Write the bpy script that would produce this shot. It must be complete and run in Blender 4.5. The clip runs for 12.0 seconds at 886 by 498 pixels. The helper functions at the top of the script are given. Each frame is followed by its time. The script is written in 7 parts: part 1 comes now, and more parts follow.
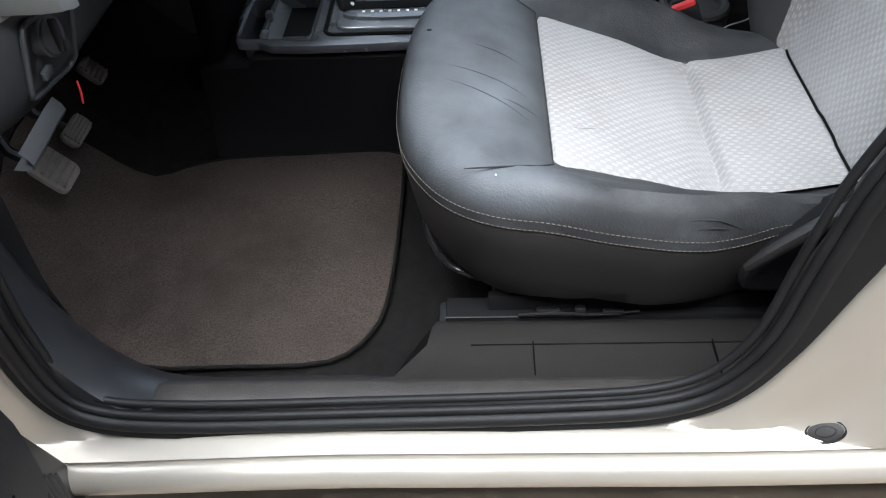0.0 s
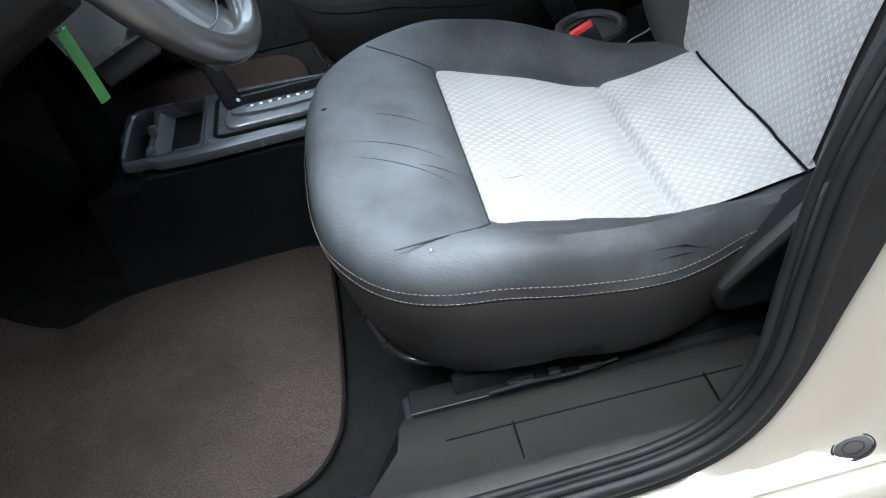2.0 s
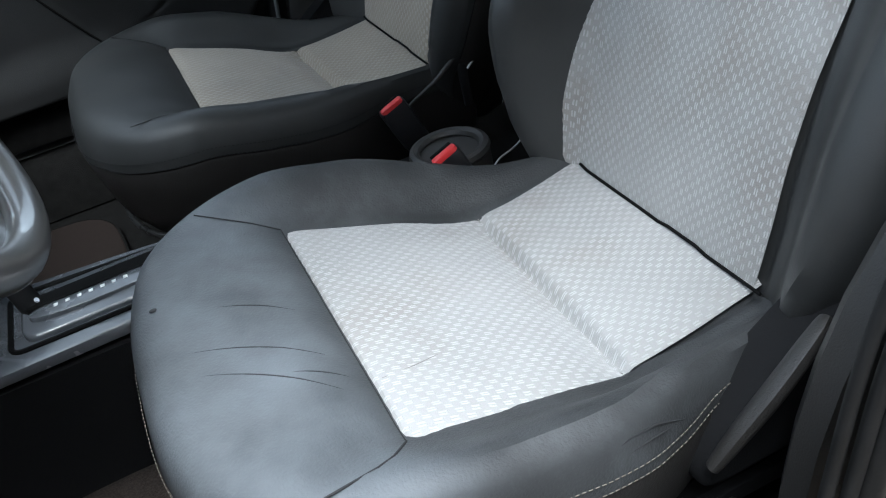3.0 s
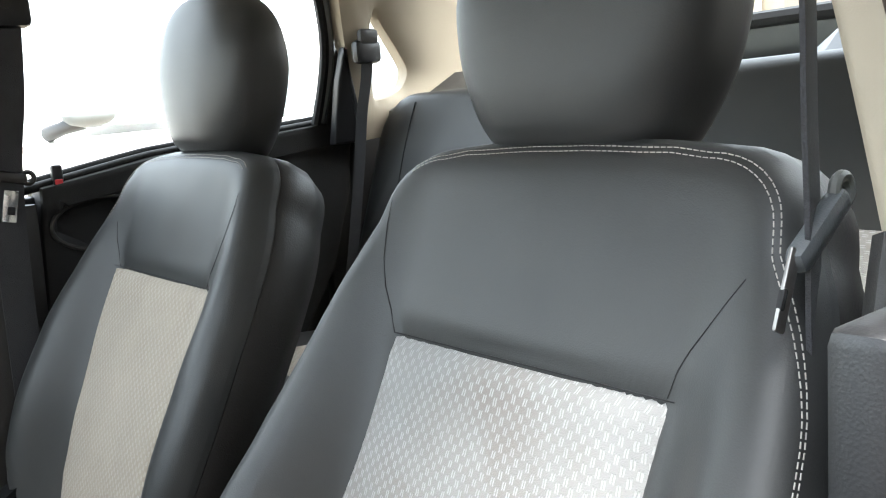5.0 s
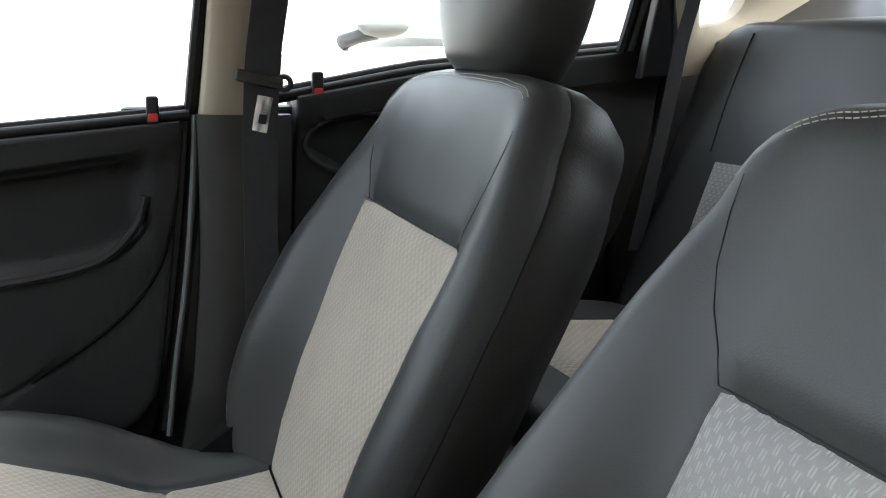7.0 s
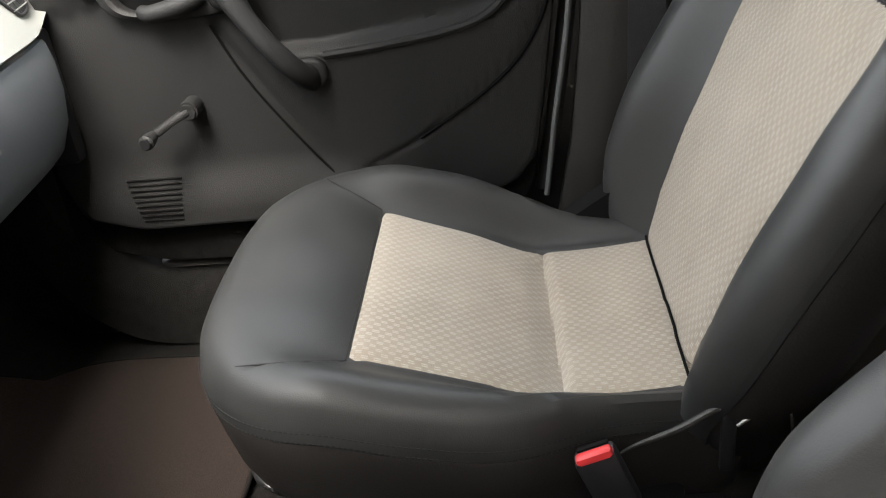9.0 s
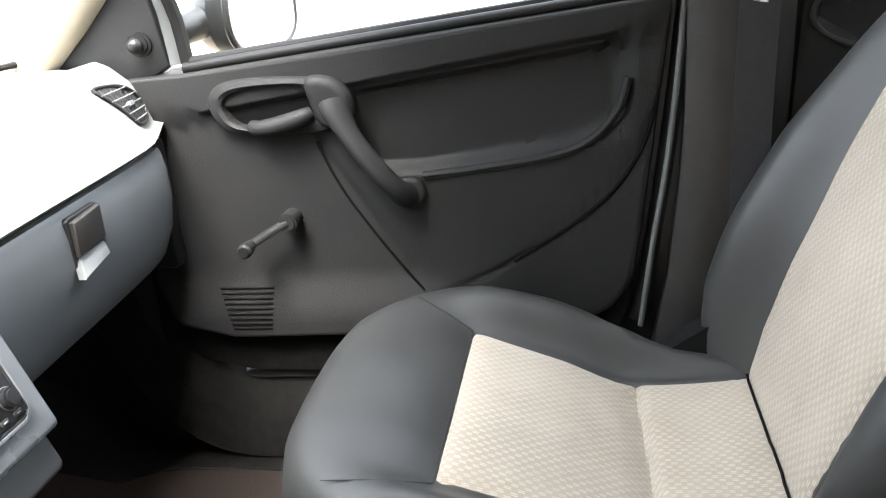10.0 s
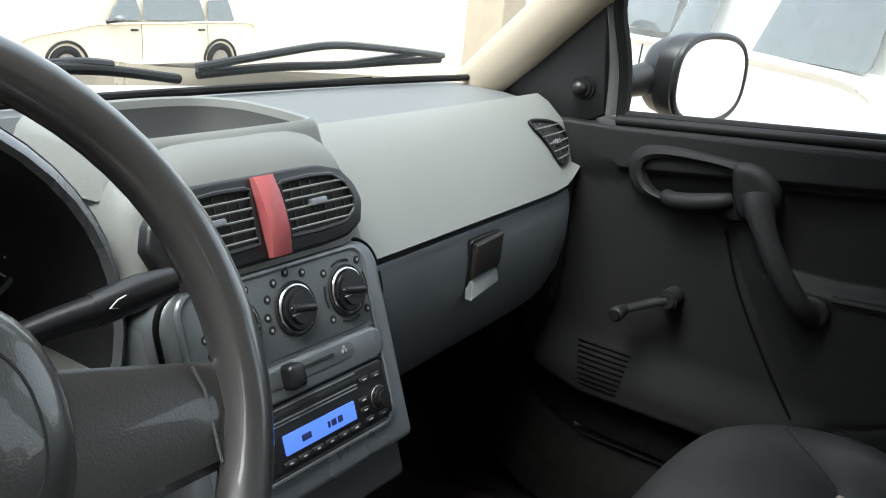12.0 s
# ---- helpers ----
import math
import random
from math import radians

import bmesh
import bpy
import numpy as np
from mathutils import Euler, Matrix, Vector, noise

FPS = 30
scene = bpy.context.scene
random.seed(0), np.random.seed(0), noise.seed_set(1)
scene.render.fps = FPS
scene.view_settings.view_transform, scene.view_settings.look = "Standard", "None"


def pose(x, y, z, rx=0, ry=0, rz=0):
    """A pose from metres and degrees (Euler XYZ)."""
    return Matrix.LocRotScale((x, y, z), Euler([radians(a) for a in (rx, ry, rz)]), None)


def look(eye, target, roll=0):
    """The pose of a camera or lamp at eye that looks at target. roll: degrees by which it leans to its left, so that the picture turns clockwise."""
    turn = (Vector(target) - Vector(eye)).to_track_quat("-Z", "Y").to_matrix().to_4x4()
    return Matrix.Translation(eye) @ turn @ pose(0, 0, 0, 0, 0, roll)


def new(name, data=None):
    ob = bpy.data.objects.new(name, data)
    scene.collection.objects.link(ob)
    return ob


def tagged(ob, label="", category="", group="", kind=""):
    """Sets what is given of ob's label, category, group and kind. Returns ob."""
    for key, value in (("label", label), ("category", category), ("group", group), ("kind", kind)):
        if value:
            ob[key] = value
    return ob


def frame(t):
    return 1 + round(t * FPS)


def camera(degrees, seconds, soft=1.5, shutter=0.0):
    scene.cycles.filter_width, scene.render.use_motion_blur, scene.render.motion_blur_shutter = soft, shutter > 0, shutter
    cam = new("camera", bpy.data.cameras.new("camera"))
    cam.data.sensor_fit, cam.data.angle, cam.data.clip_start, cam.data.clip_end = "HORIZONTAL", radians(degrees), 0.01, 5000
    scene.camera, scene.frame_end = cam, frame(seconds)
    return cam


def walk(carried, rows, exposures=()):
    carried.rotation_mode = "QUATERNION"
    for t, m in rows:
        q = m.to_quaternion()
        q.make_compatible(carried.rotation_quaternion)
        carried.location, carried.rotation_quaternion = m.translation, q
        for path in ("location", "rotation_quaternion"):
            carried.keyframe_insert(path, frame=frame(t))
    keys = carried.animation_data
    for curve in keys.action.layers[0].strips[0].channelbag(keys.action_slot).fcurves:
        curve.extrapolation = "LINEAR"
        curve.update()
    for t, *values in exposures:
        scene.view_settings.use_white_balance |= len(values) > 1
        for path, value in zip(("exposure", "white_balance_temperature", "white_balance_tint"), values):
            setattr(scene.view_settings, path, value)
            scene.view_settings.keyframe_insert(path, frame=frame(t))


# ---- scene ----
cam = camera(53.5, 12.0, soft=1.1)
PATH = [
    (0, (0.014, -1.303, 1.104), (-0.084, 0.193, -0.22), -3.5),
    (0.5, (0.014, -1.302, 1.102), (-0.085, 0.2, -0.215), -3.8),
    (1, (0.007, -1.298, 1.099), (-0.066, 0.223, -0.197), -4.1),
    (1.5, (0.008, -1.278, 1.081), (-0.009, 0.271, -0.185), -7.0),
    (2, (0.015, -1.215, 1.054), (0.068, 0.364, -0.172), -12.8),
    (2.5, (0.035, -1.11, 1.027), (0.16, 0.487, -0.171), -17.6),
    (3, (0.018, -0.994, 1.007), (0.481, 0.598, -0.112), -14.2),
    (3.1, (0.019, -0.982, 0.989), (0.534, 0.621, -0.089), -14.5),
    (3.3, (0.02, -0.965, 0.997), (0.71, 0.61, -0.024), -12.7),
    (3.5, (0.046, -0.957, 1.039), (0.818, 0.606, 0.058), -13.2),
    (3.6, (0.038, -0.954, 1.060), (0.922, 0.583, 0.141), -11.6),
    (5.3, (0.127, -0.851, 1.051), (1.362, 0.703, 0.809), -4.2),
    (5.5, (0.134, -0.839, 1.058), (1.371, 0.72, 0.853), -4.0),
    (6, (0.173, -0.747, 1.056), (1.237, 0.929, 0.813), -3.3),
    (6.5, (0.23, -0.659, 1.044), (1.07, 1.129, 0.736), -5.3),
    (6.7, (0.242, -0.631, 1.039), (1.02, 1.178, 0.689), -2.6),
    (8.3, (0.259, -0.567, 1.065), (0.499, 1.191, 0.143), 0.3),
    (8.5, (0.274, -0.553, 1.068), (0.354, 1.188, 0.087), -2.7),
    (9, (0.263, -0.519, 1.057), (0.071, 1.223, 0.093), -7.0),
    (9.5, (0.263, -0.507, 1.049), (-0.031, 1.268, 0.177), -7.6),
    (10, (0.233, -0.512, 1.044), (-0.104, 1.337, 0.361), -5.3),
    (10.5, (0.208, -0.509, 1.052), (-0.292, 1.328, 0.44), -1.6),
    (11, (0.19, -0.489, 1.064), (-0.478, 1.312, 0.506), 4.3),
    (11.5, (0.177, -0.481, 1.073), (-0.646, 1.257, 0.523), 7.4),
    (12, (0.165, -0.489, 1.078), (-0.88, 1.097, 0.461), 5.9),
]
walk(cam, [(t, look(eye, target, roll)) for t, eye, target, roll in PATH], [(0, 2.5, 5800, 8), (1.0, 2.55, 5750, 7), (1.5, 2.55, 5700, 6), (2.0, 2.75, 5600, 5), (2.5, 2.65, 5550, 4), (3.0, 2.45, 5600, 4), (3.6, 2.85, 5900, 4), (5.3, 3.95, 6250, 6), (5.8, 3.85, 6250, 6), (6.5, 3.42, 6150, 6), (8.3, 3.75, 6750, 11), (9.0, 3.9, 6850, 11), (9.5, 4.1, 6700, 10), (10.0, 4.45, 6450, 10), (10.5, 4.4, 6250, 8), (11.0, 3.9, 6200, 7), (11.5, 3.05, 6200, 7), (12, 2.4, 6150, 6)])
# ---- world, sun ----
world = bpy.data.worlds.new("sky")
scene.world = world
world.use_nodes = True
wn = world.node_tree.nodes
sky = wn.new("ShaderNodeTexSky")
sky.sky_type, sky.sun_disc = "NISHITA", False
sky.sun_elevation, sky.sun_rotation = radians(62), radians(160)
sky.air_density, sky.dust_density, sky.ozone_density = 1.0, 4.0, 0.6
wn["Background"].inputs["Strength"].default_value = 0.15
pale = wn.new("ShaderNodeHueSaturation")
pale.inputs["Saturation"].default_value = 0.3
world.node_tree.links.new(sky.outputs["Color"], pale.inputs["Color"])
world.node_tree.links.new(pale.outputs["Color"], wn["Background"].inputs["Color"])
sun_data = bpy.data.lights.new("sun", "SUN")
sun_data.energy, sun_data.angle, sun_data.color = 0.55, radians(20), (1.0, 0.96, 0.9)
sun = new("sun", sun_data)
sun.matrix_world = look((-0.8, -2.35, 4.6), (0, 0, 0))


# ---- materials ----
def material(name, color, rough=0.5, metal=0.0, vary=0.12, scale=12.0, bump=0.0, bump_scale=200.0, spec=0.5, coat=0.0, stain=None, stain_scale=3.0, stain_amount=0.3):
    m = bpy.data.materials.new(name)
    m.use_nodes = True
    nt = m.node_tree
    b = nt.nodes["Principled BSDF"]
    b.inputs["Roughness"].default_value, b.inputs["Metallic"].default_value = rough, metal
    b.inputs["Specular IOR Level"].default_value, b.inputs["Coat Weight"].default_value = spec, coat
    tc = nt.nodes.new("ShaderNodeTexCoord")
    n1 = nt.nodes.new("ShaderNodeTexNoise")
    n1.inputs["Scale"].default_value, n1.inputs["Detail"].default_value = scale, 5
    nt.links.new(tc.outputs["Object"], n1.inputs["Vector"])
    ramp = nt.nodes.new("ShaderNodeValToRGB")
    ramp.color_ramp.elements[0].position, ramp.color_ramp.elements[1].position = 0.3, 0.7
    ramp.color_ramp.elements[0].color = (*[c * (1 - vary) for c in color], 1)
    ramp.color_ramp.elements[1].color = (*[min(1, c * (1 + vary)) for c in color], 1)
    nt.links.new(n1.outputs["Fac"], ramp.inputs["Fac"])
    out = ramp.outputs["Color"]
    if stain:
        n2 = nt.nodes.new("ShaderNodeTexNoise")
        n2.inputs["Scale"].default_value, n2.inputs["Detail"].default_value, n2.inputs["Roughness"].default_value = stain_scale, 8, 0.65
        nt.links.new(tc.outputs["Object"], n2.inputs["Vector"])
        r2 = nt.nodes.new("ShaderNodeValToRGB")
        r2.color_ramp.elements[0].position, r2.color_ramp.elements[1].position = 0.48, 0.72
        r2.color_ramp.elements[0].color, r2.color_ramp.elements[1].color = (0, 0, 0, 1), (stain_amount,) * 3 + (1,)
        nt.links.new(n2.outputs["Fac"], r2.inputs["Fac"])
        mix = nt.nodes.new("ShaderNodeMixRGB")
        mix.inputs["Color2"].default_value = (*stain, 1)
        nt.links.new(r2.outputs["Color"], mix.inputs["Fac"])
        nt.links.new(out, mix.inputs["Color1"])
        out = mix.outputs["Color"]
    nt.links.new(out, b.inputs["Base Color"])
    rr = nt.nodes.new("ShaderNodeMapRange")
    rr.inputs["To Min"].default_value, rr.inputs["To Max"].default_value = max(0.02, rough - 0.08), min(1, rough + 0.08)
    nt.links.new(n1.outputs["Fac"], rr.inputs["Value"])
    nt.links.new(rr.outputs["Result"], b.inputs["Roughness"])
    if bump:
        n3 = nt.nodes.new("ShaderNodeTexNoise")
        n3.inputs["Scale"].default_value, n3.inputs["Detail"].default_value = bump_scale, 3
        nt.links.new(tc.outputs["Object"], n3.inputs["Vector"])
        bp = nt.nodes.new("ShaderNodeBump")
        bp.inputs["Strength"].default_value, bp.inputs["Distance"].default_value = bump, 0.002
        nt.links.new(n3.outputs["Fac"], bp.inputs["Height"])
        nt.links.new(bp.outputs["Normal"], b.inputs["Normal"])
    return m


def fabric(name, ground, thread, tint):
    """Woven seat cloth: rows of short raised dashes, each row shifted by half a step, with faint soiling."""
    m = material(name, ground, rough=0.9, vary=0.1, scale=6, spec=0.2, stain=tint, stain_scale=7, stain_amount=0.5)
    nt = m.node_tree
    b = nt.nodes["Principled BSDF"]

    def math_node(op, x, y=0.0):
        n = nt.nodes.new("ShaderNodeMath")
        n.operation = op
        for socket, v in zip(n.inputs, (x, y)):
            if isinstance(v, (int, float)):
                socket.default_value = v
            else:
                nt.links.new(v, socket)
        return n.outputs[0]

    uv = nt.nodes.new("ShaderNodeUVMap")
    sep = nt.nodes.new("ShaderNodeSeparateXYZ")
    nt.links.new(uv.outputs["UV"], sep.inputs[0])
    sway = nt.nodes.new("ShaderNodeTexNoise")
    sway.inputs["Scale"].default_value, sway.inputs["Detail"].default_value = 130, 2
    nt.links.new(uv.outputs["UV"], sway.inputs["Vector"])
    off = math_node("MULTIPLY", math_node("SUBTRACT", sway.outputs["Fac"], 0.5), 0.0034)
    v = math_node("DIVIDE", math_node("ADD", sep.outputs["Y"], math_node("MULTIPLY", off, 0.6)), 0.0064)
    row = math_node("FLOOR", v)
    shift = math_node("MULTIPLY", math_node("MODULO", math_node("ABSOLUTE", row), 2.0), 0.5)
    u = math_node("ADD", math_node("DIVIDE", math_node("ADD", sep.outputs["X"], off), 0.0130), shift)
    du = math_node("DIVIDE", math_node("ABSOLUTE", math_node("SUBTRACT", math_node("FRACT", u), 0.5)), 0.31)
    across = math_node("ABSOLUTE", math_node("SUBTRACT", math_node("FRACT", v), 0.5))
    dv = math_node("DIVIDE", math_node("ABSOLUTE", math_node("SUBTRACT", across, 0.19)), 0.13)
    dash = nt.nodes.new("ShaderNodeMapRange")
    dash.interpolation_type = "SMOOTHSTEP"
    dash.inputs["From Min"].default_value, dash.inputs["From Max"].default_value = 1.05, 0.55
    nt.links.new(math_node("MAXIMUM", du, dv), dash.inputs["Value"])
    wear = nt.nodes.new("ShaderNodeTexNoise")
    wear.inputs["Scale"].default_value, wear.inputs["Detail"].default_value = 22, 4
    nt.links.new(uv.outputs["UV"], wear.inputs["Vector"])
    show = math_node("MULTIPLY", dash.outputs["Result"], math_node("MULTIPLY", wear.outputs["Fac"], 1.45))
    wv = nt.nodes.new("ShaderNodeTexNoise")
    wv.inputs["Scale"].default_value, wv.inputs["Detail"].default_value = 900, 2
    nt.links.new(uv.outputs["UV"], wv.inputs["Vector"])
    old = b.inputs["Base Color"].links[0].from_socket
    mix = nt.nodes.new("ShaderNodeMixRGB")
    mix.inputs["Color2"].default_value = (*thread, 1)
    nt.links.new(show, mix.inputs["Fac"])
    nt.links.new(old, mix.inputs["Color1"])
    nt.links.new(mix.outputs["Color"], b.inputs["Base Color"])
    bp = nt.nodes.new("ShaderNodeBump")
    bp.inputs["Strength"].default_value, bp.inputs["Distance"].default_value = 0.55, 0.0011
    nt.links.new(math_node("ADD", dash.outputs["Result"], wv.outputs["Fac"]), bp.inputs["Height"])
    nt.links.new(bp.outputs["Normal"], b.inputs["Normal"])
    b.inputs["Sheen Weight"].default_value = 0.3
    return m


def glass(name, tint=(1, 1, 1), rough=0.0):
    m = bpy.data.materials.new(name)
    m.use_nodes = True
    nt = m.node_tree
    nt.nodes.remove(nt.nodes["Principled BSDF"])
    tr, gl, mx, fr = (nt.nodes.new("ShaderNode" + k) for k in ("BsdfTransparent", "BsdfGlossy", "MixShader", "LayerWeight"))
    tr.inputs["Color"].default_value = (*tint, 1)
    gl.inputs["Roughness"].default_value = rough
    fr.inputs["Blend"].default_value = 0.5
    pw, ma = nt.nodes.new("ShaderNodeMath"), nt.nodes.new("ShaderNodeMath")
    pw.operation, ma.operation = "POWER", "MULTIPLY_ADD"
    pw.inputs[1].default_value, ma.inputs[1].default_value, ma.inputs[2].default_value = 5.0, 0.7, 0.04
    nt.links.new(fr.outputs["Facing"], pw.inputs[0])
    nt.links.new(pw.outputs[0], ma.inputs[0])
    nt.links.new(ma.outputs[0], mx.inputs[0])
    nt.links.new(tr.outputs[0], mx.inputs[1])
    nt.links.new(gl.outputs[0], mx.inputs[2])
    nt.links.new(mx.outputs[0], nt.nodes["Material Output"].inputs["Surface"])
    return m


def glow(name, color, strength):
    m = bpy.data.materials.new(name)
    m.use_nodes = True
    b = m.node_tree.nodes["Principled BSDF"]
    b.inputs["Base Color"].default_value = (*[c * 0.3 for c in color], 1)
    b.inputs["Emission Color"].default_value, b.inputs["Emission Strength"].default_value = (*color, 1), strength
    return m


LEATHER = material("leather", (0.028, 0.0285, 0.028), rough=0.47, vary=0.15, scale=9, bump=0.12, bump_scale=750, spec=0.45, stain=(0.036, 0.034, 0.031), stain_scale=11, stain_amount=0.4)
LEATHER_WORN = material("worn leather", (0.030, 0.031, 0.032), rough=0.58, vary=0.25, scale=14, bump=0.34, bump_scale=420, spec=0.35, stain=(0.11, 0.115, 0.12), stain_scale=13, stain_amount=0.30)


def rubbed_lit_front(m, tone, x_in, x_out, amount):
    """Broad pale patch across the front edge and top of a cushion, broken up by noise: rubbing, and windscreen light
    put into the colour.
    """
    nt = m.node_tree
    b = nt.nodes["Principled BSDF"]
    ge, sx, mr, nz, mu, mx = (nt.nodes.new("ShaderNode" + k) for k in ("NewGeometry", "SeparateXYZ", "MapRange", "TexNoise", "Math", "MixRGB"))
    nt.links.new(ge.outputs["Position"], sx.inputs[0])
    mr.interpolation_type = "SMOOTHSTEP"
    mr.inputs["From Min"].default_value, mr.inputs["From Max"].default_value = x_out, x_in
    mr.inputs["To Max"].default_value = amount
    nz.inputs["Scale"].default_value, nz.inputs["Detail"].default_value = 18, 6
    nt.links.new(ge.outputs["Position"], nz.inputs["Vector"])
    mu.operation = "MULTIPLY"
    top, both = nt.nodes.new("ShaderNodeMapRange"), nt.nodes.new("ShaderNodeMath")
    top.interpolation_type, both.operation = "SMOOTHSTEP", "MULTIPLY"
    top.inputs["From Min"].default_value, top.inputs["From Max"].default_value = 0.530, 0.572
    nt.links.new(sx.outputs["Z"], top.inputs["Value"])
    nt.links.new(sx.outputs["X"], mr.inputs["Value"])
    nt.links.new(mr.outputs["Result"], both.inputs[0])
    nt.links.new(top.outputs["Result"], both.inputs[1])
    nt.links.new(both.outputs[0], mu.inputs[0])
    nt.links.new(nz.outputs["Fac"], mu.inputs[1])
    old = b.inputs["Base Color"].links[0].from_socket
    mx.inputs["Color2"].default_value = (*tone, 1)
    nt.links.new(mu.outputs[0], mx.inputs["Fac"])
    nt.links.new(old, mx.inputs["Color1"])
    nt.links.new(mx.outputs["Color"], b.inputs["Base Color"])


# blue-grey tone paints the sky's sheen over the rubbed front
rubbed_lit_front(LEATHER_WORN, (0.165, 0.180, 0.196), 0.05, 0.15, 0.85)
VINYL = material("vinyl", (0.008, 0.008, 0.0085), spec=0.12, rough=0.85, vary=0.15, scale=10, bump=0.2, bump_scale=500)
CLOTH_D = fabric("light seat cloth", (0.272, 0.266, 0.258), (0.39, 0.386, 0.378), (0.17, 0.135, 0.112))
CLOTH_P = fabric("beige seat cloth", (0.33, 0.285, 0.229), (0.455, 0.402, 0.333), (0.24, 0.190, 0.145))
THREAD = material("beige thread", (0.15, 0.132, 0.11), rough=0.8)
THREAD_PALE = material("pale thread", (0.40, 0.375, 0.34), rough=0.8)
# seat leather made darker and browner: the skirt's shade is in the colour
SKIRT = material("shaded leather skirt", (0.017, 0.0155, 0.0145), rough=0.5, vary=0.15, scale=8, bump=0.2, bump_scale=420, spec=0.35)
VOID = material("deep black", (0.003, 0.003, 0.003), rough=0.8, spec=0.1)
SEAM = material("seam thread", (0.012, 0.012, 0.013), rough=0.8)
PLASTIC = material("dark grained plastic", (0.0195, 0.0178, 0.0162), rough=0.5, vary=0.12, scale=20, bump=0.25, bump_scale=700, stain=(0.050, 0.044, 0.037), stain_scale=8, stain_amount=0.3)
SCUFF = material("rubbed scuff plastic", (0.032, 0.029, 0.0265), rough=0.48, vary=0.2, scale=25, bump=0.2, bump_scale=500, stain=(0.07, 0.062, 0.054), stain_scale=14, stain_amount=0.4)
PLASTIC_DOOR = material("charcoal door plastic", (0.0140, 0.0140, 0.0143), rough=0.6, vary=0.1, scale=8, bump=0.3, bump_scale=600, spec=0.28, stain=(0.021, 0.020, 0.018), stain_scale=5, stain_amount=0.3)
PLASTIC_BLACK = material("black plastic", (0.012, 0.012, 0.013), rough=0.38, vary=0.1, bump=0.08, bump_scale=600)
DASH_TOP = material("grey dash top", (0.115, 0.122, 0.122), rough=0.55, vary=0.05, scale=6, bump=0.25, bump_scale=800)
DASH_PAD = material("pale grey dash pad", (0.175, 0.181, 0.170), rough=0.48, vary=0.04, scale=5, bump=0.2, bump_scale=900)
DASH_MID = material("mid grey dash plastic", (0.150, 0.155, 0.146), rough=0.5, vary=0.04, scale=5, bump=0.15, bump_scale=900)
TRAY = material("dark tray rubber", (0.045, 0.047, 0.046), rough=0.6, vary=0.08, scale=9, bump=0.2, bump_scale=700)
DASH_LOW = material("slate dash plastic", (0.100, 0.109, 0.115), rough=0.40, vary=0.08, scale=8, bump=0.25, bump_scale=800)
CONSOLE_TOP = material("dark console plastic", (0.070, 0.076, 0.085), spec=0.9, coat=0.4, rough=0.26, vary=0.08, scale=9, bump=0.12, bump_scale=800)
DASH_DRIVER = material("charcoal dash plastic", (0.036, 0.038, 0.040), rough=0.45, vary=0.08, scale=8, bump=0.2, bump_scale=800)
CONSOLE = material("console plastic", (0.130, 0.140, 0.150), spec=0.8, rough=0.28, vary=0.08, scale=9, bump=0.15, bump_scale=800)
CREAM = material("cream trim", (0.37, 0.32, 0.245), rough=0.62, vary=0.05, scale=6, bump=0.15, bump_scale=700)
HEADLINER = material("grey headliner cloth", (0.50, 0.49, 0.46), rough=0.95, vary=0.05, bump=0.3, bump_scale=900)
CARPET = material("black carpet", (0.009, 0.0085, 0.008), rough=1.0, vary=0.3, scale=60, bump=0.8, bump_scale=900, spec=0.1)
# darker copy of the mat pile: passenger footwell shade in the colour
MAT_SHADED = material("shaded brown mat pile", (0.024, 0.018, 0.0155), rough=1.0, vary=0.32, scale=500, bump=0.8, bump_scale=900, spec=0.1)
TRIM_GLOSS = material("glossy black trim", (0.015, 0.016, 0.018), rough=0.33, vary=0.15, scale=18, bump=0.12, bump_scale=500, spec=0.7, stain=(0.035, 0.035, 0.035), stain_scale=14, stain_amount=0.35)
TAIL_RED = material("faded tail lamp", (0.80, 0.36, 0.26), rough=0.3, vary=0.05)
MAT_CLOTH = material("brown grey mat pile", (0.050, 0.040, 0.0345), rough=1.0, vary=0.42, scale=420, bump=0.9, bump_scale=900, spec=0.1, stain=(0.020, 0.016, 0.014), stain_scale=4.5, stain_amount=0.8)
PAINT = material("champagne silver paint", (0.43, 0.398, 0.340), rough=0.3, metal=0.5, vary=0.04, scale=5, coat=0.5, stain=(0.45, 0.38, 0.28), stain_scale=7, stain_amount=0.18)
RUBBER = material("door seal rubber", (0.008, 0.008, 0.0082), spec=0.25, rough=0.55, vary=0.2, scale=30, bump=0.1, bump_scale=400)
CHROME = material("bright metal", (0.75, 0.75, 0.76), rough=0.22, metal=1.0, vary=0.03)
GREASE = material("black grease", (0.006, 0.006, 0.006), rough=0.25, vary=0.2, scale=30, spec=0.6)
SEAM_CLOTH = material("grey seam thread", (0.16, 0.15, 0.14), rough=0.9)
BAR_STEEL = material("worn dark steel bar", (0.05, 0.05, 0.05), rough=0.28, metal=0.7, vary=0.2, scale=25)
DARK_STEEL = material("greasy dark steel", (0.014, 0.013, 0.012), rough=0.5, metal=0.1, vary=0.2, scale=25)
STEEL = material("dull steel", (0.30, 0.29, 0.28), rough=0.4, metal=0.9, vary=0.1)
PEDAL = material("worn pedal rubber", (0.16, 0.145, 0.125), rough=0.75, vary=0.25, scale=40, bump=0.3, bump_scale=300)
RED = material("red plastic", (0.55, 0.030, 0.032), rough=0.4, vary=0.05)
HAZARD = material("faded red button", (0.34, 0.085, 0.09), rough=0.45, vary=0.06)
GREEN = material("green tag", (0.27, 0.85, 0.27), rough=0.5, vary=0.05)
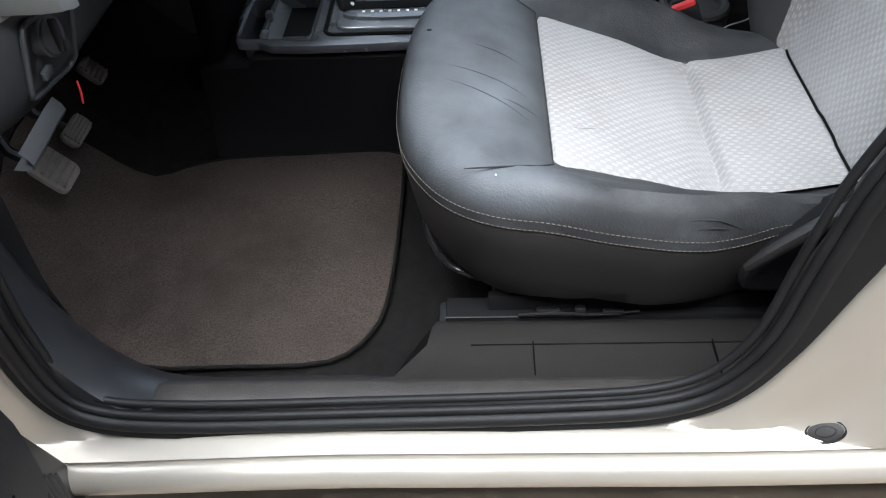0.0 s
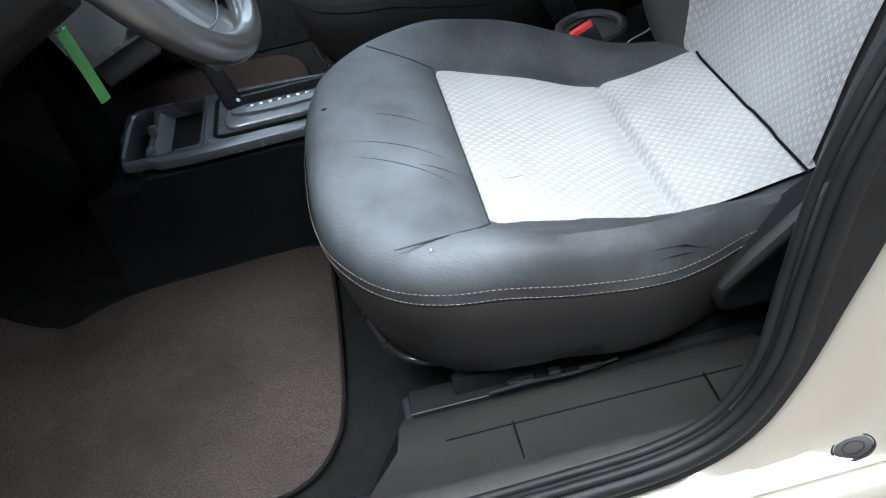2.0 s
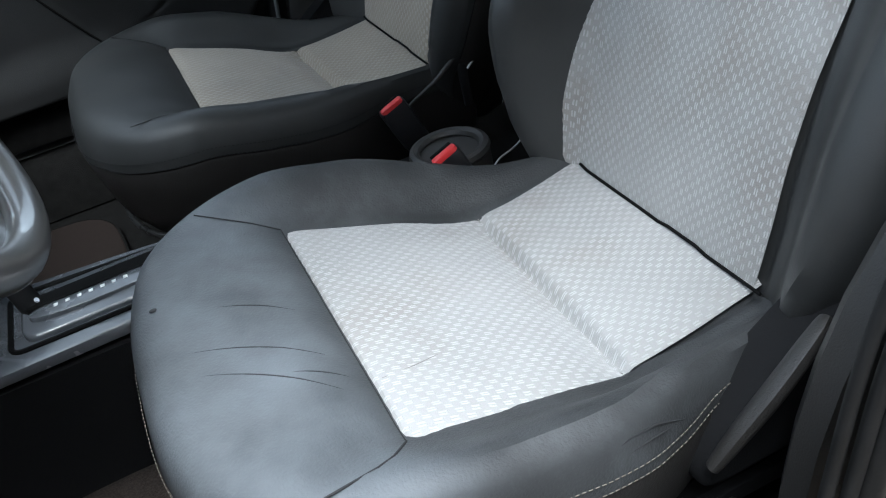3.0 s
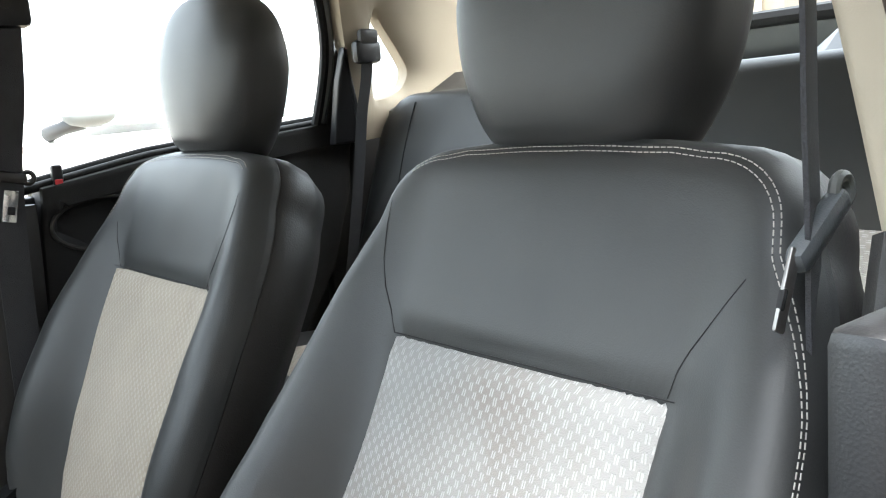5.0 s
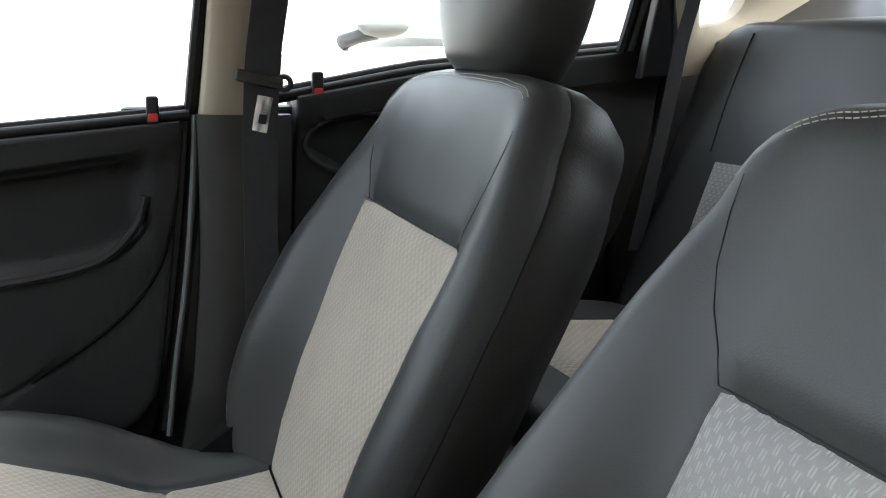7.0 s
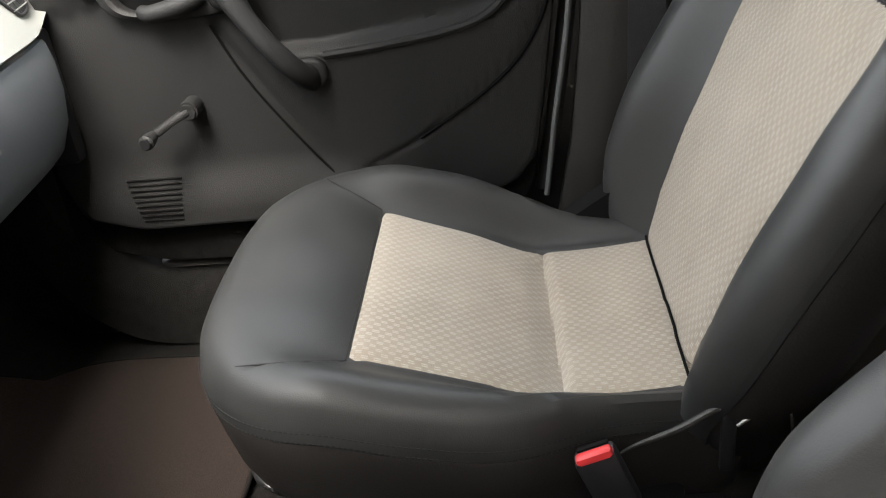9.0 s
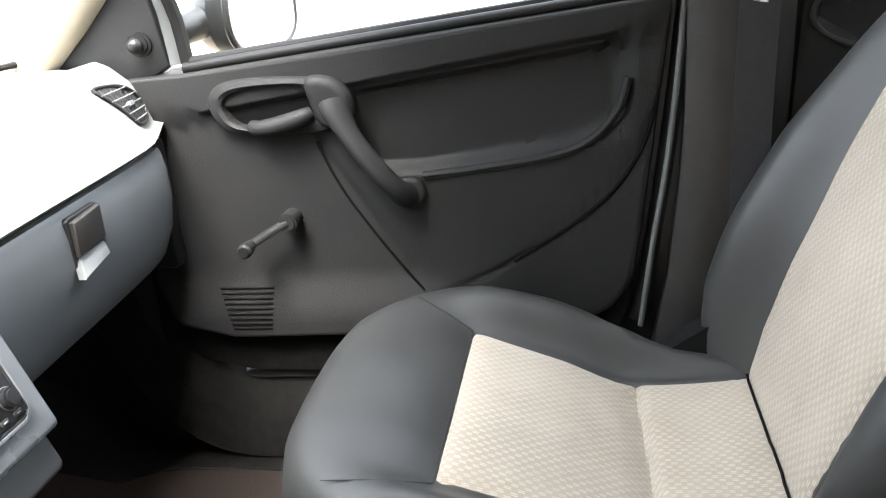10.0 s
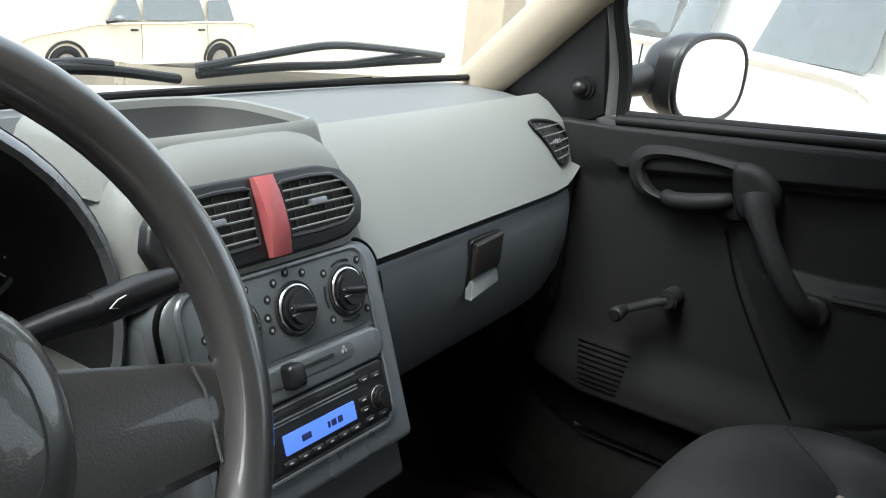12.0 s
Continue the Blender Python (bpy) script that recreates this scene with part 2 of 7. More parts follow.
WHITE = material("white print", (0.75, 0.75, 0.74), rough=0.6, vary=0.03)
GREY_PRINT = material("grey print", (0.36, 0.36, 0.36), rough=0.6, vary=0.03)
WEBBING = material("belt webbing", (0.030, 0.030, 0.033), rough=0.7, vary=0.15, scale=60, bump=0.5, bump_scale=700)
WHEEL_LEATHER = material("steering wheel grip", (0.050, 0.049, 0.048), spec=0.9, coat=0.6, rough=0.33, vary=0.15, scale=14, bump=0.05, bump_scale=500)
SPOKE = material("grey spoke plastic", (0.030, 0.029, 0.028), spec=0.8, coat=0.5, rough=0.30, vary=0.06, bump=0.12, bump_scale=700)
GLASS = glass("window glass", (0.93, 0.96, 0.94))
MIRROR = material("mirror", (0.9, 0.9, 0.9), rough=0.02, metal=1.0, vary=0.0)
LCD = glow("blue display", (0.10, 0.22, 0.85), 0.22)
LCD_INK = material("display ink", (0.02, 0.03, 0.12), rough=0.6)
PLASTER = material("grey brown plaster", (0.20, 0.175, 0.15), rough=0.9, vary=0.15, scale=2, bump=0.4, bump_scale=50)
CONCRETE = material("dusty concrete", (0.30, 0.245, 0.185), rough=0.9, vary=0.22, scale=4, bump=0.6, bump_scale=60, stain=(0.14, 0.11, 0.085), stain_scale=2.2, stain_amount=0.6)


# ---- mesh helpers ----
def obj(name, bm, mat, parent=None, smooth=True):
    me = bpy.data.meshes.new(name)
    bmesh.ops.recalc_face_normals(bm, faces=bm.faces[:])
    if smooth:
        for f in bm.faces:
            f.smooth = True
        for e in bm.edges:
            if len(e.link_faces) == 2 and e.calc_face_angle(0) > 0.7:
                e.smooth = False
    bm.to_mesh(me)
    bm.free()
    me.materials.append(mat)
    ob = new(name, me)
    if parent:
        ob.parent = parent
        ob.matrix_parent_inverse = parent.matrix_world.inverted()
    return ob


def part(name, bm, mat, parent, label="", smooth=True):
    ob = obj(name, bm, mat, parent, smooth)
    return tagged(ob, label) if label else ob


def thing(name, label, category, at=(0, 0, 0), group="", kind=""):
    ob = new(name)
    ob.location = at
    ob.matrix_world = Matrix.Translation(at)
    return tagged(ob, label, category, group, kind)


def lerp_table(table, x):
    xs, ys = zip(*table)
    return float(np.interp(x, xs, ys))


def smooth_table(table):
    """A smooth curve through a table of (x, value): piecewise cubic with gentle slopes."""
    xs, ys = np.array(table, float).T
    d = np.diff(ys) / np.diff(xs)
    s = np.r_[d[0], [(0 if a * b <= 0 else 2 * a * b / (a + b)) for a, b in zip(d[:-1], d[1:])], d[-1]]

    def at(x):
        x = min(max(x, xs[0]), xs[-1])
        k = min(int(np.searchsorted(xs, x, "right")) - 1, len(xs) - 2)
        h = xs[k + 1] - xs[k]
        t = (x - xs[k]) / h
        return float((2 * t**3 - 3 * t**2 + 1) * ys[k] + (t**3 - 2 * t**2 + t) * h * s[k] + (3 * t**2 - 2 * t**3) * ys[k + 1] + (t**3 - t**2) * h * s[k + 1])

    return at


def step(a, b, x):
    t = min(max((x - a) / (b - a), 0), 1)
    return t * t * (3 - 2 * t)


def spline(points, n=8, closed=False):
    """Catmull-Rom through points."""
    p = [Vector(q) for q in points]
    out, m = [], len(p)
    for i in range(m if closed else m - 1):
        if closed:
            a, b, c, d = p[(i - 1) % m], p[i], p[(i + 1) % m], p[(i + 2) % m]
        else:
            a, b, c, d = p[max(i - 1, 0)], p[i], p[i + 1], p[min(i + 2, m - 1)]
        for k in range(n):
            t = k / n
            out.append(0.5 * ((2 * b) + (c - a) * t + (2 * a - 5 * b + 4 * c - d) * t * t + (3 * b - a - 3 * c + d) * t**3))
    if not closed:
        out.append(p[-1])
    return out


def grid(bm, rows, closed_u=False, closed_v=False, uvs=None):
    """Quads between rows of points; returns the rows of vertices."""
    vs = [[bm.verts.new(p) for p in row] for row in rows]
    nu, nv = len(vs), len(vs[0])
    lay = bm.loops.layers.uv.verify() if uvs else None
    for i in range(nu if closed_u else nu - 1):
        for j in range(nv if closed_v else nv - 1):
            ids = [(i, j), ((i + 1) % nu, j), ((i + 1) % nu, (j + 1) % nv), (i, (j + 1) % nv)]
            f = bm.faces.new([vs[a][b] for a, b in ids])
            if lay:
                for loop, (a, b) in zip(f.loops, ids):
                    loop[lay].uv = uvs[a][b]
    return vs


def tube(points, r, seg=8, closed=False, bm=None, flat=1.0):
    """A round tube along points; r may be a list."""
    bm = bm or bmesh.new()
    p = [Vector(q) for q in points]
    n = len(p)
    up, rows = None, []
    for i in range(n):
        a, b = (p[(i - 1) % n], p[(i + 1) % n]) if closed else (p[max(i - 1, 0)], p[min(i + 1, n - 1)])
        t = (b - a).normalized()
        if up is None:
            up = t.orthogonal().normalized()
        up = (up - t * up.dot(t)).normalized()
        side = t.cross(up)
        rad = r[i] if isinstance(r, (list, tuple)) else r
        rows.append([p[i] + rad * (math.cos(2 * math.pi * k / seg) * up + flat * math.sin(2 * math.pi * k / seg) * side) for k in range(seg)])
    vs = grid(bm, rows, closed_u=closed, closed_v=True)
    if not closed:
        for ring in (vs[0], vs[-1]):
            bm.faces.new(ring)
    return bm


def sweep(profile, frames, closed=False, closed_profile=True, bm=None):
    """A profile of (u, v) carried along frames of (place, u axis, v axis)."""
    bm = bm or bmesh.new()
    rows = [[o + a * u + b * v for u, v in profile] for o, a, b in frames]
    vs = grid(bm, rows, closed_u=closed, closed_v=closed_profile)
    if not closed and closed_profile:
        for ring in (vs[0], vs[-1]):
            bm.faces.new(ring)
    return bm


def rbox(size, at=(0, 0, 0), r=0.004, turn=None, seg=2, bm=None):
    """A box with rounded edges."""
    own = bmesh.new()
    bmesh.ops.create_cube(own, size=1)
    bmesh.ops.scale(own, vec=size, verts=own.verts)
    if r:
        bmesh.ops.bevel(own, geom=own.edges[:], offset=min(r, 0.49 * min(size)), segments=seg, profile=0.5, affect="EDGES")
    m = Matrix.Translation(at) @ (turn.to_4x4() if turn else Matrix())
    bmesh.ops.transform(own, matrix=m, verts=own.verts)
    return join(bm, own)


def join(bm, own):
    if bm is None:
        return own
    me = bpy.data.meshes.new("tmp")
    own.to_mesh(me)
    own.free()
    bm.from_mesh(me)
    bpy.data.meshes.remove(me)
    return bm


def plate(outline, mapping, thick, r=0.003, bm=None):
    """A slab with a rounded rim: outline in (a, b), mapping(a, b, d) to the world; d runs from 0 at the face to -thick."""
    bm = bm or bmesh.new()
    c = Vector((sum(p[0] for p in outline) / len(outline), sum(p[1] for p in outline) / len(outline)))
    pts = [Vector(p) for p in outline]
    n = len(pts)
    area = sum(pts[i].x * pts[(i + 1) % n].y - pts[(i + 1) % n].x * pts[i].y for i in range(n))
    sg = 1 if area > 0 else -1
    norm = []
    for i in range(n):
        t = (pts[(i + 1) % n] - pts[i - 1])
        t = t.normalized() if t.length > 1e-9 else Vector((1, 0))
        norm.append(Vector((t.y, -t.x)) * sg)
    rows = [[mapping(*(p - q * r * (1 - math.sin(a))), -r * (1 - math.cos(a))) for p, q in zip(pts, norm)] for a in (0, 0.5, 1.05, math.pi / 2)]
    rows.append([mapping(*p, -thick) for p in pts])
    vs = grid(bm, rows, closed_v=True)
    bm.faces.new(vs[0])
    bm.faces.new(vs[-1])
    return bm


def pillow(outline, centre, surface, mapping, edge, levels, insets=(0, 0.004, 0.012, 0.024, 0.038, 0.055), inner=9, bm=None, cap=True):
    """A padded body: a face with rounded rim over a closed outline in (a, b), and a wall below.
    surface(a, b): height of the face. levels: (drop below the rim, inset) of the wall's rings."""
    bm = bm or bmesh.new()
    c = Vector(centre)
    rows, uvs = [], []
    for drop, inset in reversed(levels):
        row, uv = [], []
        for p in outline:
            d = (Vector(p) - c)
            q = c + d * (1 - inset / d.length)
            row.append(mapping(q.x, q.y, surface(p[0], p[1]) - edge - drop))
            uv.append((q.x, q.y))
        rows.append(row)
        uvs.append(uv)
    steps = [("in", i) for i in insets] + [("f", k / inner) for k in range(inner - 1, 0, -1)]
    for kind, v in steps:
        row, uv = [], []
        for p in outline:
            d = Vector(p) - c
            f = 1 - v / d.length if kind == "in" else v * (1 - insets[-1] / d.length)
            q = c + d * f
            dist = (1 - f) * d.length
            t = max(0, 1 - dist / edge)
            row.append(mapping(q.x, q.y, surface(q.x, q.y) - edge * (1 - math.sqrt(max(0, 1 - t * t)))))
            uv.append((q.x, q.y))
        rows.append(row)
        uvs.append(uv)
    vs = grid(bm, rows, closed_v=True, uvs=uvs)
    lay = bm.loops.layers.uv.verify()
    mid = bm.verts.new(mapping(c.x, c.y, surface(c.x, c.y)))
    last = vs[-1]
    for j in range(len(last)):
        f = bm.faces.new((last[j], last[(j + 1) % len(last)], mid))
        for loop in f.loops:
            loop[lay].uv = (c.x, c.y)
    if cap:
        bm.faces.new(vs[0])
    return bm


def patch(corners_fn, nu, nv, mapping, surface, rise=0.003, bulge=0.0, bm=None, turned=False):
    """A cloth panel laid over surface: corners_fn(u, v) gives (a, b) for u, v in 0..1."""
    bm = bm or bmesh.new()
    rows, uvs = [], []
    for i in range(nu + 1):
        row, uv = [], []
        for j in range(nv + 1):
            u, v = i / nu, j / nv
            a, b = corners_fn(u, v)
            e = min(u, 1 - u) * nu, min(v, 1 - v) * nv
            lift = rise * (1 if min(e) > 0.5 else -1) + bulge * (1 - (2 * u - 1) ** 4) * (1 - (2 * v - 1) ** 4)
            row.append(mapping(a, b, surface(a, b) + lift))
            uv.append((b, a) if turned else (a, b))
        rows.append(row)
        uvs.append(uv)
    grid(bm, rows, uvs=uvs)
    return bm


def stitches(points, length=0.0034, gap=0.0022, r=0.00044, bm=None):
    """Short thread dashes along a line of points."""
    bm = bm or bmesh.new()
    p = [Vector(q) for q in points]
    run = [0.0]
    for a, b in zip(p[:-1], p[1:]):
        run.append(run[-1] + (b - a).length)

    def at(s):
        k = min(max(int(np.searchsorted(run, s, "right")) - 1, 0), len(p) - 2)
        return p[k].lerp(p[k + 1], (s - run[k]) / max(run[k + 1] - run[k], 1e-9))

    s = 0.0
    while s + length < run[-1]:
        a, b = at(s), at(s + length)
        t = (b - a).normalized()
        x = t.orthogonal().normalized()
        y = t.cross(x)
        ends = []
        for q in (a, b):
            ends.append([bm.verts.new(q + r * (math.cos(k * math.pi / 2) * x + math.sin(k * math.pi / 2) * y)) for k in range(4)])
        for k in range(4):
            bm.faces.new((ends[0][k], ends[1][k], ends[1][(k + 1) % 4], ends[0][(k + 1) % 4]))
        bm.faces.new(ends[0])
        bm.faces.new(ends[1])
        s += length + gap
    return bm


def superoutline(ax, ay, n=3.0, count=40, cx=0.0, cy=0.0):
    out = []
    for k in range(count):
        t = 2 * math.pi * k / count
        c, s = math.cos(t), math.sin(t)
        out.append((cx + ax * math.copysign(abs(c) ** (2 / n), c), cy + ay * math.copysign(abs(s) ** (2 / n), s)))
    return out


def round_rect(w, h, r, cx=0.0, cy=0.0, n=5):
    out = []
    for qx, qy, a0 in ((1, 1, 0), (-1, 1, 90), (-1, -1, 180), (1, -1, 270)):
        for k in range(n + 1):
            a = radians(a0 + 90 * k / n)
            out.append((cx + qx * (w / 2 - r) + r * math.cos(a), cy + qy * (h / 2 - r) + r * math.sin(a)))
    return out


def ball(at, r, scale=(1, 1, 1), seg=16, bm=None):
    own = bmesh.new()
    bmesh.ops.create_uvsphere(own, u_segments=seg, v_segments=max(6, seg // 2), radius=r)
    bmesh.ops.scale(own, vec=scale, verts=own.verts)
    bmesh.ops.translate(own, vec=at, verts=own.verts)
    return join(bm, own)


def disc(at, axis, r, depth, seg=24, bevel=0.001, bm=None, r2=None):
    """A short cylinder with its face at `at`, running back along -axis."""
    own = bmesh.new()
    bmesh.ops.create_cone(own, cap_ends=True, segments=seg, radius1=r2 or r, radius2=r, depth=depth)
    if bevel:
        rim = [e for e in own.edges if all(v.co.z > 0 for v in e.verts)]
        bmesh.ops.bevel(own, geom=rim, offset=bevel, segments=2, affect="EDGES")
    axis = Vector(axis).normalized()
    m = Matrix.Translation(Vector(at) - axis * depth / 2) @ axis.to_track_quat("Z", "Y").to_matrix().to_4x4()
    bmesh.ops.transform(own, matrix=m, verts=own.verts)
    return join(bm, own)


def ring(at, axis, r, tube_r, seg=32, bm=None):
    axis = Vector(axis).normalized()
    x = axis.orthogonal().normalized()
    y = axis.cross(x)
    return tube([Vector(at) + r * (math.cos(2 * math.pi * k / seg) * x + math.sin(2 * math.pi * k / seg) * y) for k in range(seg)], tube_r, 8, True, bm)


def resample(pts, n):
    """A closed outline with n evenly spaced points."""
    p = [Vector((a, b)) for a, b in pts]
    p.append(p[0])
    run = [0.0]
    for a, b in zip(p[:-1], p[1:]):
        run.append(run[-1] + (b - a).length)
    out = []
    for k in range(n):
        s = run[-1] * k / n
        i = min(int(np.searchsorted(run, s, "right")) - 1, len(p) - 2)
        q = p[i].lerp(p[i + 1], (s - run[i]) / max(run[i + 1] - run[i], 1e-9))
        out.append((q.x, q.y))
    return out


def smooth_outline(pts, n=4):
    return [(p.x, p.z) for p in spline([(a, 0, b) for a, b in pts], n, True)]


def smooth_line(pts, n=4):
    return [(p.x, p.z) for p in spline([(a, 0, b) for a, b in pts], n)]


def reach(poly, an, c):
    """Distance from c to a closed outline, along an angle."""
    c, d = Vector(c), Vector((math.cos(an), math.sin(an)))
    best = 0.0
    for i in range(len(poly)):
        p, q = Vector(poly[i - 1]) - c, Vector(poly[i]) - c
        e = q - p
        den = d.x * e.y - d.y * e.x
        if abs(den) > 1e-12:
            s, k = (p.x * e.y - p.y * e.x) / den, (p.x * d.y - p.y * d.x) / den
            if s > 0 and -1e-6 <= k <= 1 + 1e-6:
                best = max(best, s)
    return best


def collar(hole, outer, c, mapping, profile, n=72):
    """A ring between a hole and an outer outline: profile of (0 at the hole .. 1 at the outer edge, height)."""
    bm = bmesh.new()
    angles = [2 * math.pi * k / n for k in range(n)]
    ri, ro = [reach(hole, an, c) for an in angles], [reach(outer, an, c) for an in angles]
    rows = []
    for f, d in profile:
        rows.append([mapping(c[0] + (i + (o - i) * f) * math.cos(an), c[1] + (i + (o - i) * f) * math.sin(an), d) for i, o, an in zip(ri, ro, angles)])
    grid(bm, rows, closed_v=True)
    return bm

# ---- ground and car shell ----
def ground_z(x, y):
    """The yard falls away gently ahead of the car."""
    return 0.006 * noise.noise((x * 0.6, y * 0.6, 0)) * (abs(x) < 7) * (abs(y) < 7) - 0.11 * min(max(-x - 1.3, 0), 11.7)


def ground():
    bm = bmesh.new()
    xs = [-400, -60, -20, -13, -9] + [-6 + 0.5 * i for i in range(25)] + [12, 60, 400]
    grid(bm, [[(x, y, ground_z(x, y)) for y in xs] for x in xs])
    return tagged(obj("ground", bm, CONCRETE), "dusty brown concrete yard floor with stains", "ground", kind="structure")


ground()


def shade_wall():
    """Plain unseen wall behind the open door, added to hold back low side light."""
    bm = rbox((26, 0.25, 3.3), (0, -2.75, 1.5), 0.02)
    return tagged(obj("wall_shade", bm, PLASTER), "plain grey-brown plastered wall, unseen, added to block low side light", "wall", kind="structure")


shade_wall()


def yard_building():
    """Pale building across the rear of the yard, with columns and dark bays; it shows in the door mirror."""
    t = thing("wall_yard_rear", "pale yard building with columns and dark bays", "building", (11, 2, 0), kind="structure")
    part("wall", rbox((0.3, 22, 4.6), (11.4, 2, 2.2), 0.03), CREAM, t)
    for k in range(8):
        part("column", rbox((0.4, 0.4, 4.4), (11.0, -7.5 + 2.7 * k, 2.1), 0.03), CREAM, t)
        part("bay", rbox((0.06, 1.7, 2.3), (11.23, -6.15 + 2.7 * k, 1.45), 0.02), PLASTER, t)


yard_building()


def belt(x):
    """Height of the window sill along the car."""
    return 0.889 + (min(x, 0.36) + 0.32) * 0.088 + 0.185 * min(max(0, x - 0.36), 0.32) + 0.095 * max(0, x - 0.68)


def side_y(z):
    """Half width of the glass plane at a height: leans in above the sill."""
    return 0.695 - max(0, z - 0.95) * 0.30


def floor_z(x, y):
    tunnel = 0.115 * (1 - step(0.10, 0.124, abs(y)))
    toe = max(0, -0.50 - x) * 0.95
    return 0.268 + tunnel + toe


def car_floor():
    bm = bmesh.new()
    xs = [-0.86 + 0.04 * i for i in range(51)]
    ys = [-0.70, -0.66, -0.5, -0.35, -0.2, -0.16, -0.126, -0.118, -0.108, -0.10, -0.05, 0.05, 0.10, 0.108, 0.118, 0.126, 0.16, 0.2, 0.35, 0.5, 0.66, 0.70]
    grid(bm, [[(x, y, floor_z(x, y) + 0.004 * noise.noise((x * 9, y * 9, 1))) for y in ys] for x in xs])
    own = bmesh.new()
    grid(own, [[(x, y, floor_z(x, y) - 0.03) for y in ys] for x in xs])
    join(bm, own)
    return tagged(obj("floor", bm, CARPET), "black needle-felt carpet on the car floor", "floor", kind="structure")


car_floor()


def pillar_strip(name, path, half, mat, label, depth=0.03, inward=-1):
    """A trim strip: path of (place, half width along x); padded towards the cabin (inward: sign along y)."""
    bm = bmesh.new()
    pts = spline(path, 6)
    rows = []
    n = len(pts)
    for i, p in enumerate(pts):
        w = lerp_table(list(zip(np.linspace(0, n - 1, len(half)), half)), i)
        t = (pts[min(i + 1, n - 1)] - pts[max(i - 1, 0)]).normalized()
        across = t.cross(Vector((0, 1, 0))).normalized()
        if across.x < 0:
            across = -across
        inn = Vector((0, inward, 0))
        rows.append([p + across * w * c + inn * d for c, d in ((-1, -0.012), (-1, 0.35 * depth), (-0.8, 0.75 * depth), (-0.3, depth), (0.3, depth), (0.8, 0.75 * depth), (1, 0.35 * depth), (1, -0.012))])
    vs = grid(bm, rows, closed_v=True)
    bm.faces.new(vs[0])
    bm.faces.new(vs[-1])
    return tagged(obj(name, bm, mat), label, "pillar trim", kind="structure")


for sgn, side in ((1, "passenger"), (-1, "driver")):
    y = lambda z: sgn * (side_y(z) - 0.012)
    pillar_strip("trim_a_pillar_" + side, [(-0.60, sgn * 0.69, 0.88), (-0.47, sgn * 0.672, 1.0), (-0.34, sgn * 0.645, 1.115), (-0.18, sgn * 0.605, 1.25), (-0.02, sgn * 0.56, 1.35), (0.1, sgn * 0.53, 1.40)], [0.035, 0.04, 0.04, 0.042], CREAM, "cream plastic windscreen pillar trim", 0.03, -sgn)
    bx = 0 if sgn > 0 else 0.20
    pillar_strip("trim_b_pillar_upper_" + side, [(0.395 + bx, y(0.93), 0.93), (0.408 + bx, y(1.08), 1.08), (0.416 + bx, y(1.22), 1.22), (0.41 + bx, y(1.36), 1.37)], [0.034, 0.032, 0.030, 0.036], CREAM, "cream plastic centre pillar trim", 0.022, -sgn)
    pillar_strip("trim_b_pillar_lower_" + side, [(0.36, sgn * 0.685, 0.30), (0.395, sgn * 0.68, 0.55), (0.42 + 0.6 * bx, sgn * 0.68, 0.75), (0.425 + bx, sgn * 0.672, 0.95)], [0.075, 0.06, 0.065, 0.066], PLASTIC, "black plastic lower centre pillar cover", 0.03, -sgn)


for sgn, side in ((1, "passenger"), (-1, "driver")):
    tagged(obj("wall_b_pillar_" + side, rbox((0.27, 0.03, 0.68), (0.395 if sgn > 0 else 0.56, sgn * 0.715, 0.62), 0.008), PLASTIC_BLACK), "black lined centre pillar between the doors", "pillar", kind="structure")
    side_wall = rbox((0.50, 0.03, 0.85), (1.30, sgn * 0.70, 0.62), 0.008)
    rbox((0.42, 0.026, 0.58), (0.94, sgn * 0.733, 0.50), 0.008, bm=side_wall)
    tagged(obj("wall_rear_side_" + side, side_wall, PLASTIC), "dark lined rear side wall of the cabin", "side wall", kind="structure")


def roof():
    bm = bmesh.new()
    xs = [-0.16, -0.05, 0.1, 0.4, 0.7, 1.0, 1.15, 1.27]
    prof = lambda x: 1.445 - 0.10 * max(0, (0.1 - x) / 0.3) ** 2 - 0.05 * max(0, (x - 0.8) / 0.5) ** 2
    ys = [-0.60, -0.56, -0.5, -0.3, 0, 0.3, 0.5, 0.56, 0.60]
    lo = [[(x, y, prof(x) - 0.055 * (abs(y) / 0.6) ** 6 - 0.012 * (y / 0.6) ** 2) for y in ys] for x in xs]
    hi = [[(x, y * 1.02, z + 0.035) for x, y, z in row] for row in lo]
    grid(bm, lo)
    own = bmesh.new()
    grid(own, hi)
    join(bm, own)
    return tagged(obj("ceiling", bm, HEADLINER), "pale grey cloth headliner under the car roof", "ceiling", kind="structure")


roof()


# Driver's door opening: a closed line of (x, z); the seal runs along it.
OPENING = spline([(-0.30, 0, 0.372), (-0.10, 0, 0.376), (0.08, 0, 0.382), (0.185, 0, 0.392), (0.250, 0, 0.424), (0.292, 0, 0.49), (0.312, 0, 0.58), (0.330, 0, 0.66), (0.358, 0, 0.73), (0.398, 0, 0.81), (0.445, 0, 0.90), (0.50, 0, 1.0), (0.548, 0, 1.13), (0.56, 0, 1.26), (0.47, 0, 1.338), (0.10, 0, 1.352), (-0.04, 0, 1.315), (-0.20, 0, 1.19), (-0.36, 0, 1.05), (-0.47, 0, 0.95), (-0.475, 0, 0.80), (-0.455, 0, 0.63), (-0.452, 0, 0.52), (-0.436, 0, 0.43), (-0.395, 0, 0.386)], 6, True)


def open_y(z):
    return -0.752 + max(0, z - 0.93) * 0.30


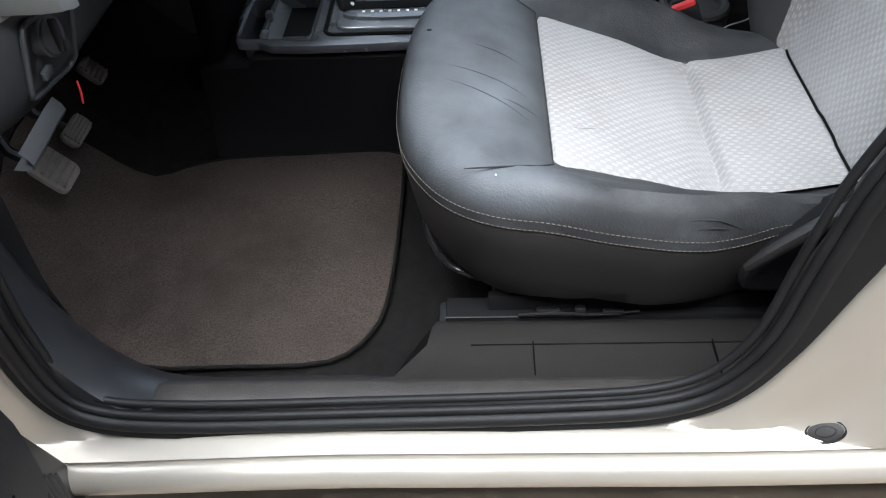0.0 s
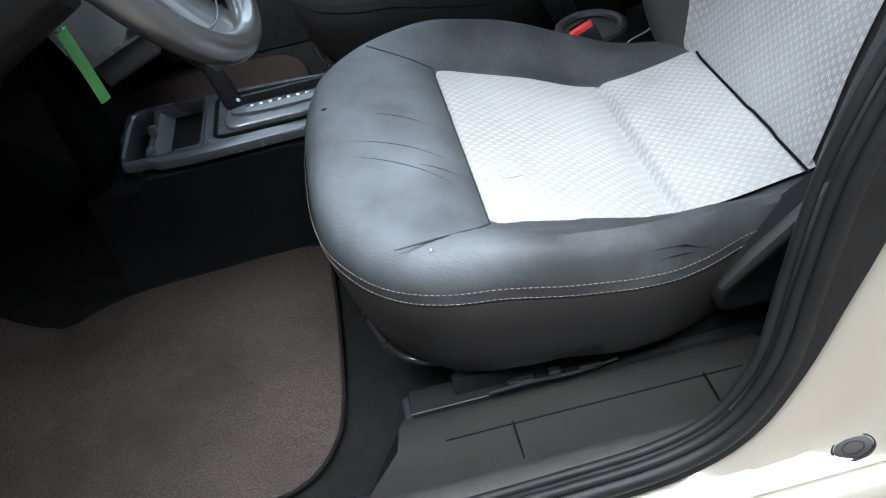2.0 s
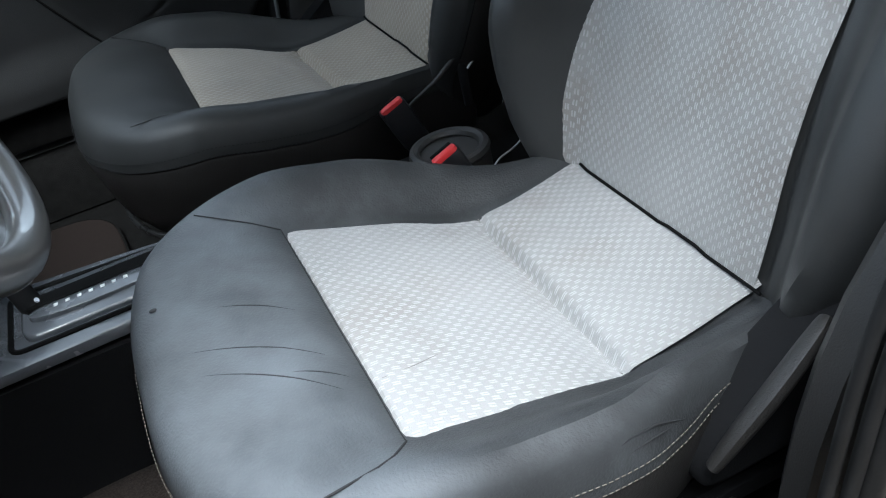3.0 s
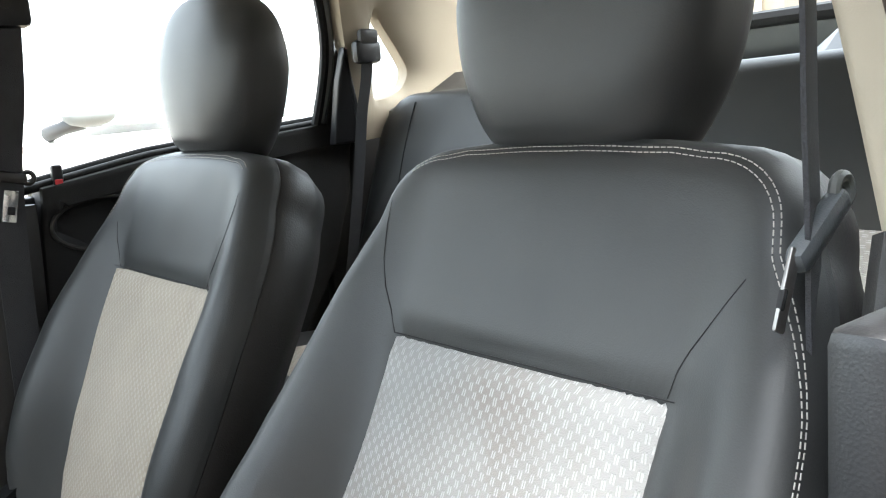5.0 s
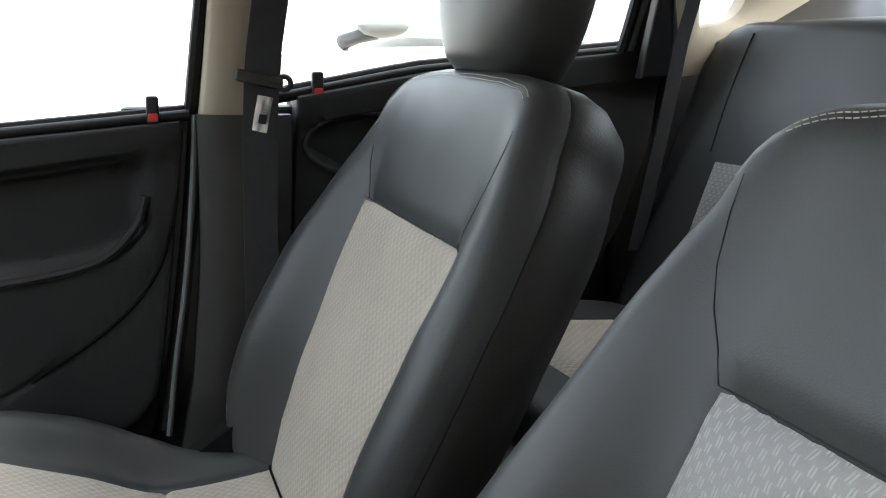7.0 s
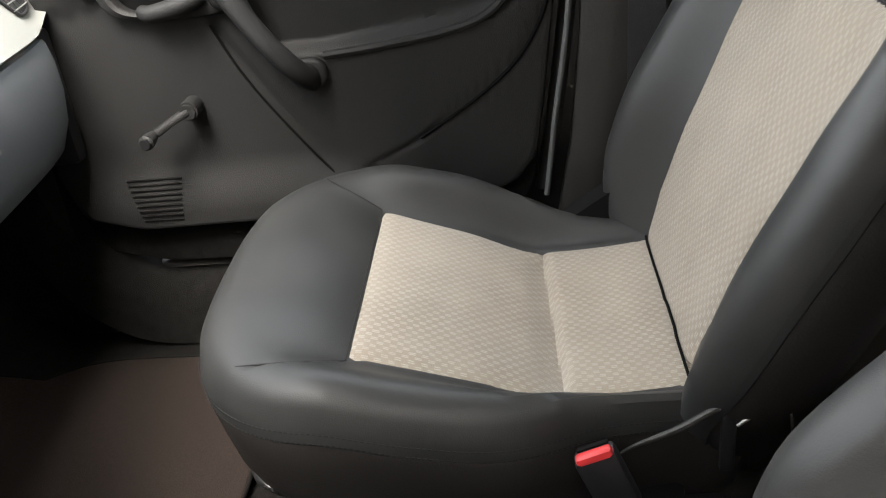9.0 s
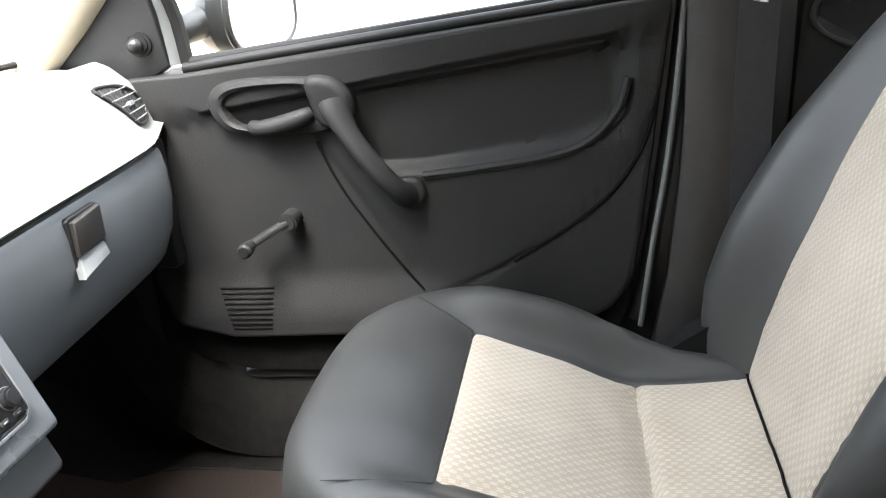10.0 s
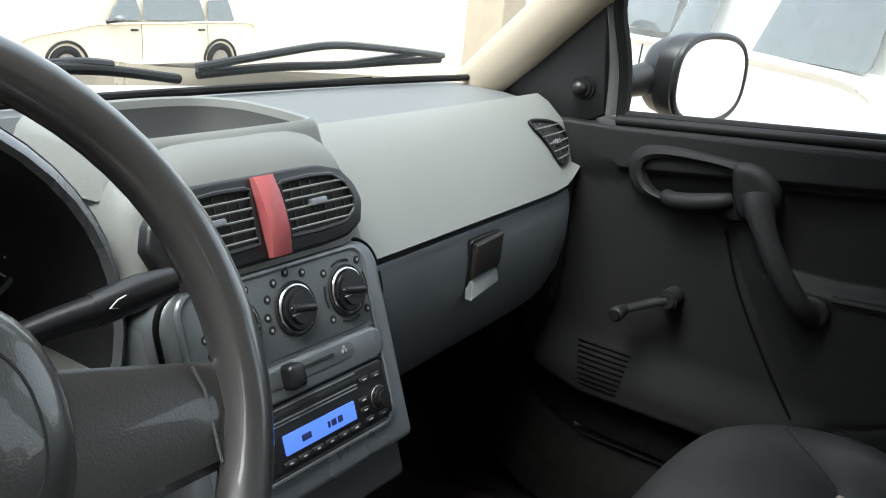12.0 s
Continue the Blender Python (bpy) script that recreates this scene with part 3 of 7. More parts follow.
def opening_frames(out=0.0):
    """Frames along the opening: place, outward axis in the side plane, and the axis away from the car."""
    n = len(OPENING)
    frames = []
    for i, p in enumerate(OPENING):
        t = (OPENING[(i + 1) % n] - OPENING[i - 1]).normalized()
        o = Vector((t.z, 0, -t.x))
        frames.append((Vector((p.x, open_y(p.z), p.z)) + o * out, o, Vector((0, -1, 0))))
    return frames


def door_seal():
    fr = opening_frames()
    bm = bmesh.new()
    for u, v, r in ((-0.034, -0.006, 0.0045), (-0.024, 0.001, 0.0050), (-0.012, 0.004, 0.0085)):
        lip = [(u + r * math.cos(a), v + r * math.sin(a)) for a in [2 * math.pi * k / 10 for k in range(10)]]
        sweep(lip, fr, closed=True, bm=bm)
    base = [(-0.012, -0.012), (0.004, -0.010), (0.010, 0.002), (0.002, 0.010), (-0.008, 0.006)]
    rows = [[o + a * (u + (0.028 * step(0.3, 0.9, a.x) * step(0.46, 0.66, o.z) if u > 0 else 0)) + b * v for u, v in base] for o, a, b in fr]
    grid(bm, rows, closed_u=True, closed_v=True)
    return tagged(obj("trim_door_seal", bm, RUBBER), "black rubber door seal round the driver's door opening", "door seal", kind="structure")


door_seal()


def SILL_LINE(x):
    """Height of the crease along the painted sill."""
    return 0.372 - 0.012 * step(-0.1, -0.45, x) + 0.006 * step(0.2, 0.5, x)


def body_side():
    """The painted door frame round the opening: flange, step and outer skin."""
    fr = opening_frames()
    bm = bmesh.new()
    rows = []
    for o, a, b in fr:
        low = step(-0.3, -0.9, a.z)
        rear = step(0.3, 0.9, a.x)
        wide = 0.05 + 0.085 * rear + 0.02 * step(0.3, 0.9, a.z) + 0.06 * step(0.4, 0.9, -a.x)
        prof = [(0.010, -0.016), (0.008, -0.012), (0.012, 0.000), (0.020, 0.006), (0.020 + 0.35 * (wide - 0.03), 0.009), (0.6 * wide, 0.012 - 0.004 * rear), (0.74 * wide, 0.016), (0.80 * wide, 0.024), (wide, 0.030), (wide + 0.03 * (1 - low) + 0.003, 0.032), (wide + 0.05 * (1 - low) + 0.004, 0.028 - 0.006 * low), (wide + 0.05 * (1 - low) - 0.006 * low, -0.02)]
        row = [o + a * (u + 0.028 * rear * step(0.46, 0.66, o.z)) + b * v for u, v in prof]
        rows.append([Vector((p.x, max(p.y, -0.786) if p.z < SILL_LINE(p.x) + 0.01 else p.y, max(p.z, SILL_LINE(p.x) + 0.25 * (p.y + 0.786) - (0.03 if k == len(row) - 1 else 0.012 if k == len(row) - 2 else 0.0)))) if o.z < 0.62 else p for k, p in enumerate(row)])
    grid(bm, rows, closed_u=True)
    return tagged(obj("wall_body_side", bm, PAINT), "champagne silver painted sill and door frame, dusty", "car body", kind="structure")


body_side()


def sill_skin():
    """The outer skin below the crease, a soft roll that runs on under the rear quarter."""
    bm = bmesh.new()
    rows = []
    for x in np.linspace(-0.62, 1.6, 60):
        c = SILL_LINE(x)
        top = -0.004 + 0.12 * step(0.34, 0.42, x)
        prof = [(-0.760, c + top), (-0.772, c - 0.004 + 0.4 * max(top, 0)), (-0.780, c - 0.005), (-0.785, c - 0.005), (-0.789, c - 0.006), (-0.796, c - 0.009), (-0.802, c - 0.016), (-0.804, c - 0.024), (-0.801, c - 0.033), (-0.793, c - 0.038), (-0.76, c - 0.040)]
        rows.append([Vector((x, y, z)) for y, z in prof])
    grid(bm, rows)
    return tagged(obj("wall_sill_skin", bm, PAINT), "champagne silver painted lower sill with a rounded edge", "car body", kind="structure")


sill_skin()


def sill_trim(sgn):
    """Plastic sill cover with its raised scuff strip and clip-on panels."""
    t = thing("sill_cover", "dark grey plastic sill cover with a raised scuff strip", "sill trim", (0, sgn * 0.69, 0.33), kind="structure")
    bm = bmesh.new()
    prof = [(-0.545, 0.275), (-0.555, 0.315), (-0.575, 0.345), (-0.60, 0.362), (-0.64, 0.374), (-0.690, 0.380), (-0.700, 0.388), (-0.735, 0.394), (-0.750, 0.386), (-0.752, 0.35), (-0.70, 0.26)]
    front = lambda a: lerp_table([(0.54, -0.040), (0.60, -0.050), (0.65, -0.055), (0.675, -0.064), (0.688, -0.082), (0.696, -0.105), (0.76, -0.110)], abs(a))
    rows = [[Vector((front(a) + (0.34 - front(a)) * k / 19, sgn * abs(a), b)) for a, b in prof] for k in range(20)]
    vs = grid(bm, rows, closed_v=True)
    for end_ring in (vs[0], vs[-1]):
        bm.faces.new(end_ring)
    part("rear_cover", bm, PLASTIC if sgn < 0 else CARPET, t)
    prof = [(-0.640, 0.272), (-0.655, 0.33), (-0.675, 0.366), (-0.698, 0.382), (-0.735, 0.386), (-0.750, 0.38), (-0.752, 0.34), (-0.70, 0.26)]
    pts = [(-0.0575, 0), (-0.12, 0), (-0.22, 0), (-0.30, 0.0), (-0.345, 0.012), (-0.385, 0.05), (-0.42, 0.12), (-0.445, 0.22), (-0.452, 0.34)]
    fr = []
    sp = spline([(x, 0, z) for x, z in pts], 5)
    for i, p in enumerate(sp):
        d = (sp[min(i + 1, len(sp) - 1)] - sp[max(i - 1, 0)]).normalized()
        up = Vector((-d.z, 0, d.x))
        if up.z < 0 or (abs(up.z) < 0.05 and up.x < 0):
            up = -up
        fr.append((Vector((p.x, 0, p.z)) - up * 0.38 + Vector((0, 0, 0.38)), Vector((0, -sgn if sgn > 0 else 1, 0)), up))
    bm = sweep(prof, fr)
    part("front_cover", bm, TRIM_GLOSS if sgn < 0 else CARPET, t)
    strip = [(-0.699, 0.384), (-0.705, 0.3935), (-0.715, 0.399), (-0.735, 0.399), (-0.744, 0.3945), (-0.747, 0.383)]
    frames = []
    for x in np.linspace(-0.345, 0.245, 26):
        e = min((x + 0.345) / 0.02, (0.245 - x) / 0.02, 1)
        k = 0.35 + 0.65 * math.sqrt(max(0, 1 - (1 - max(e, 0)) ** 2))
        frames.append((Vector((x, sgn * 0.0, 0.384 * (1 - k))), Vector((0, -sgn if sgn > 0 else 1, 0)), Vector((0, 0, k))))
    part("scuff_strip", sweep(strip, frames), SCUFF, t, "rubbed grey plastic scuff strip")
    for x in (0.064, 0.2595):
        bm = rbox((0.0016, 0.050, 0.004), (x, sgn * 0.667, 0.3793), 0.0006)
        part("panel_gap", bm, VOID, t)
    part("panel_edge", tube([(x, sgn * 0.6415, 0.3752 ) for x in (-0.005, 0.1, 0.25, 0.30)], 0.0008, 6), VOID, t)
    part("end_clip", rbox((0.05, 0.03, 0.006), (0.283, sgn * 0.703, 0.388), 0.002), PLASTIC, t, "dark plastic end clip")
    return t


sill_trim(-1)
sill_trim(1)


def grommet():
    t = thing("body_plug", "round grey rubber plug in the painted door frame", "plug", (0.385, -0.775, 0.36))
    c, ax = Vector((0.342, -0.7700, 0.3855)), Vector((-0.38, -0.68, 0.62)).normalized()
    u = (Vector((1, 0, 0.25)) - ax * ax.dot(Vector((1, 0, 0.25)))).normalized()
    v = ax.cross(u)
    on = lambda a, b, d: c + u * a + v * b + ax * d
    part("plug", plate(superoutline(0.0175, 0.0100, 2.0, 36), lambda a, b, d: on(a, b, d + 0.0015), 0.008, 0.0015), PLASTIC, t)
    part("rim", tube([on(a, b, 0.0006) for a, b in superoutline(0.0185, 0.0110, 2.0, 40)], 0.0012, 8, True), RUBBER, t)
    part("plug_centre", tube([on(a, b, 0.0016) for a, b in superoutline(0.0095, 0.0052, 2.0, 30)], 0.0006, 6, True), RUBBER, t)


grommet()


# ---- front seats ----
ZC = smooth_table([(-0.12, 0.555), (-0.085, 0.575), (-0.055, 0.583), (-0.02, 0.582), (0.03, 0.573), (0.086, 0.551), (0.2, 0.510), (0.293, 0.477), (0.36, 0.478), (0.43, 0.484), (0.52, 0.49)])
ZB = smooth_table([(-0.12, 0.555), (-0.07, 0.575), (-0.02, 0.582), (0.06, 0.583), (0.155, 0.563), (0.265, 0.544), (0.36, 0.538), (0.43, 0.535), (0.52, 0.532)])
HALF = smooth_table([(0.12, 0.264), (0.20, 0.262), (0.25, 0.256), (0.28, 0.244), (0.305, 0.231), (0.34, 0.220), (0.40, 0.210), (0.50, 0.200)])
CLOTH_OUT = [0.0]
FOLD = [0.291, 0.022]


ZBI = smooth_table([(-0.12, 0.555), (-0.07, 0.575), (-0.02, 0.582), (0.08, 0.584), (0.17, 0.568), (0.27, 0.532), (0.36, 0.512), (0.43, 0.506), (0.52, 0.505)])


def cushion_half(x):
    if x < 0.12:
        return 0.264 * max(0.0, 1 - ((0.12 - x) / 0.208) ** 2.7) ** (1 / 2.7)
    return HALF(x)


def cloth_out(x):
    """How much further the driver's cloth reaches towards the door at the front."""
    return CLOTH_OUT[0] * (1 - step(0.10, 0.29, x))


def cushion_z(x, y):
    w = step(0.160, 0.160 + 0.075 * HALF(x) / 0.264, abs(y) - (cloth_out(x) if y < 0 else 0.0))
    z = ZC(x) * (1 - w) + (ZB(x) if y < 0 else ZBI(x)) * w
    fold = FOLD[0] + FOLD[1] * y
    z -= (0.014 * math.exp(-(((x - fold) / (0.020 if x < fold else 0.007)) ** 2))) * (1 - step(0.125, 0.158, abs(y)))
    z -= 0.003 * math.exp(-(((x - fold) / 0.0035) ** 2)) * (1 - step(0.14, 0.165, abs(y)))
    z -= 0.004 * math.exp(-(((x - 0.086) / 0.012) ** 2)) * (1 - step(0.16, 0.19, abs(y)))
    return z + 0.0015 * noise.noise((x * 14, y * 14, 3))


def cushion_base(x, y):
    """The padding under the cloth, a little lower than the panels."""
    lim = panel_half(x) + (cloth_out(x) if y < 0 else 0.0)
    hide = step(0.086, 0.10, x) * (1 - step(lim - 0.014, lim, abs(y)))
    return cushion_z(x, y) - 0.010 * hide


def skew(x, yc):
    """The driver's cushion cloth drifts a little towards the console at the back."""
    return lerp_table([(0.1, 0.0), (0.293, 0.004), (0.44, 0.018)], x) if yc < 0 else 0.0


def panel_half(x):
    return lerp_table([(0.086, 0.165), (0.293, 0.152), (0.43, 0.154), (0.47, 0.150)], x)


CREVICE_W = 0.150
BACK0, BACKU, BACKN = Vector((0.432, 0, 0.470)), Vector((0.354, 0, 0.935)), Vector((-0.935, 0, 0.354))
HB = smooth_table([(-0.06, 0.180), (0.0, 0.214), (0.08, 0.252), (0.17, 0.270), (0.28, 0.276), (0.38, 0.266), (0.46, 0.250), (0.53, 0.220), (0.56, 0.200)])
DB = smooth_table([(-0.06, 0.060), (0.03, 0.070), (0.14, 0.074), (0.28, 0.060), (0.40, 0.034), (0.50, 0.014), (0.60, 0.006)])


PLUSH = [1.0, 1.0]
SWELL = [0.034]
TRIM = [[(-0.02, 0.008), (0.08, 0.013), (0.20, 0.012), (0.30, 0.012), (0.404, 0.004)]]


def back_d(y, s):
    w = step(0.152, 0.232, abs(y))
    d = 0.010 * math.exp(-(((s - 0.18) / 0.16) ** 2)) * (1 - w) + DB(s) * w * (PLUSH[0] if y < 0 else PLUSH[1])
    d += SWELL[0] * math.exp(-(((s - 0.17) / 0.10) ** 2)) * w * (y > 0)
    d -= 0.005 * math.exp(-(((s - 0.405) / 0.012) ** 2)) * (1 - step(0.15, 0.17, abs(y)))
    return d + 0.001 * noise.noise((y * 13, s * 13, 7))


def back_half(s):
    return lerp_table([(-0.03, 0.140), (-0.01, 0.152), (0.02, 0.162), (0.08, 0.166), (0.2, 0.160), (0.40, 0.160)], s)


def back_base(y, s):
    """The padding under the backrest's cloth."""
    lim = back_half(s) - (lerp_table(TRIM[0], s) if y < 0 else 0.0)
    hide = (1 - step(0.392, 0.404, s)) * (1 - step(lim - 0.014, lim, abs(y)))
    return back_d(y, s) - 0.010 * hide


def front_seat(yc, outer, cloth, label):
    t = thing("front_seat", label, "car seat", (0.2, yc, 0.30), "front seats")
    up = lambda a, b, d: Vector((a, yc + b, d))
    # cushion
    half = [(x, cushion_half(x)) for x in [-0.088 + 0.208 * (1 - math.cos(math.pi / 2 * k / 22)) for k in range(23)] + [0.16, 0.2, 0.24, 0.28, 0.32, 0.36, 0.40, 0.44, 0.48]]
    outline = resample([(x, h) for x, h in half] + [(0.48, y) for y in (0.15, 0.05, -0.05, -0.15)] + [(x, -h) for x, h in reversed(half)][:-1], 130)
    rim = [(0.0, 0.0), (0.009, -0.002), (0.020, -0.001)]
    part("cushion", pillow(outline, (0.19, 0), cushion_base, up, 0.038, rim, inner=30, cap=False), LEATHER_WORN if yc < 0 else LEATHER, t, "dark grey leather cushion, creased and rubbed, sky sheen painted on its front" if yc < 0 else "dark grey leather cushion")
    skirt = bmesh.new()
    rows = []
    for drop, inset in ((0.020, -0.001), (0.0225, 0.0005), (0.027, -0.001), (0.060, 0.005), (0.095, 0.012), (0.125, 0.024), (0.150, 0.040), (0.152, 0.09)):
        row = []
        for p in outline:
            d = Vector(p) - Vector((0.19, 0))
            q = Vector((0.19, 0)) + d * (1 - inset / d.length)
            row.append(up(q.x, q.y, max(cushion_z(*p) - 0.038 - drop, 0.392 - 0.02 * step(0.2, 0.45, p[0]) if drop > 0.1 else 0)))
        rows.append(row)
    grid(skirt, rows, closed_v=True)
    part("side_skirt", skirt, SKIRT, t, "leather skirt, brown-black with its shade in the colour")
    # cloth panels
    x0, x1 = 0.088, 0.475
    part("seat_panel", patch(lambda u, v: ((x0 + (x1 - x0) * u), (2 * v - 1) * panel_half(x0 + (x1 - x0) * u) - (1 - v) * cloth_out(x0 + (x1 - x0) * u) + skew(x0 + (x1 - x0) * u, yc)), 130, 24, up, cushion_z, 0.0018, 0.002), cloth, t, "light patterned woven cloth panel with a fold across")
    on = lambda x, y, lift=0.0015: up(x, y, cushion_z(x, y) + lift)
    reach = CLOTH_OUT[0]
    part("seam", tube([on(x, yy) for x, yy in ((0.086, 0.166), (0.06, 0.174), (0.035, 0.186), (0.012, 0.204))], 0.0007, 6), SEAM, t)
    near_seam = ((0.087, -0.183), (0.072, -0.205), (0.058, -0.217), (0.031, -0.225), (0.016, -0.2275), (0.002, -0.229), (-0.007, -0.2295))
    part("seam", tube([on(x, yy + 0.017 - reach, -0.0002) for x, yy in near_seam], [0.0011, 0.0011, 0.0010, 0.0010, 0.0009, 0.0008, 0.0004], 6), SEAM, t)
    part("seam", tube([on(0.0865, y) for y in np.linspace(-0.166 - reach, 0.166, 18)], 0.0005, 6), SEAM, t)
    part("seam", tube([on(FOLD[0] + FOLD[1] * y, y + skew(0.29, yc), 0.0004) for y in np.linspace(-0.148, 0.148, 18)], 0.0005, 6), SEAM_CLOTH, t, "sewn fold across the cloth")
    if yc < 0:
        part("crease", tube([on(x, y, 0.0028) for x, y in ((0.096, -0.108), (0.125, -0.100), (0.155, -0.088), (0.189, -0.075), (0.228, -0.066))], [0.0002, 0.0005, 0.0004, 0.0006, 0.0002], 6), SEAM_CLOTH, t, "pulled thread in the cloth")
        for x, y, r in ((0.223, -0.053, 0.0020), (0.152, -0.036, 0.0014)):
            part("spot", ball(on(x, y, 0.0026), r, (1, 1, 0.35), 10), SEAM, t, "small burn mark in the cloth")
        for line in (((0.205, -0.2575, 0.527), (0.228, -0.2545, 0.529), (0.252, -0.2510, 0.5245), (0.279, -0.2440, 0.5065)), ((0.215, -0.2585, 0.518), (0.245, -0.2550, 0.518), (0.262, -0.2505, 0.513)), ((0.266, -0.225, 0.5355), (0.274, -0.234, 0.529), (0.278, -0.2405, 0.519))):
            part("crease", tube([up(*q) for q in line], [0.0003 + 0.0007 * math.sin(math.pi * i / (len(line) - 1)) for i in range(len(line))], 6), SEAM, t, "wrinkle in the leather")
        for ca, cb, cc, cd, bow in ((-0.035, -0.020, 0.074, -0.072, 0.004), (-0.030, -0.055, 0.072, -0.122, 0.004), (0.00, 0.03, 0.06, 0.005, 0.002), (0.035, -0.085, 0.075, -0.10, 0.002)):
            line = [(ca + (cc - ca) * k / 9, cb + (cd - cb) * k / 9 + bow * math.sin(math.pi * k / 9)) for k in range(10)]
            part("crease", tube([on(x, y, -0.0002) for x, y in line], [0.0002 + 0.0006 * math.sin(math.pi * i / 9) for i in range(10)], 6), SEAM, t, "fold line in the worn leather")
        part("scuff_hole", ball(on(-0.052, 0.062, 0.0002), 0.0028, (1.3, 1, 0.4), 10), SEAM, t)
        part("paint_chip", ball(on(0.025, -0.235, -0.0045), 0.0016, (0.7, 1.5, 0.3), 10), GREY_PRINT, t)

    def edge_line(drop, out):
        pts = []
        for x, y in outline:
            if x > 0.47:
                continue
            d = (Vector((x, y)) - Vector((0.19, 0))).normalized() * out
            pts.append(up(x + d.x, y + d.y, cushion_z(x, y) - 0.038 - drop))
        k = next(i for i in range(len(pts)) if i and pts[i].y < pts[i - 1].y - 0.2) if any(pts[i].y < pts[i - 1].y - 0.2 for i in range(1, len(pts))) else 0
        return pts[k:] + pts[:k]

    bm = stitches(edge_line(0.006, 0.0030))
    stitches(edge_line(0.0185, 0.0022), bm=bm)
    tagged(part("stitching", bm, THREAD if yc < 0 else SEAM, t), "beige double row of stitches", kind="stuff")
    # backrest
    bk = lambda a, b, d: Vector((0, yc + a, 0)) + BACK0 + BACKU * b + BACKN * d
    ss = [-0.06, -0.03, 0, 0.04, 0.08, 0.13, 0.18, 0.24, 0.30, 0.36, 0.41, 0.45, 0.49, 0.52]
    right = [(HB(s), s) for s in ss]
    arc = [(0.150 + 0.072 * math.cos(a), 0.532 + 0.060 * math.sin(a)) for a in [math.pi / 2 * k / 9 for k in range(1, 10)]]
    right += arc + [(0.10, 0.597), (0.05, 0.599)]
    low = [(0.13, -0.068), (0.06, -0.07)]
    outl = right + [(0, 0.600)] + [(-a, s) for a, s in reversed(right)] + [(-a, s) for a, s in low] + [(0, -0.07)] + [(a, s) for a, s in reversed(low)]
    outl = resample(outl, 150)
    part("backrest", pillow(outl, (0, 0.26), back_base, bk, 0.036, [(0.0, 0.0), (0.008, -0.001)], inner=44, cap=False), LEATHER, t, "dark grey leather backrest")
    side = bmesh.new()
    rows = []
    for drop, inset in ((0.008, -0.001), (0.0105, 0.001), (0.014, -0.001), (0.034, -0.002), (0.062, 0.004), (0.09, 0.022), (0.10, 0.05)):
        row = []
        for p in outl:
            d = Vector(p) - Vector((0, 0.26))
            q = Vector((0, 0.26)) + d * (1 - inset / d.length)
            row.append(bk(q.x, q.y, back_base(*p) - 0.036 - drop))
        rows.append(row)
    vs = grid(side, rows, closed_v=True)
    side.faces.new(vs[-1])
    part("back_side", side, SKIRT, t, "brown-black side and rear of the backrest")
    hw = back_half
    lean = lambda s: 0.018 * (1 - step(0.08, 0.42, s)) if yc < 0 else 0.0
    trim_in = lambda s: lerp_table(TRIM[0], s)
    edge = lambda sg, s: sg * (hw(s) - (trim_in(s) if sg < 0 else 0.0)) + lean(s) + (0.010 * step(0.2, 0.4, s) + 0.006 * step(0.05, 0.2, s) * (1 - step(0.28, 0.404, s)) if yc > 0 and sg > 0 else 0.0)
    part("back_panel", patch(lambda u, v: (edge(-1, -0.02 + 0.423 * u) * (1 - v) + edge(1, -0.02 + 0.423 * u) * v, -0.02 + 0.423 * u), 40, 20, bk, back_d, 0.0020, 0.004, turned=True), cloth, t, "light patterned woven cloth panel")
    onb = lambda y, s: bk(y, s, back_d(y, s) + 0.0003)
    for sg in (-1, 1):
        line = ((0.160, 0.404), (0.168, 0.425), (0.180, 0.446), (0.190, 0.472), (0.197, 0.505), (0.199, 0.530))
        if sg < 0 and yc < 0:
            line = ((0.149, 0.406), (0.156, 0.426), (0.163, 0.440), (0.175, 0.457), (0.186, 0.473), (0.199, 0.491))
        part("seam", tube([onb(sg * a, s) for a, s in line[:4 if sg == outer > 0 else 6]], [0.0006 if yc > 0 or sg > 0 else 0.0004] * 3 + [0.0003] * (1 if sg == outer > 0 else 3), 6), SEAM, t)
    part("seam", tube([onb(y, 0.4045) for y in np.linspace(edge(-1, 0.403), edge(1, 0.403), 16)], 0.0006, 6), SEAM, t)
    gap = []
    for y in np.linspace(-CREVICE_W, CREVICE_W, 21):
        s = -0.03
        while s < 0.10:
            q = bk(y, s, back_d(y, s) + 0.0065)
            if q.z > cushion_z(q.x, y) + 0.0045:
                break
            s += 0.002
        gap.append(q)
    part("crevice", tube(gap, 0.0017, 8), VOID, t, "dark gap between cushion and backrest")
    bm = bmesh.new()
    for inset in (0.0145, 0.0195):
        line = []
        for a, s in [(HB(s), s) for s in np.linspace(0.26, 0.52, 16)] + arc + [(0.12, 0.5965), (0.09, 0.5975), (0.06, 0.599), (0.03, 0.600), (0, 0.600)]:
            d = Vector((a, s)) - Vector((0, 0.26))
            near_edge = inset * (0.3 + 0.7 * step(0.40, 0.54, s))
            q = Vector((0, 0.26)) + d * (1 - near_edge / d.length)
            k = 1 - near_edge / 0.036
            line.append(bk(q.x, q.y, back_base(q.x, q.y) - 0.036 * (1 - math.sqrt(1 - k * k)) + 0.0009))
        mirrored = [Vector((v.x, 2 * yc - v.y, v.z)) for v in line]
        near, far = (line, mirrored) if outer > 0 else (mirrored, line)
        full = near + list(reversed(far[20:-1]))
        stitches(full, 0.0040, 0.0018, 0.0005, bm)
    tagged(part("back_stitching", bm, THREAD_PALE, t), "beige double row of stitches", kind="stuff")
    # head restraint
    bm = bmesh.new()
    rows = []
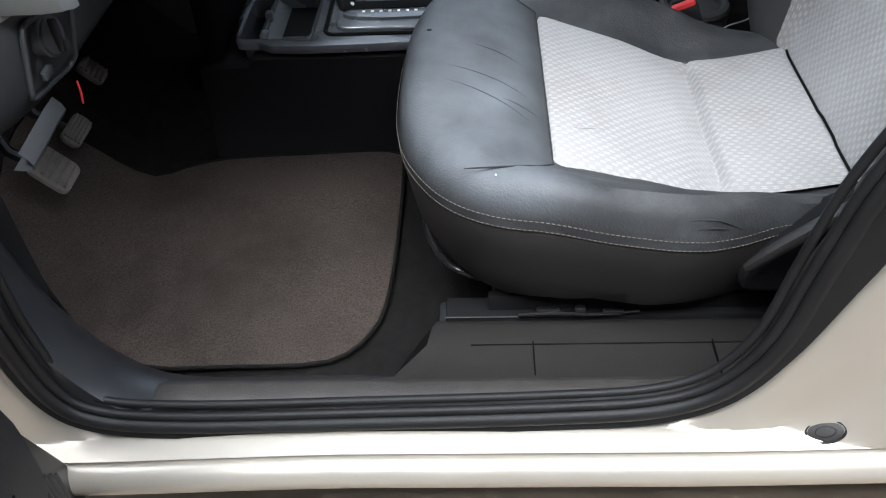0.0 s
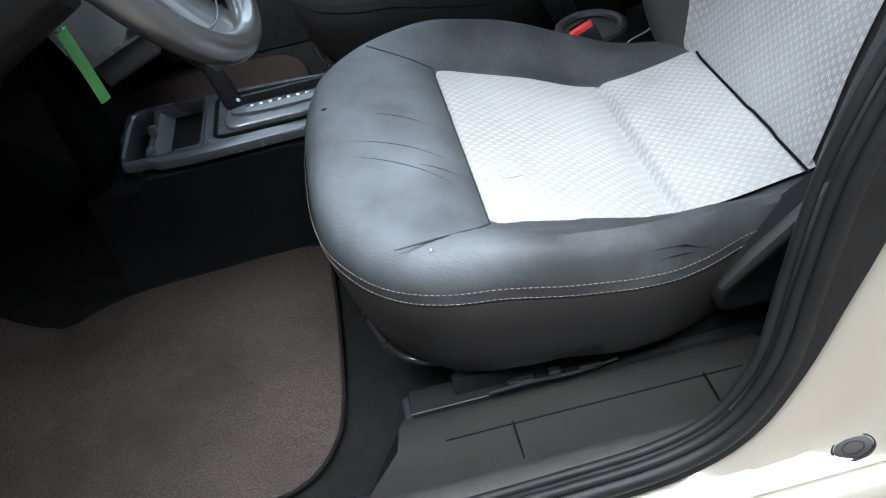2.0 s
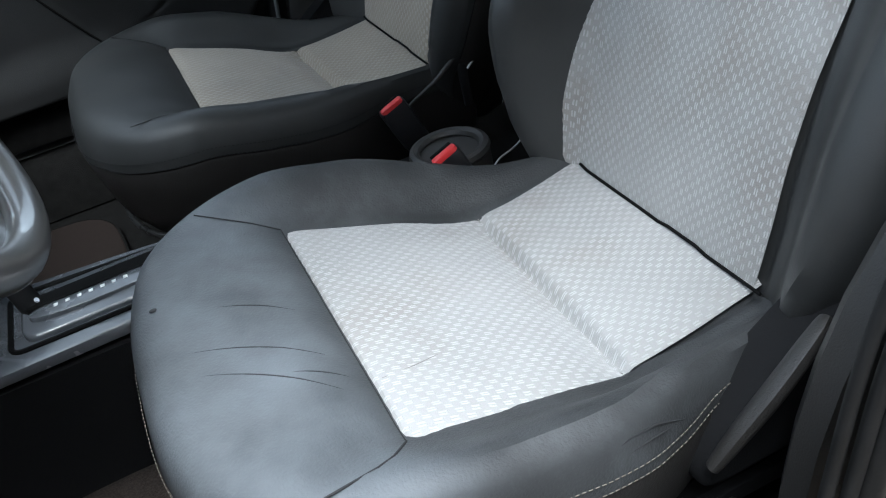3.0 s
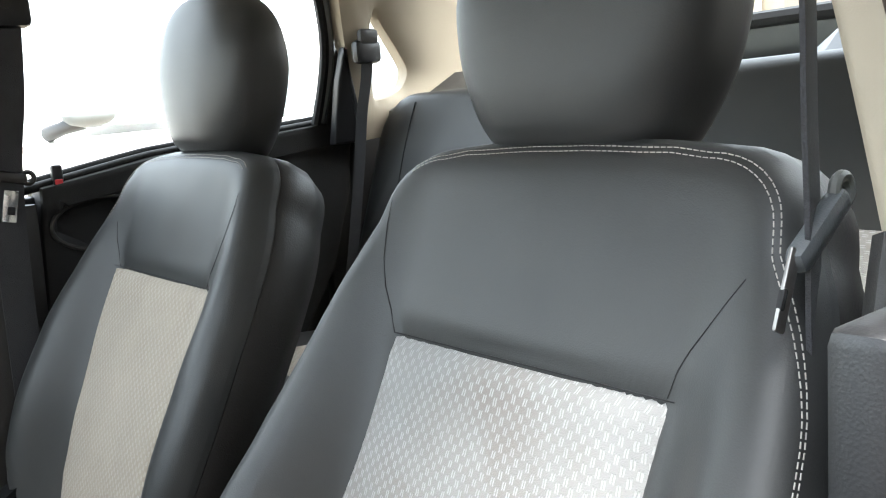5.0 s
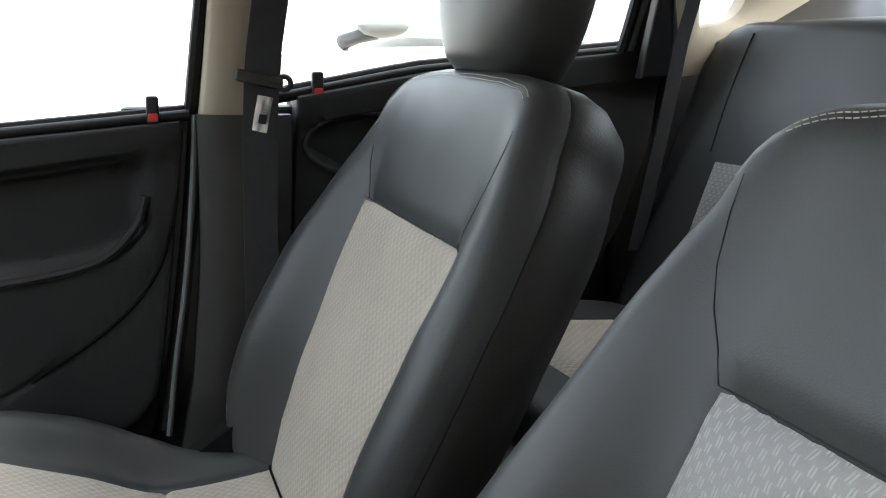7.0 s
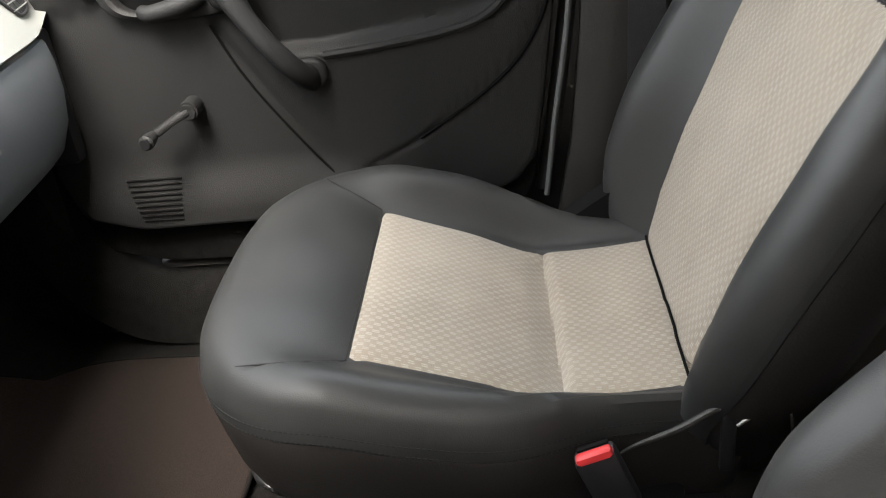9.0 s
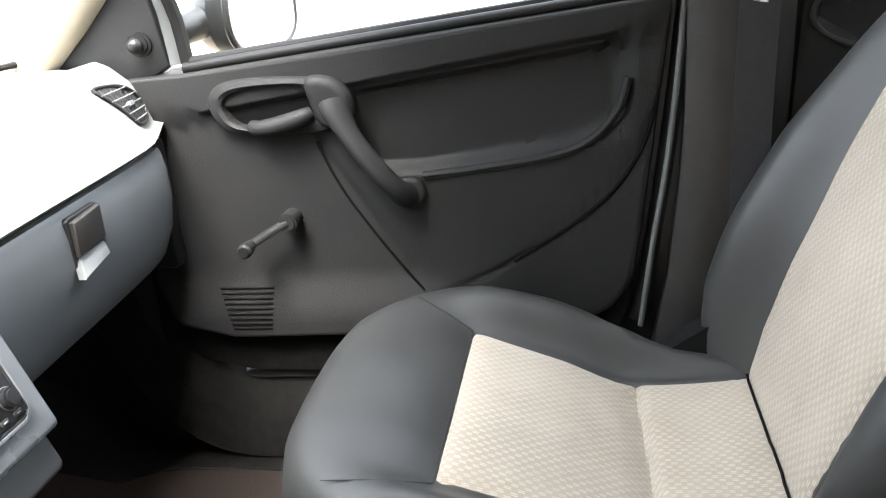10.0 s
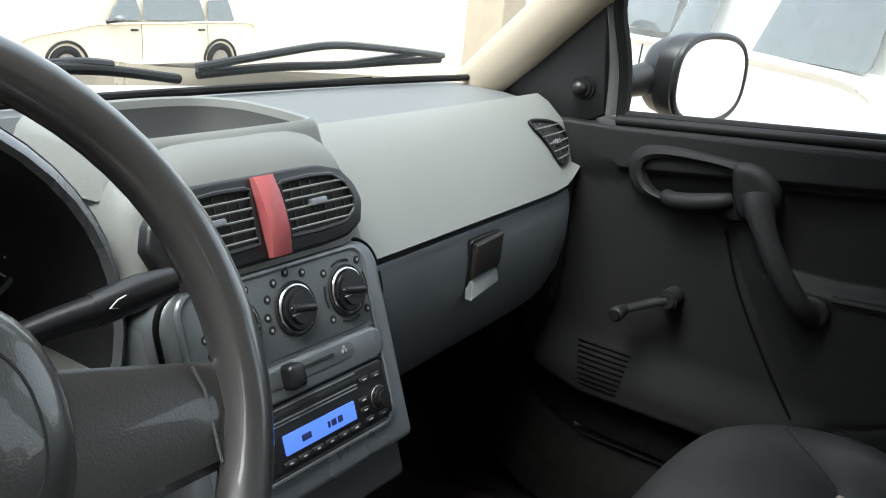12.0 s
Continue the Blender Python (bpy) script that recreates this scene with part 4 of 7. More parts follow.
    head_up = Vector((0.14, 0, 0.99))
    hc = BACK0 + BACKU * (0.700 if yc < 0 else 0.706) + BACKN * (-0.022) + Vector((0, yc + (0.012 if yc < 0 else 0.0), 0))
    wide = smooth_table([(-1, 0.080), (-0.92, 0.096), (-0.65, 0.118), (-0.25, 0.138), (0.15, 0.145), (0.5, 0.135), (0.75, 0.117), (0.9, 0.096), (1, 0.066)])
    deep = smooth_table([(-1, 0.040), (-0.9, 0.050), (-0.5, 0.059), (0.1, 0.062), (0.6, 0.055), (0.85, 0.043), (1, 0.024)])
    for i in range(25):
        v = math.sin(math.pi * (i / 24 - 0.5))
        row = []
        for k in range(48):
            lo = 2 * math.pi * k / 48
            cx, sx = math.copysign(abs(math.cos(lo)) ** 0.66, math.cos(lo)), math.copysign(abs(math.sin(lo)) ** 0.66, math.sin(lo))
            row.append(hc + Vector((0, 1, 0)) * (wide(v) * cx) + BACKN * (deep(v) * sx) + head_up * (0.115 * v))
        rows.append(row)
    vs = grid(bm, rows, closed_v=True)
    for r_, z_ in ((vs[0], -0.117), (vs[-1], 0.118)):
        mid = bm.verts.new(hc + head_up * z_)
        for k in range(48):
            bm.faces.new((r_[k], r_[(k + 1) % 48], mid))
    head = part("head_restraint", bm, LEATHER, t, "rounded dark grey leather head restraint")
    for sg in (-1, 1):
        part("post", tube([Vector((0, yc + sg * 0.06, 0)) + BACK0 + BACKU * s + BACKN * -0.05 for s in (0.50, 0.58, 0.66)], 0.006, 10), CHROME, head)
    # base, runners, recliner
    part("seat_frame", rbox((0.40, 0.40, 0.05), (0.22, yc, 0.385), 0.012), PLASTIC_BLACK, t)
    for sg in (-1, 1):
        yy = yc + sg * 0.20
        bm = rbox((0.50, 0.034, 0.020), (0.215, yy, 0.345), 0.003)
        rbox((0.44, 0.012, 0.030), (0.235, yy, 0.362), 0.003, bm=bm)
        rail = part("runner", bm, VINYL, t, "black steel seat runner")
        bm = rbox((0.030, 0.010, 0.012), (0.085, yy + sg * 0.019, 0.366), 0.003)
        rbox((0.016, 0.012, 0.016), (0.122, yy + sg * 0.018, 0.366), 0.004, bm=bm)
        rbox((0.026, 0.008, 0.009), (0.160, yy + sg * 0.020, 0.365), 0.002, bm=bm)
        tube(spline([(0.05, yy + sg * 0.021, 0.362), (0.10, yy + sg * 0.025, 0.368), (0.14, yy + sg * 0.023, 0.363), (0.19, yy + sg * 0.021, 0.367)], 4), 0.0022, 8, bm=bm)
        part("latch", bm, GREASE, rail, "greasy black latch")
        part("rail_lip", tube([(-0.036, yy + sg * 0.0178, 0.3555), (0.05, yy + sg * 0.0178, 0.3555), (0.17, yy + sg * 0.0178, 0.3555)], 0.0009, 6), DARK_STEEL, rail, "worn rail edge")
        for x in (-0.02, 0.44):
            part("foot", rbox((0.05, 0.05, 0.085), (x, yy, 0.30), 0.006), PLASTIC_BLACK, rail)
    bar = spline([(0.04, yc - 0.165, 0.370), (0.005, yc - 0.180, 0.385), (-0.016, yc - 0.183, 0.398), (-0.034, yc - 0.168, 0.40), (-0.051, yc - 0.132, 0.40), (-0.061, yc - 0.09, 0.40), (-0.066, yc - 0.03, 0.40), (-0.064, yc + 0.05, 0.40), (-0.05, yc + 0.14, 0.40), (0.0, yc + 0.19, 0.40)], 6)
    part("slide_bar", tube(bar, 0.0045, 10), BAR_STEEL, t, "curved dark steel slide release bar")
    bm = bmesh.new()
    yy = yc + outer * 0.245
    out = [(0.29, 0.425), (0.34, 0.42), (0.44, 0.43), (0.50, 0.465), (0.52, 0.52), (0.495, 0.56), (0.44, 0.555), (0.39, 0.53), (0.33, 0.49), (0.295, 0.455)]
    sm = [(p.x, p.z) for p in spline([(a, 0, b) for a, b in out], 4, True)]
    plate(sm, lambda a, b, d: Vector((a, yy + outer * (0.006 + d), b)), 0.045, 0.008, bm=bm)
    cover = part("recliner_cover", bm, VINYL, t, "black plastic recliner cover")
    if yc > 0:
        return t
    bm = bmesh.new()
    lev = spline([(0.282, yy + outer * 0.026, 0.478), (0.305, yy + outer * 0.030, 0.505), (0.335, yy + outer * 0.032, 0.533), (0.368, yy + outer * 0.030, 0.560), (0.382, yy + outer * 0.026, 0.568)], 5)
    tube(lev, [0.006 + 0.009 * math.sin(math.pi * (0.12 + 0.8 * i / (len(lev) - 1))) for i in range(len(lev))], 12, bm=bm, flat=0.6)
    part("lever", bm, PLASTIC, cover, "dark plastic recliner lever")
    return t


CLOTH_OUT[0] = 0.017
front_seat(-0.362, -1, CLOTH_D, "dark grey leather driver's seat with light patterned cloth centre")
PLUSH[0], PLUSH[1], TRIM[0] = 0.72, 1.15, [(-0.02, 0.030), (0.05, 0.040), (0.1, 0.032), (0.2, 0.004), (0.3, -0.018), (0.404, -0.034)]
CLOTH_OUT[0], SWELL[0], FOLD[0], FOLD[1] = 0.0, 0.0, 0.298, -0.035
other_seat = front_seat(0.352, 1, CLOTH_P, "dark grey leather passenger seat with beige cloth centre")
other_seat.location.x -= 0.012

# ---- dashboard ----
# Frame of the centre stack's face: v runs up the face from its lower edge, n out of it.
F0, FU, FN = Vector((-0.246, 0, 0.640)), Vector((-0.351, 0, 0.936)), Vector((0.936, 0, 0.351))


def face(a, v, d=0.0):
    """A place on the stack: a across the car, v up the face, d out of it."""
    return F0 + Vector((0, a, 0)) + FU * v + FN * d


def vent(parent, outline, mapping, tab_at, slats, span, name="air_vent"):
    """An air vent: dark box, frame rim and slats; span(v) gives the slat's ends."""
    bm = plate(outline, lambda a, b, d: mapping(a, b, d + 0.0015), 0.02, 0.0006)
    v = part(name, bm, SEAM, parent, "black plastic air vent with slats")
    n = len(outline)
    part("vent_rim", tube([mapping(a, b, 0.003) for a, b in outline], 0.0022, 8, True), PLASTIC_BLACK, v)
    left, right = min(a for a, _ in outline), max(a for a, _ in outline)
    for k in range(1, 7):
        a = left + (right - left) * k / 7
        near = [q for p, q in resample(outline, 160) if abs(p - a) < 0.0035]
        lo, hi = min(near) + 0.003, max(near) - 0.003
        part("fin", tube([mapping(a, lo + (hi - lo) * f, 0.0018) for f in (0.0, 0.5, 1.0)], 0.0008, 6), PLASTIC, v)
    for b in slats:
        a0, a1 = span(b)
        q = [mapping(a0 + (a1 - a0) * k / 4, b, 0.0042) for k in range(5)]
        part("slat", tube(q, 0.0009, 6), DASH_PAD, v)
    a, b = tab_at
    bm = plate(round_rect(0.020, 0.0060, 0.002, a, b), lambda p, q, d: mapping(p, q, d + 0.006), 0.01, 0.001)
    part("tab", bm, CONSOLE, v)
    return v


def dashboard():
    t = thing("dashboard", "two-tone grey plastic dashboard, pale pad over slate lower part", "dashboard", (-0.5, 0, 0.5))
    # passenger side pad, upper shelf and glove box lid, swept across the car
    bend_at = smooth_table([(0.10, 0.0), (0.20, -0.004), (0.30, -0.0095), (0.45, -0.017), (0.55, -0.024), (0.61, -0.034), (0.66, -0.048), (0.69, -0.06)])
    bend = lambda y: bend_at(abs(y))
    bow = lambda y: -0.018 * max(0, (abs(y) - 0.12) / 0.55) ** 2
    warp = lambda y, z: bow(y) + (bend(y) - bow(y)) * (1 - step(0.815, 0.885, z))
    ys = [0.113, 0.125, 0.16, 0.2, 0.26, 0.32, 0.38, 0.44, 0.5, 0.55, 0.59, 0.62, 0.645, 0.655, 0.664, 0.672, 0.678, 0.681]

    def end(y):
        """Rounding at the door end."""
        return 1 - math.sqrt(max(0, 1 - max(0, (y - 0.645) / 0.037) ** 2))

    pad = [(-0.470, 0.890), (-0.445, 0.906), (-0.434, 0.911), (-0.418, 0.904), (-0.388, 0.879), (-0.358, 0.848), (-0.336, 0.822), (-0.322, 0.803), (-0.330, 0.797), (-0.40, 0.797)]
    rows = []
    for y in ys:
        e = end(y)
        rows.append([(x + warp(y, z) - 0.012 * e * (z > 0.81), y, z - 0.022 * e * max(0, (z - 0.80) / 0.11) + 0.014 * step(0.58, 0.66, y) * (z < 0.815)) for x, z in pad])
        rows[-1] = [(x - 0.016 * e * e, yy, 0.850 + (z - 0.850) * (1 - 0.52 * e * e)) for x, yy, z in rows[-1]]
    bm = bmesh.new()
    vs = grid(bm, rows)
    bm.faces.new(vs[-1])
    part("pad", bm, DASH_PAD, t, "pale grey passenger dash pad")
    shelf = [(-0.650, 0.905), (-0.60, 0.909), (-0.58, 0.9105), (-0.545, 0.911), (-0.505, 0.909), (-0.455, 0.903), (-0.44, 0.88)]
    bm = bmesh.new()
    rows = []
    for y in np.linspace(-0.67, 0.672, 30):
        rows.append([(x + 0.9 * bow(y) + (0.05 * (abs(y) / 0.67) ** 2.2 if x < -0.6 else 0), y, z - 0.008 * (abs(y) / 0.67) ** 4 - 0.07 * step(-0.575, -0.55, x) * (1 - step(0.10, 0.17, abs(y)))) for x, z in shelf])
    grid(bm, rows)
    part("upper_shelf", bm, DASH_TOP, t, "grey grained dash top under the windscreen")
    lid = [(-0.40, 0.791), (-0.330, 0.791), (-0.3265, 0.786), (-0.322, 0.76), (-0.322, 0.72), (-0.330, 0.675), (-0.350, 0.632), (-0.39, 0.605), (-0.46, 0.60)]
    bm = bmesh.new()
    rows = [[(x + bend(y) - 0.02 * end(y), y, z) for x, z in lid] for y in ys if y < 0.64]
    vs = grid(bm, rows)
    bm.faces.new(vs[0])
    bm.faces.new(vs[-1])
    glove = part("glove_box_lid", bm, DASH_LOW, t, "slate grey glove box lid")
    part("end_cap", rbox((0.12, 0.035, 0.20), (-0.435, 0.650, 0.70), 0.012), PLASTIC_BLACK, t)
    # latch recess in the lid
    lx = lambda y, z: -0.3195 + bend(y) - (0.0 if z > 0.70 else (0.70 - z) * 0.25)
    q = round_rect(0.072, 0.066, 0.006, 0.356, 0.750)
    part("latch_recess", plate(q, lambda a, b, d: Vector((lx(a, b) + d, a, b)), 0.02, 0.001), PLASTIC_BLACK, glove)
    q = [(0.324, 0.738), (0.386, 0.742), (0.387, 0.781), (0.324, 0.778)]
    part("latch", plate([(p.x, p.z) for p in spline([(a, 0, b) for a, b in q], 1, True)], lambda a, b, d: Vector((lx(a, b) + 0.006 + d, a, b)), 0.012, 0.003), PLASTIC, glove, "dark glove box latch flap")
    q = [(0.312, 0.716), (0.380, 0.722), (0.384, 0.736), (0.328, 0.737)]
    part("latch_lip", plate(q, lambda a, b, d: Vector((lx(a, b) + 0.002 + d + (0.737 - b) * 0.55, a, b)), 0.01, 0.002), DASH_TOP, glove, "grey latch lip")
    # lower structure
    bm = rbox((0.34, 0.50, 0.16), (-0.64, 0.39, 0.72), 0.02)
    part("lower_body", bm, PLASTIC_BLACK, t)
    # end air vent

    def base(a, b, d):
        """On the pad's skin at height b, d out of it."""
        e = end(a)
        z0 = b
        x = lerp_table([(z, x) for x, z in reversed(pad[2:8])], z0)
        return Vector((x + warp(a, b) - 0.012 * e + 0.79 * d, a + 0.25 * e * d, b + 0.61 * d))

    outl = [(0.550, 0.884), (0.598, 0.882), (0.626, 0.874), (0.643, 0.857), (0.640, 0.838), (0.622, 0.829), (0.596, 0.828), (0.584, 0.836), (0.566, 0.864)]
    outl = [(p.x, p.z) for p in spline([(a, 0, b) for a, b in outl], 4, True)]

    def span(b):
        xs = [p[0] for p in outl if abs(p[1] - b) < 0.009]
        return min(xs) + 0.002, max(xs) - 0.002

    vent(t, outl, base, (0.604, 0.855), [0.835, 0.845, 0.855, 0.865, 0.875], span)
    # centre hood: pale dome that carries the vents, with an open tray sunk in its top
    dome = [(-0.3142, 0.833, 0.133), (-0.318, 0.843, 0.1325), (-0.325, 0.862, 0.132), (-0.332, 0.880, 0.1295), (-0.338, 0.894, 0.1265), (-0.348, 0.909, 0.1225), (-0.361, 0.920, 0.118), (-0.374, 0.926, 0.1145), (-0.383, 0.9265, 0.1125), (-0.386, 0.918, 0.111)]
    rows = []
    for k, (x, z, w) in enumerate(dome):
        back = Vector((-0.936, 0, -0.351)).lerp(Vector((-0.60, 0, -0.80)), k / (len(dome) - 1))
        row = []
        for j in range(41):
            an = math.pi * (j / 40 - 0.5)
            sn, cs = math.copysign(abs(math.sin(an)) ** 0.55, math.sin(an)), abs(math.cos(an)) ** 0.55
            row.append(Vector((x, w * sn, z)) + back * (0.060 * (1 - cs)))
        rows.append(row)
    bm = bmesh.new()
    grid(bm, rows)
    hood = part("centre_hood", bm, DASH_MID, t, "pale grey rounded centre hood")
    ring_pts = [(-0.385, -0.096), (-0.383, -0.03), (-0.383, 0.03), (-0.385, 0.096), (-0.405, 0.108), (-0.45, 0.111), (-0.485, 0.106), (-0.512, 0.083), (-0.522, 0.045), (-0.524, 0.0), (-0.522, -0.045), (-0.512, -0.083), (-0.485, -0.106), (-0.45, -0.111), (-0.405, -0.105)]
    angles = [2 * math.pi * k / 90 for k in range(90)]
    rr = [reach(smooth_outline(ring_pts), an, (-0.45, 0)) for an in angles]
    loop = lambda off, z: [Vector((-0.45 + (r + off) * math.cos(an), (r + off) * math.sin(an), z)) for r, an in zip(rr, angles)]
    bm = bmesh.new()
    grid(bm, [loop(-0.002, 0.922), loop(0.0, 0.9295), loop(0.003, 0.931), loop(0.007, 0.929), loop(0.011, 0.923), loop(0.022, 0.890)], closed_v=True)
    part("hood_rim", bm, DASH_MID, hood, "pale rim round the tray")
    bm = bmesh.new()
    vs = grid(bm, [loop(-0.002, 0.9225), loop(-0.004, 0.905), loop(-0.010, 0.890), loop(-0.022, 0.886), loop(-0.05, 0.886)], closed_v=True)
    bm.faces.new(vs[-1])
    part("tray", bm, TRAY, hood, "open tray, its shade put into a near-black floor sunk in the hood")
    return t


dash = dashboard()


def centre_stack():
    t = thing("centre_stack", "slate grey centre stack with vents, heater knobs and radio", "dashboard", (-0.3, 0, 0.45))
    edge = []
    for cx, cy, r, a0 in ((0.0945, 0.1765, 0.030, 0), (-0.092, 0.1765, 0.030, 90), (-0.116, 0.018, 0.006, 180), (0.1185, 0.018, 0.006, 270)):
        edge += [(cx + r * math.cos(radians(a0 + 11.25 * k)), cy + r * math.sin(radians(a0 + 11.25 * k))) for k in range(9)]
    edge = resample(edge, 140)
    body = part("stack_body", plate(edge, lambda a, v, d: face(a, v, d), 0.10, 0.006), CONSOLE, t)
    part("stack_foot", plate(round_rect(0.224, 0.040, 0.008, 0, -0.003), lambda a, v, d: face(a, v, d - 0.010), 0.08, 0.004), DASH_DRIVER, t, "slate lower edge of the stack")
    part("stack_gap", tube([face(a, v, -0.004) for a, v in edge if v > 0.15], 0.0024, 8), VOID, body, "dark joint under the hood")
    # near-black block gives the hollow behind the console its shade
    part("hollow_shade", rbox((0.03, 0.19, 0.22), (-0.40, -0.02, 0.55), 0.008), VOID, t, "near-black block, shade of the hollow behind the console")
    inner = round_rect(0.206, 0.164, 0.016, -0.002, 0.119, 6)
    part("bezel_step", tube([face(a, v, 0.0008) for a, v in inner], 0.0030, 8, True), CONSOLE, body, "raised inner edge of the bezel")
    part("heater_plate", plate(resample(round_rect(0.202, 0.070, 0.014, -0.002, 0.1645), 60), lambda a, v, d: face(a, v, 0.0022 + d), 0.008, 0.0016), DASH_LOW, t)
    # vents in one black surround, hazard switch between them
    half = [(0.0, 0.2095), (0.05, 0.2090), (0.085, 0.2115), (0.104, 0.2205), (0.1115, 0.2400), (0.105, 0.2570), (0.090, 0.2720), (0.064, 0.2785), (0.03, 0.2790), (0.0, 0.2785)]
    band = half + [(-a - 0.010, v) for a, v in reversed(half)]
    part("vent_surround", plate(resample(band, 90), lambda a, v, d: face(a, v, 0.0085 + d), 0.012, 0.004), PLASTIC_BLACK, t, "black surround of the centre vents")
    for sg in (-1, 1):
        o = [(0.0175, 0.2245), (0.05, 0.2235), (0.085, 0.2250), (0.0985, 0.2330), (0.1015, 0.2450), (0.094, 0.2580), (0.078, 0.2680), (0.05, 0.2700), (0.0160, 0.2690)]
        o = [(sg * a - 0.005, v) for a, v in resample(o, 44)]

        def span(b, o=o):
            xs = sorted(p[0] for p in o if abs(p[1] - b) < 0.006)
            return xs[0] + 0.002, xs[-1] - 0.002

        vent(t, o, lambda a, v, d: face(a, v, d + 0.0075), (sg * 0.056 - 0.005, 0.2475), [0.2295, 0.2375, 0.2455, 0.2535, 0.2615], span)
    bm = bmesh.new()
    rows = []
    for k in range(11):
        v = 0.2115 + 0.0655 * k / 10
        b = 0.021 - 0.006 * ((k - 5) / 5) ** 2
        sh = 0.0028 * (1 - k / 10)
        rows.append([face(a + sh, v, d) for a, d in ((-0.0165, 0.004), (-0.0158, b * 0.86), (-0.0125, b), (0.002, b), (0.0052, b * 0.86), (0.0060, 0.004))])
    vs = grid(bm, rows)
    bm.faces.new(vs[0])
    bm.faces.new(vs[-1])
    part("hazard_switch", bm, HAZARD, t, "faded red hazard switch")
    # heater knobs
    turn = Matrix((tuple(FN), (0, 1, 0), tuple(FU))).transposed()
    for a, spots in ((-0.0555, (205, 180, 153, 125, 96, 60)), (0.008, (200, 180, 153, 125, 96, 60)), (0.0715, (139, 48, -45, 221))):
        v0 = 0.1650
        k = part("heater_knob", disc(face(a, v0, 0.013), FN, 0.0172, 0.014, 32, 0.004), PLASTIC_BLACK, t, "black heater knob in a bright ring")
        part("knob_ring", ring(face(a, v0, 0.005), FN, 0.0196, 0.0013, 40), CHROME, k)
        part("knob_well", ring(face(a, v0, 0.0035), FN, 0.0222, 0.0012, 40), SEAM, k)
        part("grip", rbox((0.005, 0.027, 0.006), face(a, v0, 0.0135), 0.0022, turn @ Matrix.Rotation(radians(-12), 3, "X")), PLASTIC_BLACK, k)
        for dv in (-0.0032, 0.0032):
            part("pointer", rbox((0.0008, 0.0085, 0.0008), face(a - 0.0105, v0 + dv, 0.0133), 0.0002, turn), GREY_PRINT, k)
        for an in spots:
            c, sn = math.cos(radians(an)), math.sin(radians(an))
            part("knob_mark", disc(face(a + 0.0310 * c, v0 + 0.0310 * sn, 0.0030), FN, 0.0038, 0.003, 14, 0.0006), SEAM, k)
            part("mark_print", disc(face(a + 0.0316 * c, v0 + 0.0316 * sn, 0.0034), FN, 0.0014, 0.001, 8, 0), GREY_PRINT, k)
        if len(spots) == 4:
            for a0, a1 in ((70, 118), (-20, 25), (245, 292), (160, 200)):
                part("scale_arc", tube([face(a + 0.0272 * math.cos(radians(q)), v0 + 0.0272 * math.sin(radians(q)), 0.0026) for q in np.linspace(a0, a1, 8)], 0.0009, 6), SEAM, k)
    # slider strip
    slot = part("slider_strip", plate(resample(round_rect(0.206, 0.0285, 0.0138, 0.001, 0.1115, 8), 60), lambda a, v, d: face(a, v, 0.0045 + d), 0.01, 0.0025), CONSOLE, t)
    part("slider_recess", plate(resample(round_rect(0.120, 0.0155, 0.0072, 0.003, 0.1155), 50), lambda a, v, d: face(a, v, 0.0052 + d), 0.004, 0.0006), DASH_LOW, slot)
    part("slot", plate(round_rect(0.052, 0.0030, 0.0014, 0.011, 0.1165), lambda a, v, d: face(a, v, 0.0059 + d), 0.004, 0.0003), SEAM, slot)
    part("slider_knob", plate(round_rect(0.018, 0.021, 0.005, -0.016, 0.1145), lambda a, v, d: face(a, v, 0.017 + d), 0.02, 0.004), PLASTIC_BLACK, slot)
    for a in (-0.048, 0.050):
        for q in range(3):
            an = radians(90 + 120 * q)
            part("fan_symbol", disc(face(a + 0.0024 * math.cos(an), 0.1168 + 0.0022 * math.sin(an), 0.0059), FN, 0.0017, 0.001, 8, 0), GREY_PRINT, slot)
    # radio
    r = thing("car_radio", "black single-slot car radio with lit blue display", "radio", face(0, 0.07, -0.02))
    part("opening_rim", tube([face(a, v, 0.001) for a, v in round_rect(0.198, 0.058, 0.005, -0.002, 0.0685)], 0.0024, 8, True), SEAM, r, "dark joint round the radio")
    part("fascia", plate(round_rect(0.194, 0.054, 0.004, -0.002, 0.0685), lambda a, v, d: face(a, v, 0.0035 + d), 0.02, 0.002), PLASTIC_BLACK, r)
    part("disc_slot", plate(round_rect(0.150, 0.0036, 0.0014, -0.010, 0.0875), lambda a, v, d: face(a, v, 0.0042 + d), 0.003, 0.0004), SEAM, r)
    for v in (0.0925, 0.0825, 0.0795):
        part("fascia_line", tube([face(a, v, 0.0034) for a in (-0.092, 0, 0.058)], 0.0008, 6), CONSOLE, r)
    disp = part("display", plate(round_rect(0.086, 0.0165, 0.001, 0.0065, 0.0625), lambda a, v, d: face(a, v, 0.0048 + d), 0.003, 0.0004), LCD, r, "lit blue radio display")
    for a, w in ((-0.012, 0.011), (0.015, 0.003), (0.021, 0.006), (0.029, 0.006)):
        part("digit_bar", plate(round_rect(w, 0.0055, 0.0006, a, 0.0620), lambda p, v, d: face(p, v, 0.0052 + d), 0.0006, 0.0001), LCD_INK, disp)
    part("volume_knob", disc(face(0.0825, 0.0625, 0.012), FN, 0.0092, 0.012, 24, 0.0022), PLASTIC_BLACK, r)
    part("knob_rim", ring(face(0.0825, 0.0625, 0.0045), FN, 0.0104, 0.0007), STEEL, r)
    part("tuning_knob", disc(face(-0.0800, 0.0560, 0.011), FN, 0.0100, 0.012, 24, 0.0022), PLASTIC_BLACK, r)
